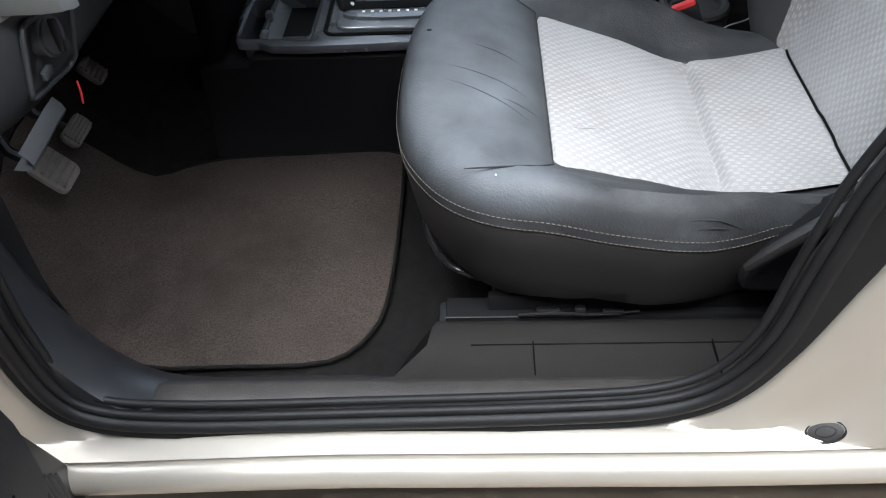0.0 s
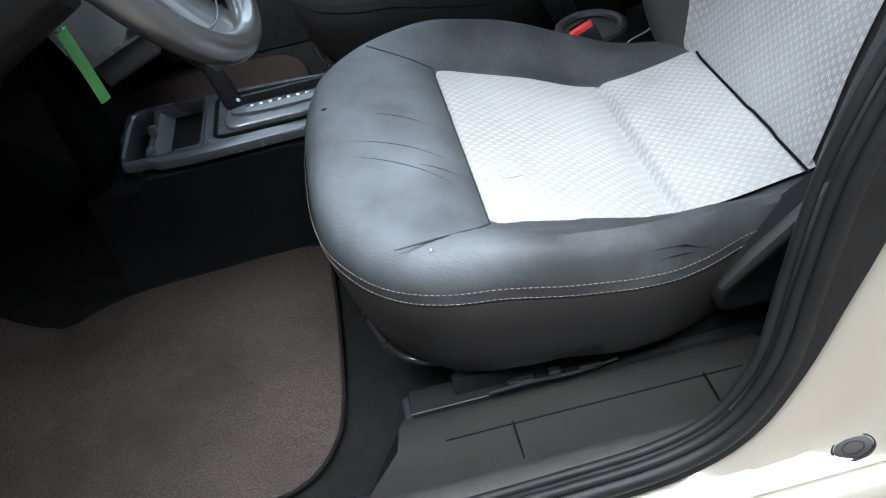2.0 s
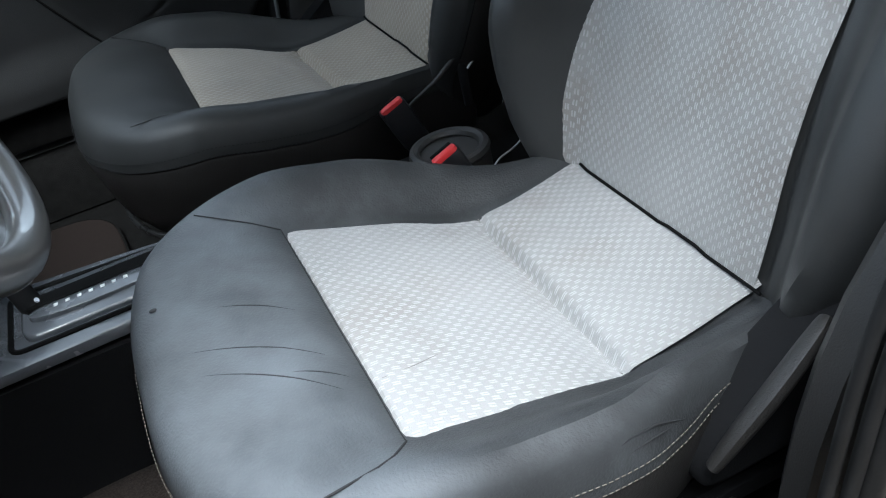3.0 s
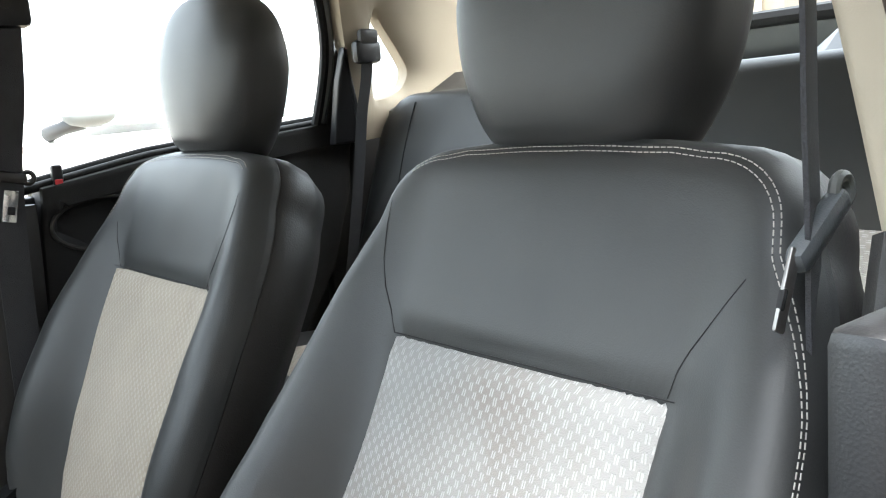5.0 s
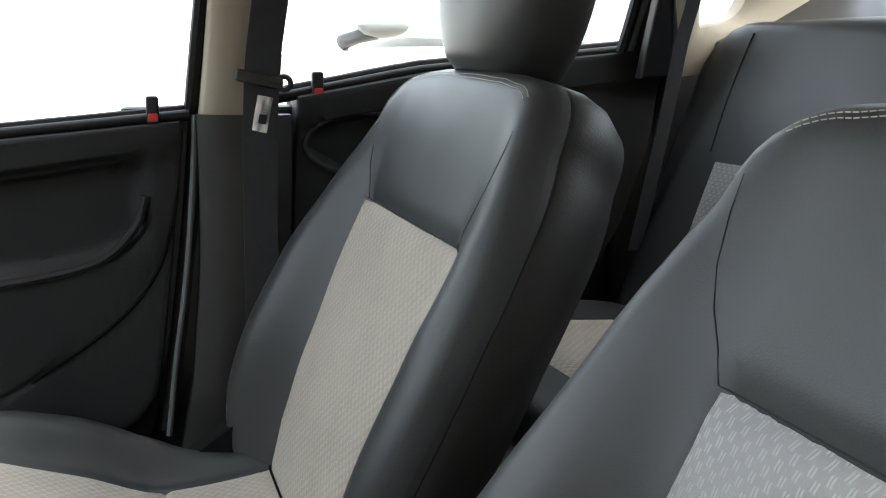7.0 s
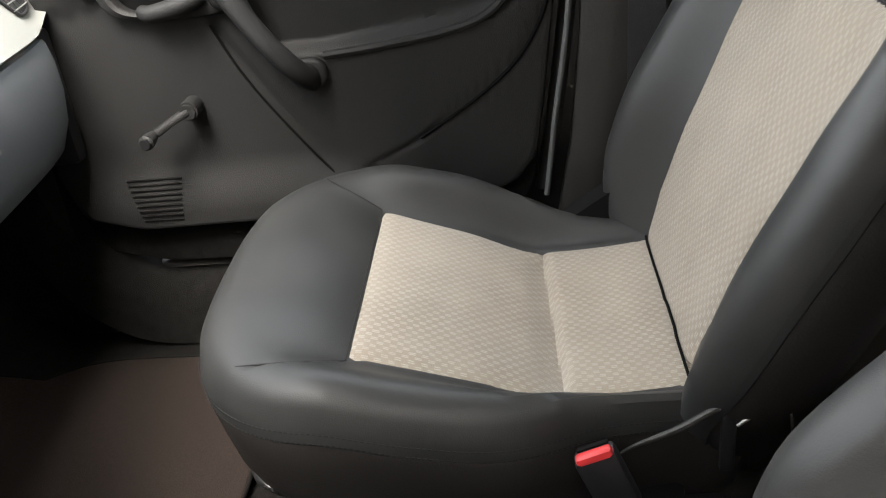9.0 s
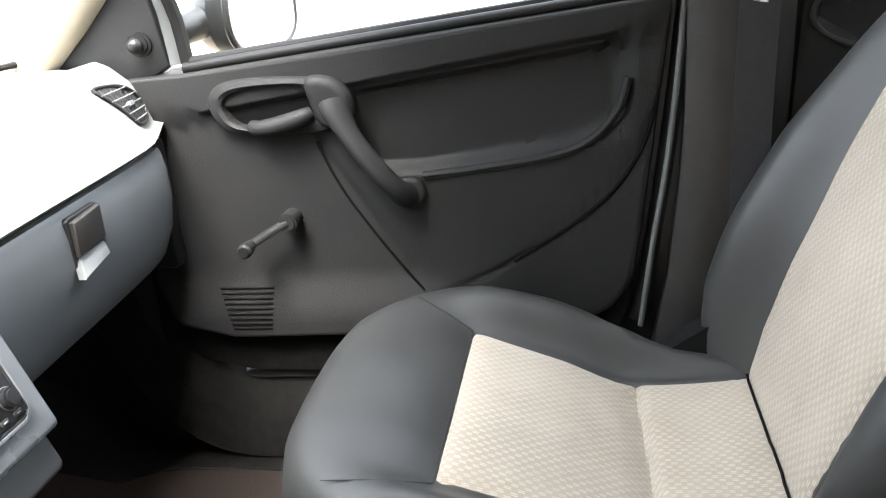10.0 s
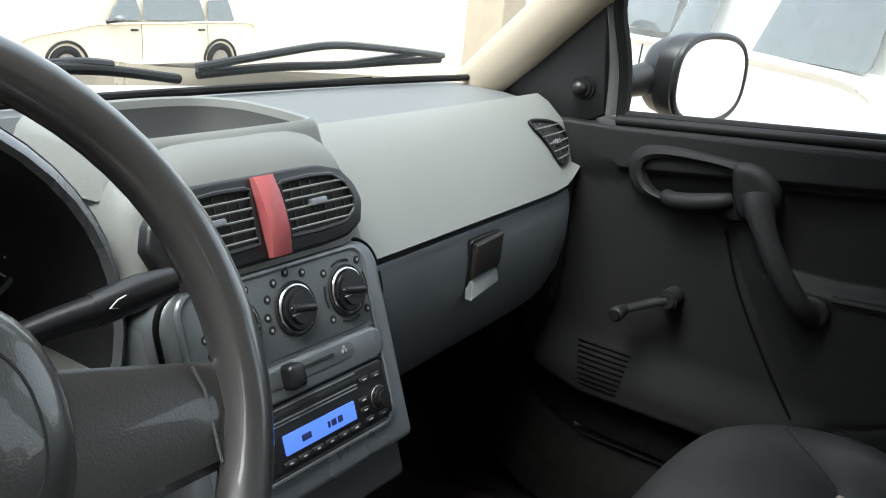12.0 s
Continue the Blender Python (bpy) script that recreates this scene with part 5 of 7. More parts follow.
    for j in range(6):
        b = part("preset_button", plate(round_rect(0.0135, 0.0045, 0.0012, -0.034 + 0.0160 * j, 0.0475), lambda p, v, d: face(p, v, 0.0052 + d), 0.004, 0.001), PLASTIC, r)
        part("number_bar", plate(round_rect(0.0036, 0.0014, 0.0003, -0.034 + 0.0160 * j, 0.0475), lambda p, v, d: face(p, v, 0.0056 + d), 0.0006, 0.0001), GREY_PRINT, b)
    for a, v in ((0.062, 0.067), (0.062, 0.058), (0.084, 0.083), (0.084, 0.0475), (0.066, 0.048), (-0.054, 0.066), (-0.054, 0.056), (0.068, 0.084)):
        b = part("button", plate(round_rect(0.0110, 0.0050, 0.0015, a, v), lambda p, q, d: face(p, q, 0.0050 + d), 0.004, 0.001), PLASTIC, r)
        part("print_bar", plate(round_rect(0.0050, 0.0011, 0.0003, a, v), lambda p, q, d: face(p, q, 0.0054 + d), 0.0006, 0.0001), GREY_PRINT, b)
    return t


centre_stack()


def instrument_cluster():
    t = thing("instrument_cluster", "dark instrument cluster under a grey hood behind the wheel", "instrument cluster", (-0.45, -0.37, 0.80))
    # hood: pale outside, a grey rim and a dark cavity behind it
    arc = [(math.cos(a), math.sin(a)) for a in [radians(-14 + 208 * k / 32) for k in range(33)]]
    at = lambda x, w, h: [(x, -0.362 + w * c, 0.805 + h * max(s, -0.2)) for c, s in arc]
    bm = bmesh.new()
    grid(bm, [at(-0.60, 0.24, 0.16), at(-0.44, 0.252, 0.190), at(-0.37, 0.247, 0.200), at(-0.352, 0.243, 0.200)])
    part("hood", bm, DASH_PAD, t, "pale grey cluster hood")
    bm = bmesh.new()
    grid(bm, [at(-0.353, 0.2425, 0.1995), at(-0.343, 0.238, 0.197), at(-0.340, 0.233, 0.193), at(-0.344, 0.228, 0.189)])
    part("rim", bm, CONSOLE, t, "grey rim of the cluster opening")
    bm = bmesh.new()
    grid(bm, [at(-0.3438, 0.2283, 0.1892), at(-0.36, 0.222, 0.183), at(-0.43, 0.205, 0.165), at(-0.445, 0.200, 0.158)])
    part("cavity", bm, SEAM, t)
    part("back", plate(superoutline(0.215, 0.17, 2.2, 40, -0.362, 0.81), lambda a, b, d: Vector((-0.440 + d, a, b)), 0.02, 0.002), SEAM, t)
    for y, r in ((-0.455, 0.052), (-0.325, 0.052), (-0.185, 0.034)):
        g = part("gauge", disc((-0.434, y, 0.845), (1, 0, 0), r, 0.006, 32, 0.001), SEAM, t)
        part("gauge_ring", ring((-0.432, y, 0.845), (1, 0, 0), r, 0.0022), DASH_LOW, g)
        for j in range(9):
            an = radians(-40 + 260 * j / 8)
            part("tick", rbox((0.0015, 0.0016, 0.007), (-0.4315, y + (r - 0.009) * math.cos(an), 0.845 + (r - 0.009) * math.sin(an)), 0.0003, Matrix.Rotation(-(an - math.pi / 2) * -1, 3, "X")), GREY_PRINT, g)
        part("needle", rbox((0.0015, 0.002, r * 0.8), (-0.4305, y - r * 0.25, 0.845 - r * 0.2), 0.0004, Matrix.Rotation(radians(-50), 3, "X")), RED, g)
    # lower driver dash and column shroud
    wrap = lambda x, y, z: (x - 0.045 * max(0, (-y - 0.5) / 0.17) ** 2, y, z)
    ys = np.linspace(-0.668, -0.128, 16)
    prof = [(-0.46, 0.775), (-0.40, 0.778), (-0.358, 0.772), (-0.347, 0.755), (-0.355, 0.730), (-0.42, 0.715)]
    bm = bmesh.new()
    vs = grid(bm, [[wrap(x - 0.035 * step(-0.45, -0.55, y), y, z + 0.03 * step(-0.42, -0.50, y)) for x, z in prof] for y in ys])
    bm.faces.new(vs[0])
    part("driver_pad", bm, DASH_PAD, t, "pale grey pad below the cluster")
    prof = [(-0.43, 0.772), (-0.398, 0.768), (-0.395, 0.74), (-0.402, 0.68), (-0.425, 0.650), (-0.48, 0.62), (-0.58, 0.60)]
    bm = bmesh.new()
    vs = grid(bm, [[wrap(x, y, z) for x, z in prof] for y in ys])
    bm.faces.new(vs[0])
    part("driver_panel", bm, DASH_DRIVER, t, "charcoal driver side lower panel")
    flap = spline([(-0.404, -0.652, 0.640), (-0.402, -0.62, 0.644), (-0.403, -0.59, 0.645), (-0.407, -0.556, 0.641)], 4)
    bm = bmesh.new()
    grid(bm, [[p + Vector((-0.009, 0, 0.014)), p + Vector((-0.002, 0, 0.006)), p + Vector((0.0005, 0, -0.001)), p + Vector((-0.003, 0, -0.007)), p + Vector((-0.02, 0, -0.005))] for p in flap])
    part("panel_flap", bm, DASH_DRIVER, t, "curved charcoal lower edge of the panel")
    part("column_shroud", sweep([(0.045 * math.cos(2 * math.pi * k / 16), 0.05 * math.sin(2 * math.pi * k / 16)) for k in range(16)], [(Vector((-0.50, -0.36, 0.70)), Vector((0, 1, 0)), Vector((-0.42, 0, 0.9))), (Vector((-0.36, -0.36, 0.775)), Vector((0, 1, 0)), Vector((-0.42, 0, 0.9))), (Vector((-0.26, -0.36, 0.82)), Vector((0, 0.9, 0)), Vector((-0.38, 0, 0.8)))]), PLASTIC_BLACK, t)
    # end of the lower panel at the door: switch pocket
    skin = lambda a, b, d: Vector((lerp_table([(0.60, -0.45), (0.65, -0.425), (0.68, -0.402), (0.74, -0.395), (0.77, -0.398)], b) - 0.045 * max(0, (-a - 0.5) / 0.17) ** 2 + d, a, b))
    shape = [(a + 0.12 * (b - 0.705), b - 0.10 * (a + 0.547)) for a, b in round_rect(0.088, 0.074, 0.010, -0.547, 0.705)]
    pocket = part("switch_pocket", plate(shape, lambda a, b, d: skin(a, b, d + 0.003), 0.02, 0.002), PLASTIC_BLACK, t, "black switch pocket")
    part("pocket_frame", tube([skin(a, b, 0.004) for a, b in shape], 0.0030, 8, True), DASH_DRIVER, pocket, "raised charcoal frame")
    knob = part("light_switch", disc(skin(-0.556, 0.722, 0.011), (1, -0.1, 0.1), 0.021, 0.014, 28, 0.003), DASH_DRIVER, pocket, "grey round light switch")
    part("grip", rbox((0.008, 0.006, 0.034), skin(-0.556, 0.722, 0.014), 0.002), PLASTIC_BLACK, knob)
    part("dimmer", rbox((0.006, 0.018, 0.010), skin(-0.570, 0.690, 0.005), 0.002), DASH_DRIVER, pocket)
    part("hood_release", tube([(-0.410, -0.509, 0.645), (-0.409, -0.511, 0.632), (-0.410, -0.513, 0.620)], [0.0010, 0.0013, 0.0010], 8, flat=0.7), RED, t, "red bonnet release pull")
    return t


instrument_cluster()

# ---- steering wheel ----
WC, WT = Vector((-0.1984, -0.3498, 0.8683)), 0.508
WX, WY, WN = Vector((0, 1, 0)), Vector((-math.sin(WT), 0, math.cos(WT))), Vector((math.cos(WT), 0, math.sin(WT)))


def wheel_at(a, b, d=0.0):
    return WC + WX * a + WY * b + WN * d


def steering_wheel():
    t = thing("steering_wheel", "black leather-grained steering wheel with grey spokes", "steering wheel", WC - WN * 0.05)
    core = lambda a, b, d=0.0: wheel_at(a - 0.003, b - 0.0135, d)
    n = 64
    bm = tube([wheel_at(0.1808 * math.cos(2 * math.pi * k / n), 0.1808 * math.sin(2 * math.pi * k / n), 0.012) for k in range(n)], 0.0152, 16, True)
    part("rim", bm, WHEEL_LEATHER, t, "glossy worn black rim")
    hub = part("airbag_cover", pillow(superoutline(0.084, 0.070, 2.6, 40), (0, 0), lambda a, b: 0.030 - 2.2 * (a * a + b * b), core, 0.014, [(0, 0), (0.02, 0.002), (0.05, 0.012)], insets=(0, 0.003, 0.008, 0.014)), SPOKE, t, "dark grey airbag cover")
    part("cover_seam", tube([core(a, b, 0.0295 - 2.2 * (a * a + b * b)) for a, b in superoutline(0.060, 0.050, 2.4, 40)], 0.0012, 6, True), SEAM, hub)
    part("badge", plate(superoutline(0.024, 0.011, 2.2, 24), lambda a, b, d: core(a, b, 0.0300 + d), 0.004, 0.001), DASH_TOP, hub, "plain oval badge")
    for sg in (-1, 1):
        bm = bmesh.new()
        rows = []
        for a in np.linspace(0.050, 0.174, 14):
            hi, lo, d0 = 0.0245 - 0.26 * (a - 0.05), -0.062 - 0.03 * (a - 0.05), 0.0125 - 0.03 * (a - 0.05)
            rows.append([core(sg * a, b, d) for b, d in ((hi - 0.004, d0 - 0.022), (hi, d0 - 0.010), (hi - 0.001, d0 - 0.002), (hi - 0.004, d0), (hi * 0.5 + lo * 0.5, d0 + 0.004), (lo + 0.006, d0), (lo, d0 - 0.008), (lo + 0.004, d0 - 0.022))])
        grid(bm, rows)
        sp = part("spoke", bm, SPOKE, t, "grey plastic spoke")
        part("spoke_gap", tube([core(sg * a, b, 0.0155 - 0.03 * (a - 0.05)) for a, b in ((0.151, -0.006), (0.154, -0.02), (0.150, -0.060))], 0.0010, 6), DASH_LOW, sp)
    # lower spoke, dished towards the hub
    bm = bmesh.new()
    rows = []
    for k in range(13):
        r, f = 0.050 + 0.122 * k / 12, k / 12
        half, mid, d0 = 0.046 + 0.012 * f * f, -0.012 * f, -0.016 + 0.020 * f * f
        rows.append([wheel_at(mid + q * half, -r + 0.10 * mid, d) for q, d in ((-0.98, d0 - 0.022), (-1, d0 - 0.008), (-0.97, d0 - 0.002), (-0.9, d0), (0, d0 + 0.004), (0.9, d0), (0.97, d0 - 0.002), (1, d0 - 0.008), (0.98, d0 - 0.022))])
    grid(bm, rows)
    sp = part("spoke", bm, SPOKE, t, "grey plastic spoke")
    part("spoke_gap", tube([wheel_at(0.150 * math.sin(an) - 0.006, -0.150 * math.cos(an), 0.0040 - 0.010 * an * an) for an in np.linspace(-0.34, 0.34, 9)], 0.0010, 6), DASH_LOW, sp)
    return t


steering_wheel()


def stalk():
    t = thing("wiper_stalk", "black wiper stalk with white wiper symbols", "stalk", (-0.33, -0.30, 0.82))
    p = spline([(-0.33, -0.325, 0.812), (-0.322, -0.275, 0.822), (-0.312, -0.21, 0.837), (-0.305, -0.176, 0.843)], 5)
    part("arm", tube(p, [0.010 + 0.004 * i / len(p) for i in range(len(p))], 12, flat=0.75), PLASTIC_BLACK, t)
    part("tip", tube([(-0.305, -0.176, 0.843), (-0.299, -0.146, 0.850), (-0.296, -0.122, 0.853)], [0.0145, 0.015, 0.012], 12, flat=0.8), PLASTIC_BLACK, t)
    # printed wiper symbol and its setting marks
    spot = lambda y, z: Vector((-0.2905 + 0.0002 * (y + 0.16) / 0.01, y, z + 0.22 * (y + 0.16)))
    fan = [(-0.1735, 0.8515), (-0.168, 0.8545), (-0.162, 0.8550), (-0.1565, 0.8535), (-0.1600, 0.8480), (-0.1650, 0.8475)]
    part("wiper_symbol", tube([spot(y, z) for y, z in fan], 0.0006, 6, True), WHITE, t, "white wiper outline")
    part("wiper_symbol", tube([spot(-0.1625, 0.8445), spot(-0.165, 0.851)], 0.0005, 6), WHITE, t)
    for z in (0.8435, 0.8470, 0.8505, 0.8540):
        part("setting_mark", tube([spot(-0.1500, z), spot(-0.1480, z)], 0.0005, 6), WHITE, t)
    return t


stalk()


def key_tag():
    t = thing("key_tag", "bright green plastic key tag hanging at the column", "key tag", (-0.28, -0.29, 0.72))
    bm = tube([(-0.285, -0.312, 0.745), (-0.282, -0.302, 0.70), (-0.277, -0.300, 0.655)], 0.0068, 8, flat=0.35)
    part("tag", bm, GREEN, t)
    part("key", tube([(-0.31, -0.318, 0.775), (-0.285, -0.312, 0.745)], 0.004, 8), STEEL, t)
    return t


key_tag()

# ---- centre console and gear lever ----
def centre_console():
    t = thing("centre_console", "slate grey plastic floor console with tray and shift gate", "console", (-0.1, 0, 0.33))
    bm = bmesh.new()
    rows = []
    for x in [-0.42, -0.385, -0.36, -0.345, -0.335, -0.3, -0.2, -0.1, 0.0, 0.1, 0.2, 0.28]:
        top = 0.468 if x > -0.34 else 0.455
        top -= 0.06 * step(0.0, 0.06, x)
        w = 0.122 - 0.02 * step(0.05, 0.3, x)
        v = w - 0.066
        rows.append([(x, -0.135, 0.28), (x, -w - 0.004, 0.34), (x, -w - 0.002, 0.38), (x, -w, top - 0.020), (x, -w + 0.012, top - 0.018), (x, v - 0.012, top - 0.018), (x, v, top - 0.020), (x, v + 0.006, 0.38), (x, v + 0.018, 0.34), (x, 0.128, 0.28)])
    vs = grid(bm, rows)
    bm.faces.new(vs[0])
    bm.faces.new(vs[-1])
    part("base", bm, VINYL, t, "black console base")
    # top plate with an open tray and the gate
    top = lambda a, b, d: Vector((a, b, 0.472 + d))
    out = [(-0.372, 0.050), (-0.374, -0.02), (-0.362, -0.062), (-0.335, -0.102), (-0.305, -0.121), (-0.25, -0.125), (-0.1, -0.121), (0.0, -0.117), (0.02, -0.10), (0.02, 0.01), (0.0, 0.022), (-0.08, 0.036), (-0.2, 0.052), (-0.30, 0.060), (-0.355, 0.061)]
    hole = round_rect(0.106, 0.140, 0.014, -0.303, -0.026)

    angles = [2 * math.pi * k / 140 for k in range(140)]
    ri, ro = [reach(hole, an, (-0.300, -0.026)) for an in angles], [reach(out, an, (-0.300, -0.026)) for an in angles]
    loop = lambda rr, z: [Vector((-0.300 + r * math.cos(an), -0.026 + r * math.sin(an), z)) for r, an in zip(rr, angles)]
    frame_bm = bmesh.new()
    grid(frame_bm, [loop([r + 0.001 for r in ri], 0.428), loop(ri, 0.462), loop([r + 0.002 for r in ri], 0.470), loop([r + 0.006 for r in ri], 0.4725), loop([max(r - 0.007, i + 0.007) for r, i in zip(ro, ri)], 0.472), loop([max(r - 0.002, i + 0.010) for r, i in zip(ro, ri)], 0.470), loop([max(r, i + 0.012) for r, i in zip(ro, ri)], 0.465), loop([max(r - 0.002, i + 0.012) for r, i in zip(ro, ri)], 0.457)], closed_v=True)
    part("top_plate", frame_bm, CONSOLE_TOP, t, "slate grey console top")
    # tray floor near black: the depth's shade is in the colour
    part("tray", plate(hole, lambda a, b, d: top(a, b, d - 0.040), 0.006, 0.001), VOID, t, "open tray, its shade put into a near-black floor")
    part("tray_bridge", rbox((0.008, 0.142, 0.016), (-0.322, -0.026, 0.464), 0.003), CONSOLE_TOP, t, "bright edged bridge across the tray")
    bm = bmesh.new()
    grid(bm, [[(x, y, z) for y in (-0.094, -0.03, 0.042)] for x, z in ((-0.318, 0.466), (-0.300, 0.452), (-0.296, 0.434))])
    part("tray_slope", bm, DASH_LOW, t)
    part("tray_ledge", rbox((0.045, 0.016, 0.010), (-0.272, -0.088, 0.460), 0.003), CONSOLE_TOP, t)
    part("clip", rbox((0.012, 0.014, 0.016), (-0.320, -0.030, 0.474), 0.003), DASH_LOW, t)
    part("clip", rbox((0.012, 0.020, 0.012), (-0.318, -0.090, 0.472), 0.003), DASH_LOW, t)
    part("plate_groove", tube([top(a, b, 0.0008) for a, b in ((-0.245, 0.05), (-0.243, -0.03), (-0.244, -0.112))], 0.0012, 6), SEAM, t)
    part("gate_rim", tube([top(a, b, 0.001) for a, b in [(x, y - 0.10 * max(0, x + 0.2) * (y > -0.03)) for x, y in round_rect(0.225, 0.125, 0.016, -0.113, -0.034)]], 0.0034, 8, True), VOID, t)
    gate = part("gate", plate(round_rect(0.200, 0.098, 0.020, -0.110, -0.038), lambda a, b, d: top(a, b, d + 0.006 + 0.008 * (1 - ((b + 0.038) / 0.05) ** 2)), 0.012, 0.004), CONSOLE_TOP, t)
    part("gate_slot", plate([(x, y - 6.0 * (x + 0.11) ** 2 * 0.4) for x, y in round_rect(0.180, 0.024, 0.010, -0.112, -0.014)], lambda a, b, d: top(a, b, d + 0.0165), 0.008, 0.0008), VOID, gate)
    part("gate_scale", plate(superoutline(0.085, 0.018, 2.2, 30, -0.115, -0.052), lambda a, b, d: top(a, b, d + 0.0146), 0.006, 0.001), CONSOLE_TOP, gate)
    for j in range(7):
        part("letter_bar", rbox((0.005, 0.006, 0.0006), (-0.168 + 0.0135 * j, -0.050, 0.472 + 0.0150), 0.0002), WHITE, gate)
    # rear part with the round cup holder
    bm = rbox((0.20, 0.15, 0.10), (0.30, 0.0, 0.385), 0.02)
    part("rear_body", bm, VINYL, t)
    cup = part("cup_holder", ring((0.345, -0.015, 0.462), (0, 0, 1), 0.047, 0.008, 40), PLASTIC, t, "black round cup holder")
    part("cup_wall", disc((0.345, -0.015, 0.458), (0, 0, 1), 0.044, 0.03, 32, 0), SEAM, cup)
    part("cup_shell", disc((0.345, -0.015, 0.460), (0, 0, 1), 0.053, 0.06, 36, 0.004), PLASTIC, cup)
    return t


centre_console()


def gear_lever():
    t = thing("gear_lever", "black automatic gear lever with metal collar", "gear lever", (-0.195, -0.004, 0.48))
    p = spline([(-0.195, -0.026, 0.480), (-0.205, -0.018, 0.52), (-0.214, -0.010, 0.545), (-0.218, -0.005, 0.56)], 5)
    part("shaft", tube(p, [0.015 - 0.003 * i / len(p) for i in range(len(p))], 12, flat=0.8), VINYL, t)
    part("collar", disc((-0.186, -0.034, 0.493), (0.6, -0.5, 0.6), 0.0032, 0.004, 16, 0.001), CHROME, t)
    part("knob", tube([(-0.216, -0.005, 0.545), (-0.220, -0.005, 0.56), (-0.226, -0.005, 0.582), (-0.229, -0.005, 0.592)], [0.014, 0.021, 0.022, 0.014], 14), PLASTIC_BLACK, t)
    return t


gear_lever()


def buckle(y, x, z, lean, label):
    t = thing("seat_belt_buckle", label, "belt buckle", (x + 0.05, y, z - 0.12), "belt buckles")
    d = Vector((-0.35, lean, 0.93)).normalized()
    side = Vector((0, 1, 0))
    m = Matrix((tuple(side.cross(d).normalized()), tuple(side), tuple(d))).transposed()
    top = Vector((x, y, z))
    part("housing", rbox((0.040, 0.022, 0.075), top - d * 0.0385, 0.006, m), PLASTIC_BLACK, t)
    part("release_button", rbox((0.035, 0.012, 0.014), top - d * 0.0045 - side * 0.004, 0.004, m), RED, t, "red release button")
    part("tongue_slot", rbox((0.030, 0.005, 0.003), top - d * 0.0005 + side * 0.0065, 0.001, m), VOID, t)
    part("stalk", tube([top - d * 0.07, top - d * 0.11 + Vector((0.02, 0, 0)), top - d * 0.16 + Vector((0.06, 0, 0))], 0.007, 8, flat=1.6), PLASTIC_BLACK, t)
    return t


buckle(-0.105, 0.305, 0.512, 0.0, "black belt buckle with red button beside the driver's seat")
buckle(0.083, 0.308, 0.508, 0.0, "black belt buckle with red button beside the passenger seat")


def cable():
    t = thing("seat_cable", "thin black cable looped beside the passenger seat base", "cable")
    p = spline([(0.335, 0.118, 0.470), (0.350, 0.115, 0.483), (0.371, 0.115, 0.492), (0.392, 0.115, 0.502), (0.410, 0.115, 0.514), (0.426, 0.115, 0.524), (0.450, 0.115, 0.535), (0.468, 0.115, 0.538), (0.485, 0.112, 0.525), (0.49, 0.108, 0.49)], 5)
    part("wire", tube(p, [0.0012 + 0.0026 * math.sin(math.pi * min(1, i / (len(p) - 1))) for i in range(len(p))], 8), PLASTIC, t)
    part("steel_tab", tube([(0.441, 0.112, 0.503), (0.450, 0.112, 0.511), (0.459, 0.112, 0.518)], [0.0016, 0.0022, 0.0012], 8, flat=0.5), STEEL, t, "small bright steel tab")
    part("bracket", rbox((0.014, 0.008, 0.07), (0.435, 0.118, 0.480), 0.003), PLASTIC_BLACK, t)
    return t


def guide_wire():
    t = thing("guide_wire", "thin bright steel wire between the driver's seat and the console", "wire", (0.38, -0.10, 0.46))
    part("wire", tube(spline([(0.366, -0.102, 0.462), (0.378, -0.10, 0.471), (0.400, -0.10, 0.478), (0.413, -0.10, 0.487), (0.420, -0.10, 0.498), (0.424, -0.10, 0.510)], 5), 0.0012, 8), STEEL, t)
    return t


guide_wire()


cable()


def pedals():
    for name, at, size, lab in (("foot_rest", (-0.555, -0.372, 0.436), (0.060, 0.060), "worn ribbed rubber foot rest pad"), ("brake_pedal", (-0.570, -0.256, 0.420), (0.066, 0.030), "worn ribbed brake pedal pad"), ("accelerator_pedal", (-0.58, -0.13, 0.445), (0.040, 0.044), "worn grey accelerator pedal")):
        t = thing(name, lab, "pedal", at)
        n = Vector((0.72, 0, 0.69))
        up = Vector((-0.69, 0, 0.72))
        f = lambda a, b, d: Vector(at) + Vector((0, a, 0)) + up * b + n * d
        pad = part("pad", plate(round_rect(size[0], size[1], 0.012), f, 0.007, 0.002), PEDAL, t)
        for j in range(5):
            b = (-0.36 + 0.18 * j) * size[1]
            part("rib", tube([f(-size[0] * 0.4, b, 0.0015), f(0, b, 0.0025), f(size[0] * 0.4, b, 0.0015)], 0.0022, 6), PEDAL, pad)
        part("arm", tube([f(0, 0, -0.01), f(0, 0.06, -0.02), Vector(at) + Vector((-0.10, 0, 0.22))], 0.008, 8), PLASTIC_BLACK, t)


pedals()


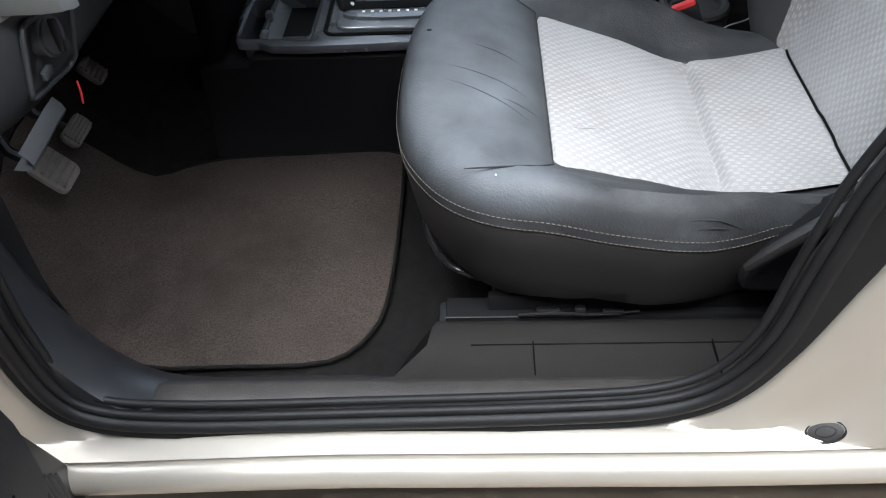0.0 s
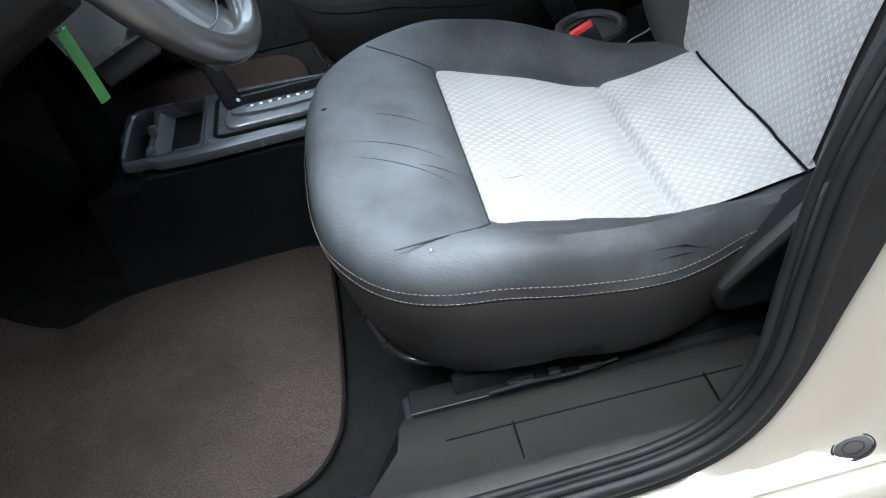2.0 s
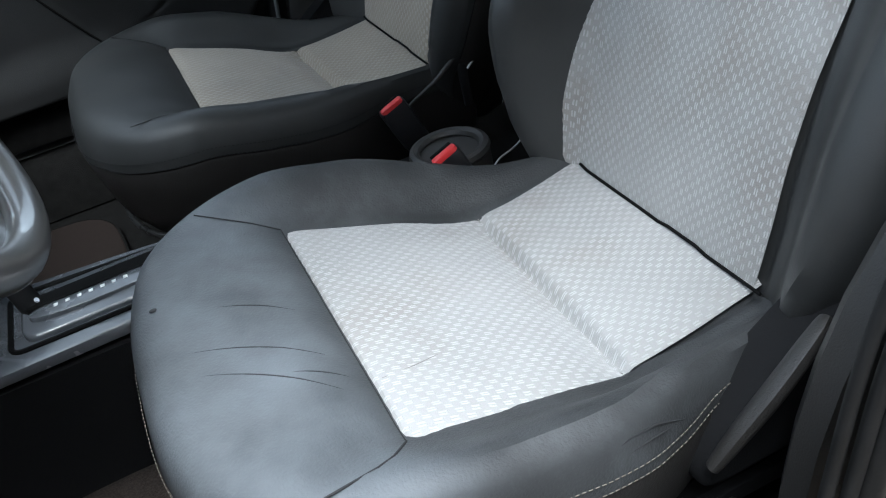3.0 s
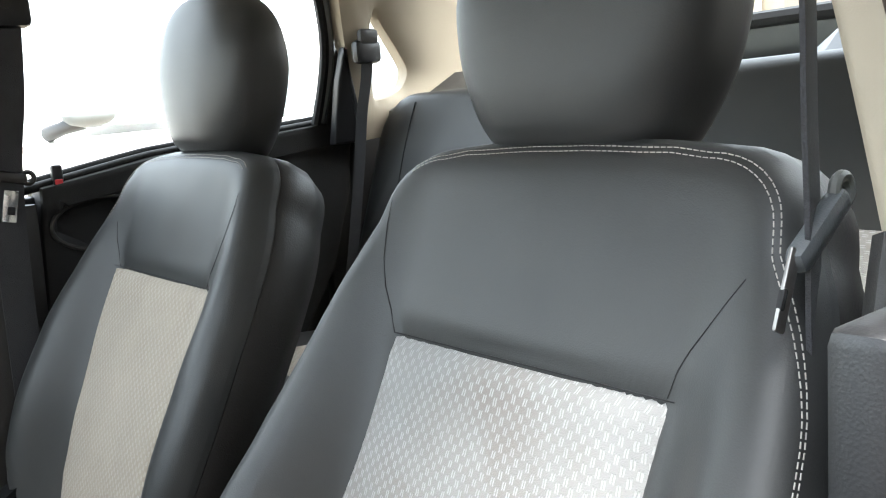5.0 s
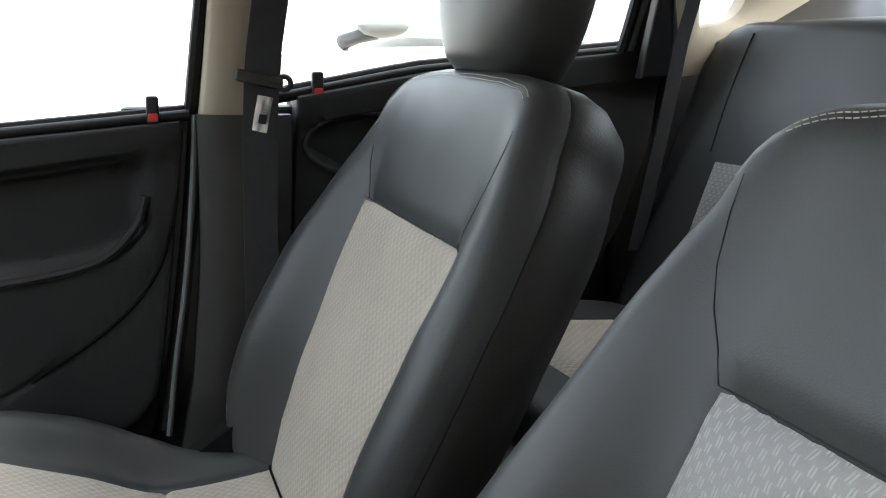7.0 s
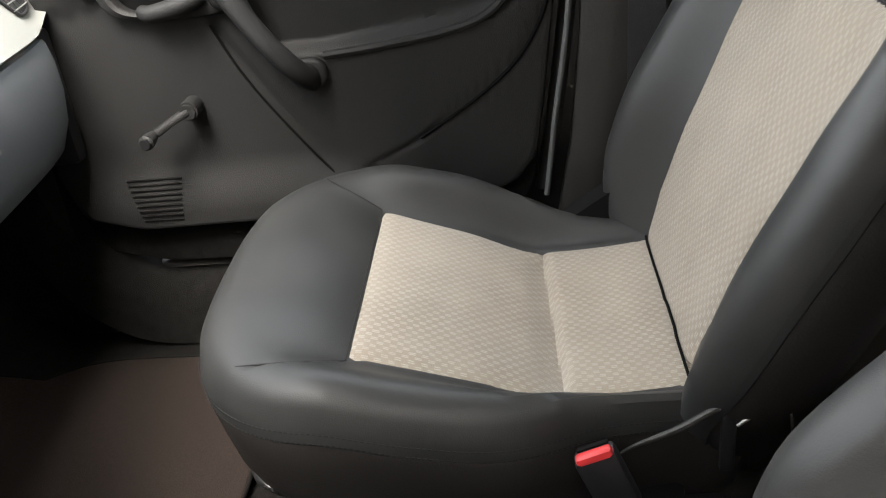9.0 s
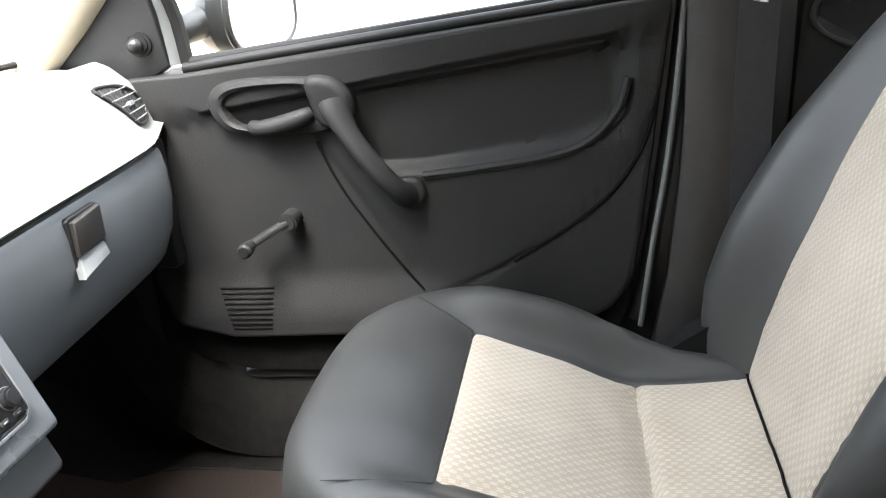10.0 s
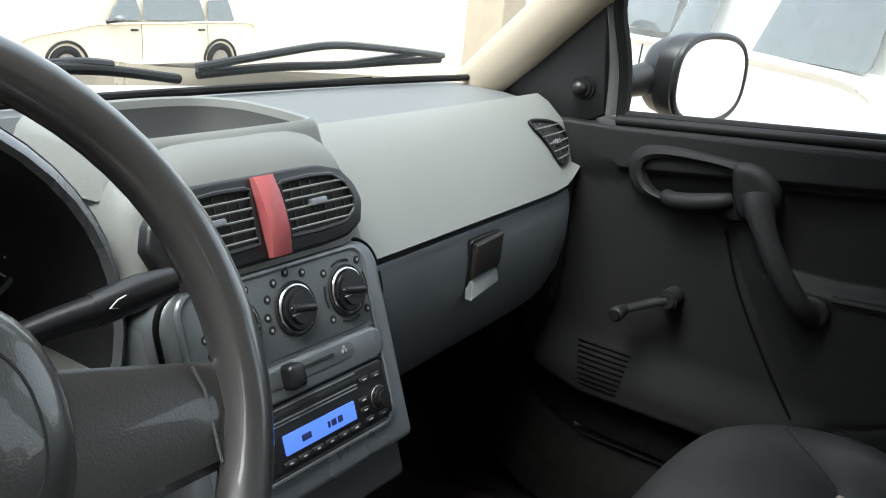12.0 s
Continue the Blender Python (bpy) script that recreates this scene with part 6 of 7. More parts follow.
def floor_mat(sgn, x0, label):
    t = thing("floor_mat", label, "floor mat", (-0.3, sgn * 0.37, 0.272), "floor mats")
    pts = [(-0.115, -0.16), (-0.112, -0.30), (-0.117, -0.46), (-0.135, -0.535), (-0.185, -0.580), (-0.30, -0.588), (-0.42, -0.586), (-0.50, -0.545), (-0.58, -0.47), (-0.64, -0.38), (-0.655, -0.22), (-0.60, -0.212), (-0.53, -0.206), (-0.465, -0.165), (-0.40, -0.145), (-0.30, -0.138), (-0.17, -0.132), (-0.13, -0.138)]
    o = [(p.x, p.y) for p in spline([(a, b, 0) for a, b in pts], 3, True)]
    lift = lambda x, y: 0.284 + max(0, -0.50 - x) * 0.95 + 0.003 * noise.noise((x * 7, y * 7, 2))
    m = (lambda a, b, d: Vector((a, b if sgn < 0 else -b, d)))
    bm = pillow(o, (-0.36, -0.37), lift, m, 0.006, [(0, 0), (0.004, 0.002)], insets=(0, 0.002, 0.004, 0.006, 0.014, 0.03), inner=16, cap=False)
    # the passenger mat takes the copy with shade in its colour
    part("mat_top", bm, MAT_CLOTH if sgn < 0 else MAT_SHADED, t)
    part("border", tube([m(a, b, lift(a, b) - 0.002) for a, b in o], 0.0024, 8, True), CARPET, t, "dark stitched border")
    return t


floor_mat(-1, 0, "worn brown-grey pile floor mat with rounded corners")
floor_mat(1, 0, "brown pile mat on the passenger floor")

# ---- doors ----
def surface_panel(name, outline, mapping, relief, mat, parent, label="", thick=0.03, fine=22):
    """A moulded panel over an outline, with relief(a, b) as height."""
    cx = sum(p[0] for p in outline) / len(outline)
    cy = sum(p[1] for p in outline) / len(outline)
    bm = pillow(resample(outline, 110), (cx, cy), relief, mapping, 0.008, [(0.0, 0.0), (thick, 0.0)], insets=(0, 0.003, 0.008), inner=fine)
    return part(name, bm, mat, parent, label)


def lock_pin(parent, mapping, x, z):
    o = [(x + a, z + 0.008 + b) for a, b in round_rect(0.017, 0.038, 0.004, 0, 0)]
    p = part("lock_pin", plate(o, lambda a, b, d: mapping(a, b, d + 0.006), 0.012, 0.003), PLASTIC_BLACK, parent, "black lock knob with a red foot")
    part("red_band", plate([(x + a, z - 0.002 + b) for a, b in round_rect(0.0125, 0.011, 0.002, 0, 0)], lambda a, b, d: mapping(a, b, d + 0.0072), 0.0135, 0.001), RED, p)


def front_door(name, m, label, crank=True):
    """Front door seen from the cabin; m(x, z, d) maps along the car, height, and d into the cabin."""
    t = thing(name, label, "car door", m(-0.1, 0.40, 0), "car doors", "structure" if name == "door_1" else "")
    top = lambda x: belt(x) - 0.004
    out = [(-0.43, 0.88), (-0.44, 0.70), (-0.44, 0.52), (-0.40, 0.43), (-0.30, 0.405), (-0.05, 0.40), (0.15, 0.405), (0.25, 0.44), (0.282, 0.50), (0.300, 0.62), (0.318, 0.75), (0.338, 0.90), (0.342, top(0.342)), (0.2, top(0.2)), (0.0, top(0.0)), (-0.2, top(-0.2)), (-0.33, top(-0.33))]

    if crank:
        foot = [(-0.44, 0.56), (-0.44, 0.52), (-0.40, 0.43), (-0.30, 0.405), (-0.05, 0.40), (0.15, 0.405), (0.25, 0.44), (0.282, 0.50), (0.290, 0.56)]
        out[1:10] = [(-0.44, 0.70), (-0.44, 0.57), (-0.41, 0.50), (-0.32, 0.476), (-0.05, 0.478), (0.15, 0.482), (0.25, 0.500), (0.286, 0.545), (0.300, 0.62)]
        part("door_foot", plate(resample(foot, 80), lambda a, b, d: m(a, b, d - 0.012), 0.03, 0.004), CARPET, t, "black lower edge of the door")
    else:
        out[1:3] = [(-0.430, 0.70), (-0.402, 0.53)]

    def relief(x, z):
        d = 0.0
        # upper arm panel, dished
        u = step(-0.10, -0.06, x) * (1 - step(0.26, 0.30, x - 0.25 * max(0, 0.80 - z)))
        low = 0.722 + 0.10 * max(0, x) + 0.9 * max(0, x - 0.19) ** 2 * 4
        d -= 0.020 * u * step(low - 0.004, low + 0.020, z) * (1 - step(0.846 + 0.12 * x, 0.858 + 0.12 * x, z))
        # top rail stands proud
        d += 0.010 * step(0.858 + 0.125 * x, 0.870 + 0.125 * x, z)
        # groove that sweeps down to the seat
        g = [(0.325, 0.80), (0.30, 0.74), (0.262, 0.685), (0.20, 0.635), (0.10, 0.575), (0.0, 0.53)]
        gx = lerp_table(sorted((b, a) for a, b in g), z)
        d -= 0.004 * math.exp(-(((x - gx) / 0.006) ** 2)) * (0.5 < z < 0.82)
        # diagonal step under the handle and the bin below
        ln = -0.151 + (0.777 - z) * 0.592
        d -= 0.004 * math.exp(-(((x - ln) / 0.010) ** 2)) * (0.53 < z < 0.80)
        d += 0.016 * step(0.585, 0.50, z + 0.10 * max(0, x + 0.02)) * (1 - step(-0.02, 0.05, x - (0.56 - z) * 0.8))
        return d

    panel = surface_panel("door_panel", out, m, relief, PLASTIC_DOOR, t, "charcoal moulded door panel", 0.05, 110)
    part("panel_groove", tube(spline([m(0.318, 0.795, 0.0), m(0.300, 0.740, -0.001), m(0.262, 0.685, -0.001), m(0.20, 0.635, 0.0), m(0.12, 0.587, 0.001)], 5), 0.0026, 8), VOID, t) if crank else None
    if crank:
        part("panel_seam", tube(spline([m(-0.150, 0.777, 0.0005), m(-0.123, 0.711, 0.0005), m(-0.088, 0.650, 0.0005), m(-0.042, 0.582, 0.0015), (m(-0.010, 0.539, 0.002))], 5), 0.0020, 8), VOID, t, "dark joint down the door panel")
    # handle cup
    cup = smooth_outline([(-0.300, 0.838), (-0.285, 0.866), (-0.24, 0.875), (-0.16, 0.873), (-0.11, 0.866), (-0.085, 0.838), (-0.095, 0.805), (-0.13, 0.790), (-0.22, 0.792), (-0.28, 0.803)])
    slope = [(0.0, 0.0015), (0.03, 0.010), (0.12, 0.016), (0.35, 0.019), (0.75, 0.016), (0.94, 0.008), (1.0, -0.01)]
    inn = smooth_outline([(-0.272, 0.834), (-0.258, 0.852), (-0.21, 0.858), (-0.165, 0.857), (-0.148, 0.842), (-0.150, 0.815), (-0.20, 0.804), (-0.252, 0.808)])
    bez = part("handle_bezel", collar(inn, cup, (-0.215, 0.834), m, slope), PLASTIC_DOOR, t, "black rounded handle surround")
    # flat near-black sheet stands for the shade inside the cup
    part("cup_shade", plate(inn, lambda a, b, d: m(a, b, d + 0.0018), 0.004, 0.0004), VOID, bez)
    lever = spline([m(-0.236, 0.805, 0.010), m(-0.222, 0.803, 0.019), m(-0.19, 0.808, 0.023), m(-0.160, 0.816, 0.023), m(-0.146, 0.820, 0.016)], 5)
    part("lever_plate", tube(lever, [0.007 + 0.006 * math.sin(math.pi * (0.15 + 0.7 * i / (len(lever) - 1))) for i in range(len(lever))], 12), PLASTIC_DOOR, bez, "dark rounded door lever")
    pod = bmesh.new()
    pillow(resample(smooth_outline([(-0.150, 0.868), (-0.115, 0.869), (-0.090, 0.848), (-0.086, 0.818), (-0.102, 0.798), (-0.132, 0.800), (-0.146, 0.828)]), 48), (-0.117, 0.835), lambda a, b: 0.026, m, 0.014, [(0, 0), (0.02, 0.0)], insets=(0, 0.003, 0.007, 0.012), inner=5, bm=pod)
    part("handle_pod", pod, PLASTIC_DOOR, bez, "rounded end of the handle surround")
    grab = spline([m(-0.112, 0.832, 0.018), m(-0.104, 0.815, 0.028), m(-0.086, 0.786, 0.038), m(-0.062, 0.752, 0.043), m(-0.038, 0.720, 0.039), m(-0.024, 0.700, 0.024), m(-0.020, 0.692, 0.006)], 5)
    rad = [0.024 - 0.008 * step(0, 0.35, i / len(grab)) + 0.003 * step(0.75, 1, i / len(grab)) for i in range(len(grab))]
    g = part("grab_handle", tube(grab, rad, 14, flat=0.75), PLASTIC_DOOR, t, "black grab handle")
    part("grab_foot", plate(superoutline(0.026, 0.022, 2.4, 24, -0.024, 0.698), lambda a, b, d: m(a, b, d + 0.012), 0.02, 0.006), PLASTIC_DOOR, g)
    part("screw", disc(m(-0.022, 0.690, 0.016), m(0, 0, 1) - m(0, 0, 0), 0.005, 0.004, 12, 0.0008), PLASTIC_BLACK, g)
    # ridge under the arm panel
    part("arm_ridge", tube(spline([m(0.0, 0.720, 0.0), m(0.08, 0.727, 0.001), m(0.18, 0.740, 0.001), m(0.235, 0.760, 0.0), m(0.272, 0.80, -0.001), m(0.285, 0.84, -0.002)], 5), 0.0062, 8), PLASTIC_DOOR, t)
    if crank:
        c = part("window_crank", tube(spline([m(-0.200, 0.668, 0.030), m(-0.225, 0.655, 0.034), m(-0.252, 0.640, 0.036)], 4), 0.0070, 10, flat=0.7), PLASTIC_DOOR, t, "black window crank")
        part("crank_hub", disc(m(-0.200, 0.666, 0.034), m(0, 0, 1) - m(0, 0, 0), 0.014, 0.034, 20, 0.003), PLASTIC_DOOR, c)
        part("crank_knob", tube([m(-0.256, 0.638, 0.036), m(-0.256, 0.638, 0.052), m(-0.256, 0.638, 0.068), m(-0.256, 0.638, 0.072)], [0.007, 0.010, 0.011, 0.007], 12), PLASTIC_DOOR, c)
        part("knob_cap", disc(m(-0.256, 0.638, 0.074), m(0, 0, 1) - m(0, 0, 0), 0.008, 0.003, 12, 0.001), PLASTIC_BLACK, c)
    for j in range(9):
        z = (0.556 if crank else 0.500) - 0.0078 * j
        lift = 0.0155 if not crank else 0.0005 + 0.016 * step(0.585, 0.50, z)
        part("speaker_slit", tube([m(-0.332 + 0.002 * j, z, lift), m(-0.246 - 0.001 * j, z, lift)], 0.0018, 6), VOID, t)
    # sill, seals, frame, glass
    xs = np.linspace(-0.33, 0.35, 18)
    part("sill_seal", tube([m(x, belt(x) + 0.002, -0.006) for x in xs], 0.008, 10), RUBBER, t)
    part("sill_strip", tube([m(x, belt(x) + 0.010, -0.020) for x in xs], 0.006, 8), RUBBER, t)
    part("sill_outer", tube([m(x, belt(x) + 0.006, -0.034) for x in xs], 0.005, 8), RUBBER, t)
    lean = lambda x, z, d=0.0: m(x, z, -0.022 + max(0, z - 0.95) * 0.30 + d)
    frame_pts = [(-0.330, belt(-0.33)), (-0.337, 0.98), (-0.345, 1.06), (-0.30, 1.14), (-0.18, 1.235), (-0.05, 1.315), (0.10, 1.345), (0.30, 1.345), (0.375, 1.32), (0.388, 1.24), (0.370, 1.10), (0.353, belt(0.353))]
    part("window_channel", tube([lean(x, z) for x, z in smooth_line(frame_pts, 4)], 0.010, 8), RUBBER, t, "black window channel")
    part("front_post", tube([lean(-0.345, 0.895), lean(-0.352, 0.97), lean(-0.358, 1.05)], 0.012, 8, flat=0.7), DASH_TOP, t, "grey window front post")
    part("door_frame", tube([lean(x, z, -0.004) for x, z in smooth_line([(-0.50, 0.93), (-0.37, 1.06), (-0.20, 1.21), (-0.05, 1.33), (0.10, 1.365), (0.30, 1.365), (0.395, 1.34), (0.405, 1.22), (0.385, 1.07), (0.365, 0.97), (0.345, 0.80), (0.315, 0.60), (0.292, 0.48)], 4)], 0.013, 8, flat=0.6), PLASTIC_BLACK, t)
    part("edge_strip", tube([m(x + 0.012, z, -0.002) for x, z in smooth_line([(0.345, 0.95), (0.337, 0.85), (0.322, 0.72), (0.302, 0.60), (0.285, 0.48)], 4)], 0.004, 8), DASH_TOP, t, "bright edge of the door seal")
    gl = resample(frame_pts, 48)
    bm = bmesh.new()
    bm.faces.new([bm.verts.new(lean(a, b, -0.001)) for a, b in gl])
    pane = part("window_pane", bm, GLASS, t, "clear door window glass")
    pane.visible_shadow = False
    # mirror triangle and its adjuster
    tri = [(-0.352, 0.895), (-0.360, 1.045), (-0.40, 1.02), (-0.47, 0.955), (-0.56, 0.872), (-0.50, 0.858), (-0.42, 0.858)]
    sail = part("mirror_triangle", plate(tri, lambda a, b, d: m(a, b, -0.012 + max(0, b - 0.95) * 0.3 + d), 0.02, 0.005), PLASTIC_BLACK, t)
    part("mirror_adjuster", ball(m(-0.388, 0.928, 0.012), 0.011), PLASTIC_BLACK, sail)
    part("adjuster_boot", disc(m(-0.388, 0.928, 0.004), m(0, 0, 1) - m(0, 0, 0), 0.018, 0.012, 20, 0.004), RUBBER, sail)
    lock_pin(t, m, 0.302, belt(0.302) + 0.006)
    # painted outer skin
    skin = [(x, z) for x, z in out]
    bm = plate(resample(skin, 80), lambda a, b, d: m(a, b, d - 0.075 + 0.03 * (abs(b - 0.65) / 0.25) ** 2 * -1), 0.006, 0.002)
    part("outer_skin", bm, PAINT, t, "champagne silver outer skin")
    # outside mirror
    mc = m(-0.292, 0.949, -0.190)
    ax, up, out_ = (m(1, 0, 0) - m(0, 0, 0)), Vector((0, 0, 1)), (m(0, 0, -1) - m(0, 0, 0))
    fwd = (ax * 0.97 - out_ * 0.22).normalized()
    sd = fwd.cross(up).normalized()
    if sd.dot(out_) < 0:
        sd = -sd
    f = lambda a, b, d: mc + sd * a + up * b + fwd * d
    shell = part("mirror_housing", pillow(superoutline(0.098, 0.066, 2.7, 40), (0, 0), lambda a, b: 0.055, lambda a, b, d: f(a, b, -d), 0.045, [(0, 0), (0.03, 0.0), (0.036, 0.004)], insets=(0, 0.006, 0.014, 0.03)), PLASTIC_BLACK, t, "black door mirror housing")
    part("mirror_rim", tube([f(a, b, 0.024) for a, b in superoutline(0.096, 0.064, 2.7, 48)], 0.006, 8, True), PLASTIC_BLACK, shell)
    bm = bmesh.new()
    bm.faces.new([bm.verts.new(f(a, b, 0.0275)) for a, b in superoutline(0.092, 0.060, 2.7, 40)])
    part("mirror_glass", bm, MIRROR, shell, "mirror glass", smooth=False)
    part("mirror_foot", tube([m(-0.385, 0.93, -0.04), m(-0.36, 0.935, -0.08), mc - sd * 0.06 - fwd * 0.02], [0.025, 0.022, 0.028], 12), PLASTIC_BLACK, shell)
    return t


front_door("door_1", lambda x, z, d: Vector((x, 0.668 - d, z)), "closed passenger front door, charcoal panel and clear window")

HINGE, SWING = Vector((-0.50, -0.775, 0)), radians(74)


def open_door(x, z, d):
    p = Vector((x, -(0.705 - d), z)) - HINGE
    return HINGE + Matrix.Rotation(-SWING, 3, "Z") @ Vector((p.x, p.y, 0)) + Vector((0, 0, z))


driver_door = front_door("driver_door", open_door, "driver's front door swung wide open", False)


def speaker_pod():
    """Rounded pod with a ribbed grille in the lower front corner of the open door."""
    o = smooth_outline([(-0.395, 0.540), (-0.412, 0.500), (-0.442, 0.430), (-0.472, 0.358), (-0.480, 0.310), (-0.455, 0.285), (-0.36, 0.280), (-0.24, 0.30), (-0.20, 0.40), (-0.24, 0.50), (-0.32, 0.55)])
    pod = part("speaker_pod", plate(o, lambda a, b, d: open_door(a, b, d + 0.004), 0.03, 0.006), PLASTIC, driver_door, "dark rounded speaker pod")
    for k in range(9):
        a, b = -0.352 - 0.0105 * k, 0.500 - 0.014 * k
        part("grille_rib", tube(spline([open_door(a, b, 0.004), open_door(a + 0.012, b - 0.03, 0.010), open_door(a + 0.02, b - 0.09, 0.010)], 3), 0.0030, 8, flat=0.7), PLASTIC, pod)


speaker_pod()


def rear_door(name, m, label):
    t = thing(name, label, "car door", m(0.8, 0.40, 0), "car doors", "structure")
    out = [(0.50, belt(0.50)), (0.49, 0.80), (0.48, 0.55), (0.50, 0.42), (0.70, 0.40), (0.85, 0.45), (0.95, 0.60), (1.05, 0.75), (1.10, 0.90), (1.12, belt(1.12)), (0.9, belt(0.9)), (0.7, belt(0.7))]

    def relief(x, z):
        d = 0.010 * step(belt(x) - 0.055, belt(x) - 0.045, z)
        cx, cz = 0.60, 0.905
        d -= 0.018 * (1 - step(0.75, 1.0, ((x - cx) / 0.09) ** 2 + ((z - cz) / 0.045) ** 2))
        d += 0.02 * step(0.62, 0.56, z)
        return d

    surface_panel("door_panel", out, m, relief, PLASTIC_DOOR, t, "charcoal rear door panel", 0.05, 40)
    part("handle_rim", tube([m(0.60 + 0.09 * math.cos(a), 0.905 + 0.045 * math.sin(a), 0.002) for a in [2 * math.pi * k / 36 for k in range(36)]], 0.004, 8, True), PLASTIC, t)
    xs = np.linspace(0.46, 1.06, 14)
    part("sill_seal", tube([m(x, belt(x) + 0.002, -0.006) for x in xs], 0.008, 10), RUBBER, t)
    part("sill_strip", tube([m(x, belt(x) + 0.011, -0.022) for x in xs], 0.006, 8), RUBBER, t)
    lean = lambda x, z, d=0.0: m(x, z, -0.022 + max(0, z - 0.95) * 0.30 + d)
    fp = [(0.468, belt(0.468)), (0.474, 1.15), (0.480, 1.35), (0.51, 1.395), (0.70, 1.408), (0.88, 1.395), (0.965, 1.368), (1.008, 1.30), (1.033, 1.22), (1.040, 1.16), (1.037, 1.10), (1.030, belt(1.03))]
    part("window_channel", tube([lean(x, z) for x, z in smooth_line(fp, 4)], 0.010, 8), RUBBER, t)
    part("rear_post", tube([lean(x, z) for x, z in smooth_line([(1.042, 1.045), (1.050, 1.10), (1.053, 1.16), (1.046, 1.22), (1.021, 1.305), (0.976, 1.377)], 4)], 0.010, 8, flat=0.8), DASH_TOP, t, "grey rear window post")
    bm = bmesh.new()
    bm.faces.new([bm.verts.new(lean(a, b, -0.001)) for a, b in fp])
    pane = part("window_pane", bm, GLASS, t, "clear door window glass")
    pane.visible_shadow = False
    tri = [(1.052, 1.03), (1.060, 1.17), (1.070, 1.20), (1.095, 1.12), (1.125, 1.03)]
    part("corner_panel", plate(tri, lambda a, b, d: lean(a, b, 0.006 + d), 0.02, 0.004), PLASTIC, t, "black corner panel")
    part("door_frame", tube([lean(x, z, 0.0) for x, z in smooth_line([(0.443, 0.95), (0.450, 1.15), (0.455, 1.38), (0.50, 1.425), (0.75, 1.43), (0.93, 1.417), (1.03, 1.365), (1.075, 1.25), (1.10, 1.15), (1.12, 1.03), (1.12, 0.9)], 4)], 0.013, 8, flat=0.6), PLASTIC_BLACK, t)
    lock_pin(t, m, 0.531, belt(0.531) + 0.002)
    bm = plate(resample(out, 60), lambda a, b, d: m(a, b, d - 0.075), 0.006, 0.002)
    part("outer_skin", bm, PAINT, t, "champagne silver outer skin")
    return t


rear_door("door_2", lambda x, z, d: Vector((x, 0.668 - d, z)), "closed rear door on the passenger side with clear window")
rear_door("door_3", lambda x, z, d: Vector((0.72 + (x - 0.50) * 0.66, -(0.668 - d), z)), "closed rear door behind the driver with clear window")


# ---- rear of the cabin ----
def c_pillars():
    for sgn in (1, -1):
        m = lambda a, b, d: Vector((a, sgn * (0.655 - max(0, b - 0.95) * 0.28 - d), b))
        hole = resample(smooth_outline([(1.142, 1.092), (1.160, 1.087), (1.185, 1.090), (1.214, 1.103), (1.224, 1.137), (1.196, 1.176), (1.157, 1.219), (1.126, 1.250), (1.128, 1.17)]), 48)
        outer = resample([(1.105, 1.00), (1.30, 1.02), (1.46, 1.10), (1.45, 1.16), (1.34, 1.27), (1.24, 1.38), (0.985, 1.40), (1.035, 1.30), (1.056, 1.21), (1.088, 1.10)], 48)
        k = min(range(48), key=lambda i: (Vector(outer[i]) - Vector(hole[0]) - Vector((-0.05, -0.05))).length)
        outer = outer[k:] + outer[:k]
        if sum((Vector(outer[i]) - Vector(hole[i])).length for i in range(48)) > sum((Vector(outer[-i]) - Vector(hole[i])).length for i in range(48)):
            outer = [outer[-i] for i in range(48)]
        bm = bmesh.new()
        rows = []
        for f, d in ((0, -0.035), (0, -0.004), (0.06, 0.004), (0.25, 0.012), (0.6, 0.014), (1.0, 0.006), (1.0, -0.03)):
            rows.append([m(*Vector(h).lerp(Vector(o), f), d) for h, o in zip(hole, outer)])
        grid(bm, rows, closed_v=True)
        tagged(obj("wall_rear_pillar_" + ("a" if sgn > 0 else "b"), bm, CREAM), "cream plastic rear pillar trim round a small window", "pillar trim", kind="structure")
        bm = bmesh.new()
        bm.faces.new([bm.verts.new(m(a, b, -0.03)) for a, b in hole])
        tagged(obj("trim_door_rear_" + ("a" if sgn > 0 else "b"), plate(resample([(1.045, 1.0), (1.112, 1.0), (1.106, 1.047), (1.080, 1.12), (1.054, 1.188), (1.046, 1.12)], 40), lambda a, b, d: m(a, b, 0.019 + d), 0.02, 0.006), PLASTIC_BLACK), "black trim between the rear door and the quarter window", "pillar trim", kind="structure")
        g = tagged(obj("window_quarter_" + ("a" if sgn > 0 else "b"), bm, GLASS), "small clear fixed quarter window", "window", kind="structure")
        g.visible_shadow = False


c_pillars()


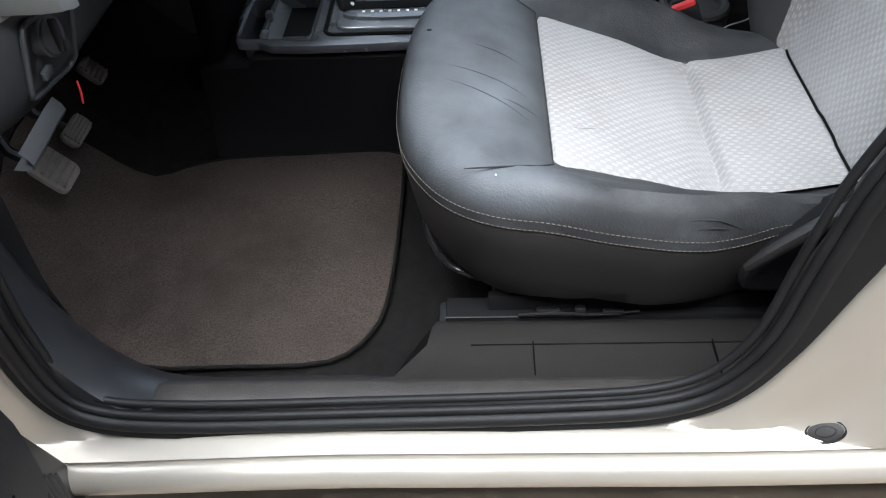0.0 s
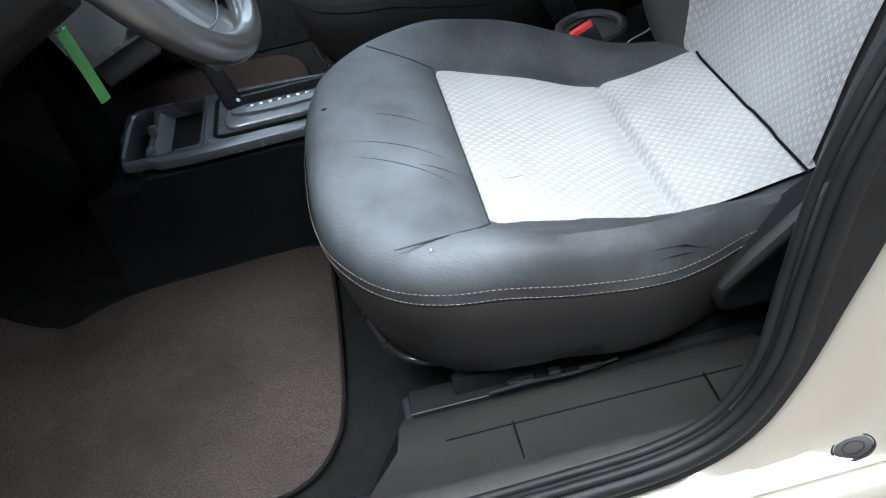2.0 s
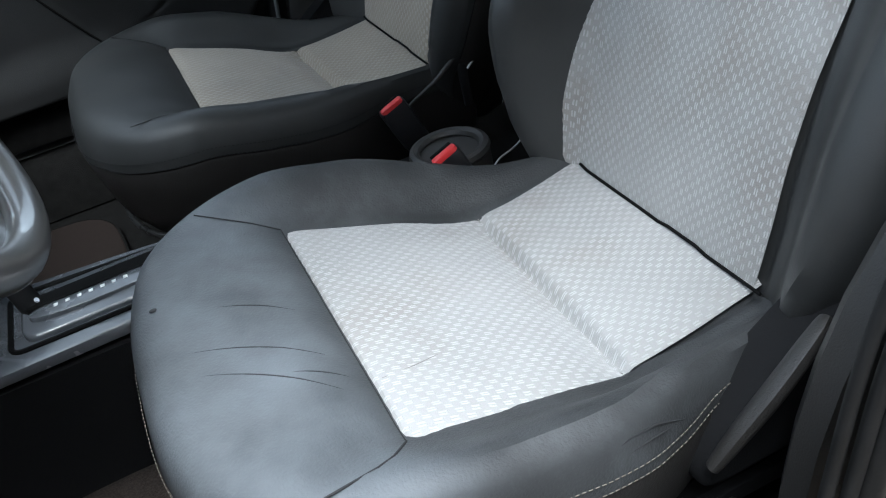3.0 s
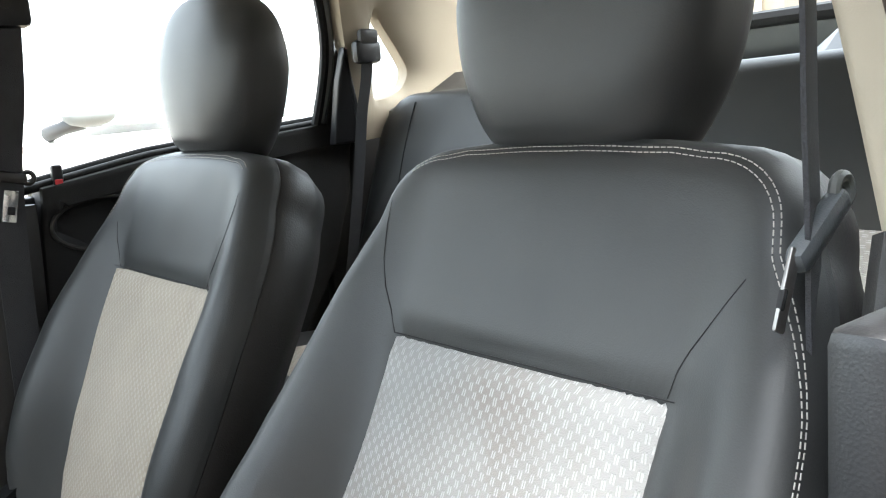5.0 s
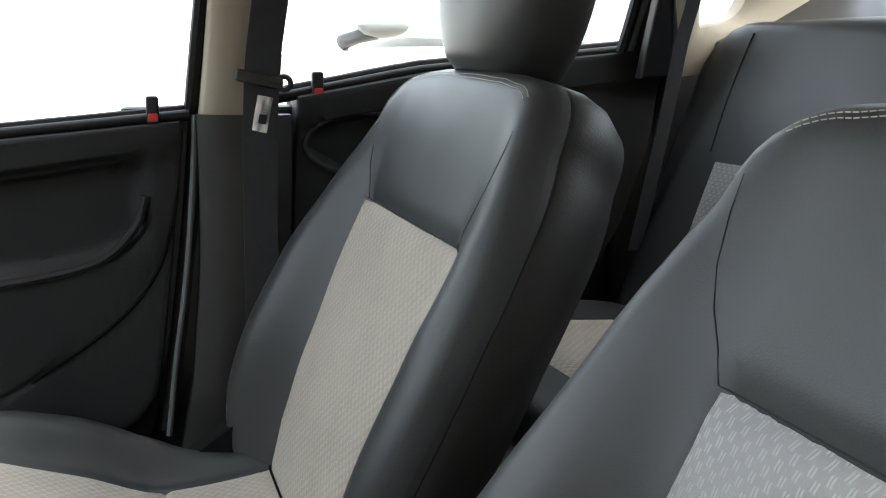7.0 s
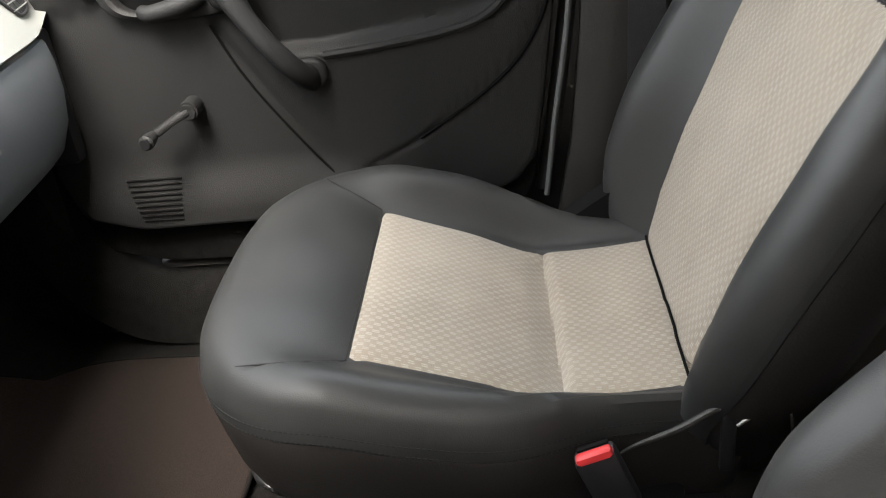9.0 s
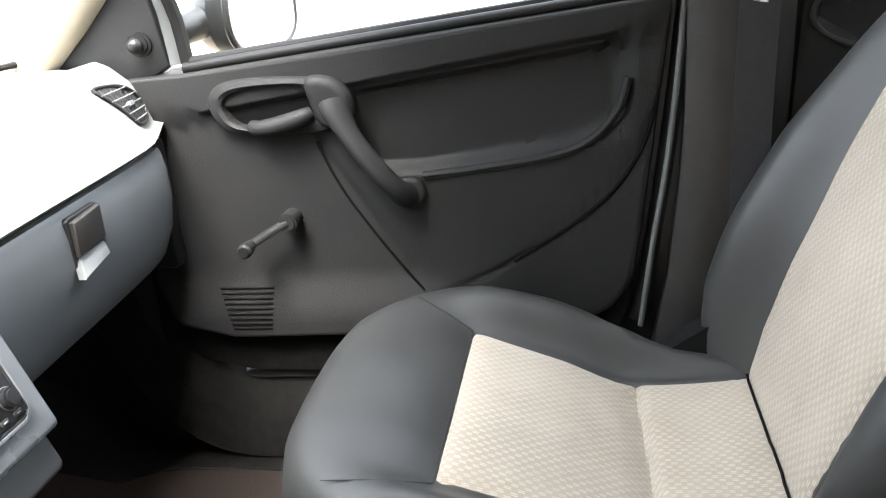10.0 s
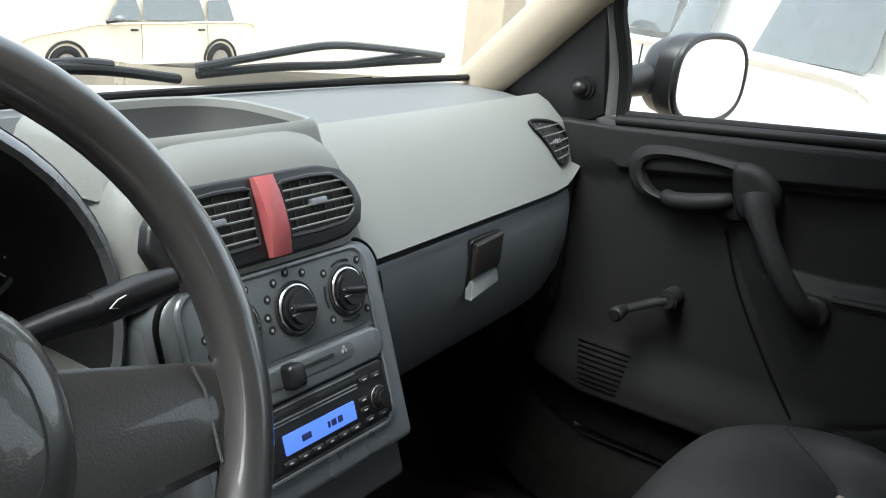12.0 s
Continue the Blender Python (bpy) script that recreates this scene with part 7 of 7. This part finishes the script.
def rear_seat():
    t = thing("rear_bench", "dark grey leather rear bench with light cloth panels", "car seat", (1.1, 0, 0.35))
    b0, bu, bn = Vector((0.98, 0, 0.52)), Vector((0.335, 0, 0.942)), Vector((-0.942, 0, 0.335))
    mp = lambda a, b, d: b0 + Vector((0, a, 0)) + bu * b + bn * d

    def relief(a, b):
        return 0.008 * math.sin(min(max((abs(a) - 0.05) / 0.45, 0), 1) * math.pi)

    out = round_rect(1.30, 0.645, 0.09, 0, 0.2925)
    part("backrest", pillow(resample(out, 120), (0, 0.28), relief, mp, 0.045, [(0, 0), (0.05, 0.002), (0.10, 0.01)], inner=30), LEATHER, t, "dark grey leather rear backrest")
    for c in (-0.335, 0.335):
        part("back_panel", patch(lambda u, v: (c - 0.18 + 0.36 * v, 0.02 + 0.372 * u), 16, 14, mp, relief, 0.004, 0.003), CLOTH_D, t, "light patterned cloth panel")
        part("seam", tube([mp(math.copysign(0.522 + 0.006 * math.sin(math.pi * k / 9), c), 0.395 + 0.190 * k / 9, relief(0.522, 0) + 0.0008) for k in range(10)], 0.0012, 6), SEAM, t)
    out = round_rect(0.40, 1.28, 0.07, 0.83, 0.0)
    cz = lambda a, b: 0.662 - 0.08 * (a - 0.78) + 0.006 * math.cos(b * 8)
    part("cushion", pillow(resample(out, 100), (0.83, 0), cz, lambda a, b, d: Vector((a, b, d)), 0.05, [(0, 0), (0.06, 0.002), (0.32, 0.02)], inner=14), LEATHER, t, "dark grey leather rear cushion")
    for c in (-0.345, 0.345):
        part("seat_panel", patch(lambda u, v: (0.73 + 0.22 * u, c - 0.165 + 0.33 * v), 10, 12, lambda a, b, d: Vector((a, b, d)), cz, 0.005, 0.003), CLOTH_P, t, "light patterned cloth panel")
    return t


rear_seat()


def parcel_shelf():
    bm = bmesh.new()
    rows = []
    for x, z in ((1.17, 1.02), (1.175, 1.058), (1.185, 1.064), (1.25, 1.070), (1.40, 1.085), (1.50, 1.10)):
        rows.append([(x, y, z) for y in np.linspace(-0.62, 0.62, 9)])
    grid(bm, rows)
    tagged(obj("parcel_shelf", bm, DASH_MID), "pale grey parcel shelf behind the rear bench", "shelf", kind="structure")
    for sgn in (1, -1):
        t = thing("shelf_speaker_cover", "dark grey wedge-shaped speaker cover on the parcel shelf", "speaker cover", (1.32, sgn * 0.40, 1.07), "speaker covers")
        bm = bmesh.new()
        a = [(1.20, 1.068), (1.44, 1.085), (1.44, 1.135), (1.28, 1.125)]
        grid(bm, [[(x, sgn * y, z - (0.03 if k in (0, 3) and z > 1.1 else 0)) for x, z in a] for k, y in enumerate((0.24, 0.28, 0.52, 0.56))], closed_v=True)
        part("cover", bm, PLASTIC_BLACK, t)
    # tailgate panel and rear window
    bm = bmesh.new()
    grid(bm, [[(1.50, y, 1.00), (1.50, y, 1.10), (1.485, y, 1.115), (1.475, y, 1.150)] for y in np.linspace(-0.62, 0.62, 5)])
    tagged(obj("wall_tailgate", bm, DASH_TOP), "grey tailgate trim below the rear window", "tailgate", kind="structure")
    bm = bmesh.new()
    bm.faces.new([bm.verts.new(p) for p in ((1.47, -0.56, 1.158), (1.47, 0.56, 1.158), (1.25, 0.50, 1.375), (1.25, -0.50, 1.375))])
    g = tagged(obj("window_rear", bm, GLASS), "clear rear window", "window", kind="structure")
    g.visible_shadow = False
    tagged(obj("trim_rear_window", tube([(1.468, -0.55, 1.160), (1.468, 0.55, 1.160), (1.252, 0.505, 1.372), (1.252, -0.505, 1.372)], 0.014, 8, True), RUBBER), "black rear window seal", "seal", kind="structure")


parcel_shelf()


def windscreen():
    lo = lambda y: Vector((-0.628 + 0.05 * (y / 0.68) ** 2, y, 0.912))
    hi = lambda y: Vector((-0.14 + 0.06 * (y / 0.56) ** 2, y * 0.80, 1.335))
    bm = bmesh.new()
    ys = np.linspace(-0.67, 0.67, 13)
    grid(bm, [[lo(y), lo(y).lerp(hi(y), 0.5) + Vector((-0.02, 0, 0.02)), hi(y)] for y in ys])
    g = tagged(obj("window_windscreen", bm, GLASS), "clear curved windscreen", "window", kind="structure")
    g.visible_shadow = False
    tagged(obj("trim_windscreen_seal", tube([lo(y) + Vector((0.004, 0, 0.002)) for y in ys], 0.005, 8), RUBBER), "black windscreen seal", "seal", kind="structure")
    bm = bmesh.new()
    grid(bm, [[lo(y) + Vector(o) for o in ((-0.01, 0, -0.02), (-0.10, 0, -0.075), (-0.13, 0, -0.085), (-0.12, 0, -0.16))] for y in ys])
    tagged(obj("trim_cowl", bm, PLASTIC_BLACK), "black plastic cowl under the windscreen", "cowl", kind="structure")
    bm = bmesh.new()
    grid(bm, [[(x, y, 0.865 - 0.03 * (y / 0.7) ** 2 - 0.16 * (max(0, -0.9 - x) / 0.75) ** 1.6) for y in np.linspace(-0.70, 0.70, 11)] for x in (-0.80, -0.90, -1.0, -1.2, -1.4, -1.55, -1.65)])
    tagged(obj("wall_bonnet", bm, PAINT), "champagne silver bonnet ahead of the windscreen", "bonnet", kind="structure")
    off = Vector((-0.008, 0, 0.004))
    for blade, arm in (([(-0.575, -0.22, 0.958), (-0.586, -0.02, 0.946), (-0.593, 0.05, 0.940), (-0.611, 0.144, 0.925)], [(-0.615, -0.25, 0.925), (-0.600, -0.10, 0.940), (-0.590, 0.00, 0.948), (-0.592, 0.05, 0.944)]),
                       ([(-0.604, 0.165, 0.930), (-0.598, 0.27, 0.935), (-0.600, 0.40, 0.933), (-0.600, 0.51, 0.934), (-0.600, 0.62, 0.934)], [(-0.601, 0.163, 0.936), (-0.580, 0.252, 0.951), (-0.570, 0.337, 0.961), (-0.572, 0.416, 0.958), (-0.586, 0.549, 0.946), (-0.598, 0.63, 0.938)])):
        t = thing("windscreen_wiper", "black wiper arm and blade parked on the windscreen", "wiper", blade[0], "wipers")
        part("blade", tube([Vector(p) + off for p in spline(blade, 4)], 0.0055, 8), RUBBER, t)
        part("arm", tube([Vector(p) + off * 1.4 for p in spline(arm, 4)], 0.005, 8), PLASTIC_BLACK, t)
        part("bridge", tube([Vector(p) + off * 1.2 for p in spline([blade[-3], [(u + v) / 2 for u, v in zip(blade[-3], arm[-2])], arm[-2]], 2)], 0.004, 6), PLASTIC_BLACK, t)
    bm = bmesh.new()
    grid(bm, [[(-0.78, y, 0.26), (-0.79, y, 0.6), (-0.80, y, 0.88)] for y in (-0.70, 0, 0.70)])
    tagged(obj("wall_firewall", bm, CARPET), "black felt covered firewall behind the pedals", "firewall", kind="structure")
    for sgn in (-1, 1):
        bm = bmesh.new()
        grid(bm, [[(x, sgn * y, z) for y, z in ((0.70, 0.25), (0.675, 0.32), (0.66, 0.5), (0.665, 0.70), (0.69, 0.80))] for x in (-0.86, -0.7, -0.55, -0.44)])
        tagged(obj("wall_kick_panel_" + ("a" if sgn > 0 else "b"), bm, PLASTIC_BLACK), "black plastic footwell side panel", "kick panel", kind="structure")


windscreen()


# ---- seat belts ----
def strap(points, wide, axis, bm=None, thick=0.0016):
    """A flat webbing strap along points; axis: its width direction."""
    bm = bm or bmesh.new()
    rows = []
    ax = Vector(axis).normalized()
    p = [Vector(q) for q in points]
    for i, q in enumerate(p):
        t = (p[min(i + 1, len(p) - 1)] - p[max(i - 1, 0)]).normalized()
        n = t.cross(ax).normalized() * thick
        rows.append([q - ax * wide / 2 - n, q + ax * wide / 2 - n, q + ax * wide / 2 + n, q - ax * wide / 2 + n])
    vs = grid(bm, rows, closed_v=True)
    bm.faces.new(vs[0])
    bm.faces.new(vs[-1])
    return bm


def front_belt(sgn):
    y = lambda z: sgn * (0.645 - max(0, z - 0.95) * 0.28)
    x0 = 0.444 if sgn > 0 else 0.605
    t = thing("seat_belt", "black seat belt with metal tongue hanging at the centre pillar", "seat belt", (x0, y(0.95), 0.9), "seat belts")
    if sgn > 0:
        p = [(x0 + 0.015, y(1.225), 1.225), (x0 + 0.012, y(1.12) - 0.004, 1.12), (x0, y(1.0) - 0.008, 1.00), (x0 - 0.005, y(0.9) - 0.002, 0.80), (x0 - 0.01, y(0.5), 0.42)]
        axis, tb, turn = (1, 0, 0), Vector((x0 - 0.004, y(1.0) - 0.012, 1.0)), 12
    else:
        p = [(0.602, -0.592, 1.235), (0.602, -0.60, 1.121), (0.604, -0.60, 1.037), (0.607, -0.60, 0.965), (0.610, -0.60, 0.856), (0.612, -0.615, 0.62), (0.60, -0.63, 0.42)]
        axis, tb, turn = (0.93, 0.36, 0), Vector((0.604, -0.605, 0.966)), -32
    part("webbing", strap(spline(p, 5), 0.048, axis), WEBBING, t)
    top = Vector(p[0]) + Vector((0.003, 0, 0.018))
    ring_ = part("belt_loop", rbox((0.075, 0.026, 0.05), top, 0.012), PLASTIC_BLACK, t, "black plastic belt loop")
    part("loop_bolt", disc(top + Vector((0, -sgn * 0.014, 0.012)), (0, -sgn, 0), 0.012, 0.006, 16, 0.002), PLASTIC, ring_)
    tilt = Matrix.Rotation(radians(turn), 3, "Y")
    tg = part("tongue_grip", rbox((0.066, 0.014, 0.017), tb, 0.006, tilt), PLASTIC if sgn > 0 else DASH_LOW, t, "plastic tongue grip")
    part("grip_eye", ring(tb + tilt @ Vector((0.034, 0, 0.002)), (0, 1, 0), 0.009, 0.004, 20), DASH_PAD if sgn < 0 else PLASTIC, tg)
    d = tilt @ Vector((0.012, 0, -0.045)) if sgn > 0 else Vector((-0.036, 0, -0.030))
    slope = tilt if sgn > 0 else Matrix.Rotation(radians(24), 3, "Y")
    part("tongue", rbox((0.022 if sgn > 0 else 0.011, 0.003, 0.050), tb + d, 0.004, slope), CHROME if sgn > 0 else STEEL, tg, "bright steel belt tongue")
    part("tongue_hole", rbox((0.012 if sgn > 0 else 0.005, 0.0045, 0.014), tb + d * 1.15, 0.002, slope), SEAM, tg)
    return t


front_belt(1)
front_belt(-1)


def rear_belt():
    t = thing("seat_belt", "black rear seat belt beside the quarter window", "seat belt", (1.15, 0.60, 1.05), "seat belts")
    part("webbing", strap(spline([(1.094, 0.556, 1.170), (1.092, 0.564, 1.12), (1.084, 0.578, 1.05), (1.076, 0.596, 0.93), (1.05, 0.62, 0.72)], 5), 0.023, (0.65, -0.7, 0.2)), WEBBING, t)
    part("belt_loop", rbox((0.060, 0.024, 0.044), (1.092, 0.556, 1.172), 0.010), PLASTIC_BLACK, t)
    part("loop_plate", rbox((0.044, 0.018, 0.030), (1.094, 0.550, 1.200), 0.009), PLASTIC, t)
    return t


rear_belt()


# ---- the yard outside ----
def parked_car(at, turn, paint, label, tall=1.0, long=4.2, boxy=0.0, drop=0.0):
    """A parked vehicle from a side profile: lower body, glasshouse, windows, wheels, lamps and mirrors."""
    t = thing("parked_car", label, "car", at, "parked cars")
    base = Matrix.Translation(at) @ Matrix.Rotation(turn, 4, "Z")
    w = lambda x, y, z: base @ Vector((x, y, z))
    L, H = long / 2, tall
    low = [(-L, 0.45), (-L + 0.04, 0.62), (-L + 0.18, 0.74), (-L + 1.0, 0.86 * H + 0.02), (-L + 1.3, 0.93 * H), (0.4, 0.96 * H), (L - 0.5, 0.98 * H), (L - 0.08, 0.94 * H), (L, 0.70), (L - 0.02, 0.40), (L - 0.3, 0.30), (-L + 0.3, 0.30)]
    o = [(p.x, p.z) for p in spline([(a, 0, b) for a, b in low], 4, True)]
    bm = bmesh.new()
    rows = []
    for y, k in ((-0.83, 0.90), (-0.86, 0.97), (-0.84, 1.0), (0, 1.0), (0.84, 1.0), (0.86, 0.97), (0.83, 0.90)):
        rows.append([w(x * (0.97 + 0.03 * k), y, 0.6 + (z - 0.6) * k) for x, z in o])
    vs = grid(bm, rows, closed_v=True)
    bm.faces.new(vs[0])
    bm.faces.new(vs[-1])
    part("body", bm, paint, t)
    top = [(-L + 1.15, 0.92 * H), (-L + 1.75, 1.36 * H), (-L + 2.1, 1.43 * H), (L - 0.9 + boxy, 1.44 * H), (L - 0.45 + boxy, 1.36 * H), (L - 0.12, 0.97 * H), (L - 0.10, 0.86 * H)]
    bm = bmesh.new()
    rows = []
    for x, z in smooth_line(top, 4):
        f = (z - 0.92 * H) / (0.52 * H)
        hw = 0.80 - 0.16 * f
        rows.append([w(x, -hw - 0.02, min(0.72 * H, z - 0.04)), w(x, -hw, z - 0.03), w(x, -hw + 0.05, z), w(x, hw - 0.05, z), w(x, hw, z - 0.03), w(x, hw + 0.02, min(0.72 * H, z - 0.04))])
    grid(bm, rows)
    part("roof", bm, paint, t)
    for sg in (-1, 1):
        for a, b in ((-L + 1.55, -L + 2.15), (-L + 2.22, L - 1.15), (L - 1.05 + boxy, L - 0.50 + boxy)):
            q = [(a, 0.985 * H), (a + 0.06 + 0.22 * (a < -L + 1.6), 1.32 * H), (b - 0.02, 1.345 * H), (b + 0.05, 0.985 * H)]
            f = lambda p, z, d: w(p, sg * (0.805 - 0.16 * (z - 0.92 * H) / (0.52 * H) + d), z)
            part("window", plate(resample(q, 40), f, 0.006, 0.001), CAR_GLASS, t, "side window reflecting the sky")
        for x in (-L + 0.78, L - 0.82):
            c = w(x, sg * 0.80, 0.31)
            axis = (w(0, sg, 0) - w(0, 0, 0)).normalized()
            wh = part("wheel", ring(c, axis, 0.235, 0.075, 32), RUBBER, t, "black tyre")
            part("wheel_rim", disc(c + axis * 0.05, axis, 0.19, 0.06, 28, 0.01), STEEL, wh)
            part("wheel_arch", tube([w(x + 0.36 * math.cos(a), sg * 0.855, 0.31 + 0.36 * math.sin(a)) for a in [math.pi * k / 14 for k in range(15)]], 0.022, 8), SEAM, t)
        part("door_mirror", ball(w(-L + 1.63, sg * 0.98, 1.03 * H), 0.115, (1.0, 0.7, 0.46)), DASH_TOP, t, "grey door mirror")
        part("mirror_foot", tube([w(-L + 1.49, sg * 0.84, 0.965 * H), w(-L + 1.53, sg * 0.93, 0.985 * H), w(-L + 1.60, sg * 0.97, 1.01 * H)], [0.035, 0.03, 0.04], 10), PLASTIC_BLACK, t)
        part("tail_lamp", rbox((0.08, 0.07, 0.15), w(L - 0.04, sg * 0.79, 0.92 * H + drop), 0.03, Matrix.Rotation(turn, 3, "Z")), TAIL_RED, t, "red tail lamp")
        part("head_lamp", rbox((0.16, 0.26, 0.13), w(-L + 0.09, sg * 0.62, 0.66), 0.04, Matrix.Rotation(turn, 3, "Z")), WHITE, t, "clear head lamp")
        for x in (-L + 2.12, L - 1.12):
            part("door_gap", tube([w(x, sg * 0.858, 0.38), w(x, sg * 0.866, 0.65), w(x, sg * 0.85, 0.93 * H)], 0.004, 6), SEAM, t)
            part("door_handle", rbox((0.14, 0.03, 0.035), w(x - 0.14, sg * 0.862, 0.84 * H), 0.01, Matrix.Rotation(turn, 3, "Z")), PLASTIC_BLACK, t)
    return t


CAR_GLASS = material("car window", (0.16, 0.17, 0.17), rough=0.08, metal=0.4, vary=0.05)
BEIGE_PAINT = material("beige car paint", (0.62, 0.57, 0.46), rough=0.3, vary=0.03, coat=0.5)
WHITE_PAINT = material("white car paint", (0.86, 0.86, 0.84), rough=0.3, vary=0.03, coat=0.5)
parked_car((-1.03, 4.02, -0.1), radians(-40), WHITE_PAINT, "white parked wagon with a red tail lamp", 1.0, 3.6, 0.26, -0.03)
parked_car((1.72, 4.05, 0.06), 0.0, WHITE_PAINT, "white parked car beside the passenger doors", 1.05, 4.0)
parked_car((-13.0, 8.9, -1.28), math.pi / 2, BEIGE_PAINT, "beige parked car standing across the yard", 1.0, 4.6)


def column(x, y):
    t = thing("concrete_column", "cream painted square yard column", "column", (x, y, ground_z(x, y)))
    part("shaft", rbox((0.38, 0.38, 4.2), (x, y, 2.0), 0.03), CREAM, t)
    part("plinth", rbox((0.5, 0.5, 0.3), (x, y, ground_z(x, y) + 0.10), 0.03), CREAM, t)


column(-3.95, 6.2)


# ---- the outside of the car, which closes the cabin ----
def outer_shell():
    """Plain painted wings, nose and tail of the car, and its wheels on the ground."""
    axles = thing("running_gear", "black tyres on grey rims under the car", "chassis", (0, 0, 0.28))
    for x in (-1.13, 1.22):
        part("axle", tube([(x, -0.70, 0.28), (x, 0, 0.26), (x, 0.70, 0.28)], 0.03, 10), DARK_STEEL, axles)
    for sgn in (-1, 1):
        bm = bmesh.new()
        rows = []
        for x in np.linspace(-1.55, -0.57, 16):
            arch = 0.36 * math.sqrt(max(0, 1 - ((x + 1.13) / 0.34) ** 2))
            low = max(0.30, 0.28 + arch)
            top = 0.80 + 0.085 * step(-1.6, -0.6, x)
            rows.append([Vector((x, sgn * (0.795 - 0.05 * step(-1.2, -1.6, x) - 0.012 * k * k / 9), low + (top - low) * k / 5)) for k in range(6)])
        grid(bm, rows)
        tagged(obj("wall_front_wing", bm, PAINT), "champagne silver front wing", "car body", kind="structure")
        bm = bmesh.new()
        rows = []
        for x in np.linspace(1.02, 1.62, 14):
            arch = 0.36 * math.sqrt(max(0, 1 - ((x - 1.22) / 0.34) ** 2))
            low = max(0.32, 0.28 + arch)
            rows.append([Vector((x, sgn * (0.795 - 0.04 * step(1.4, 1.65, x) - 0.010 * k * k / 9), low + (0.95 - low) * k / 5)) for k in range(6)])
        grid(bm, rows)
        tagged(obj("wall_rear_quarter", bm, PAINT), "champagne silver rear quarter panel", "car body", kind="structure")
        for x in (-1.13, 1.22):
            c = Vector((x, sgn * 0.70, ground_z(x, sgn * 0.69) + 0.285))
            w = part("wheel", ring(c, (0, 1, 0), 0.215, 0.072), RUBBER, axles, "black tyre on a grey rim")
            part("rim", disc(c + Vector((0, sgn * 0.05, 0)), (0, sgn, 0), 0.165, 0.10, 28, 0.01), STEEL, w)
    for name, x, top in (("wall_nose", -1.58, 0.78), ("wall_tail", 1.62, 1.0)):
        bm = bmesh.new()
        s = 1 if x > 0 else -1
        grid(bm, [[Vector((x + s * (0.03 * math.cos(y * 2)), y, z)) for z in (0.30, 0.42, 0.55, 0.68, top)] for y in np.linspace(-0.745, 0.745, 10)])
        tagged(obj(name, bm, PAINT), "champagne silver end panel of the car", "car body", kind="structure")


outer_shell()


def side_filler():
    """Carpeted inner side below the passenger door."""
    tagged(obj("trim_side_carpet", rbox((0.34, 0.02, 0.22), (-0.42, 0.735, 0.30), 0.004), CARPET), "black carpet on the inner sill side", "carpet", kind="structure")


side_filler()
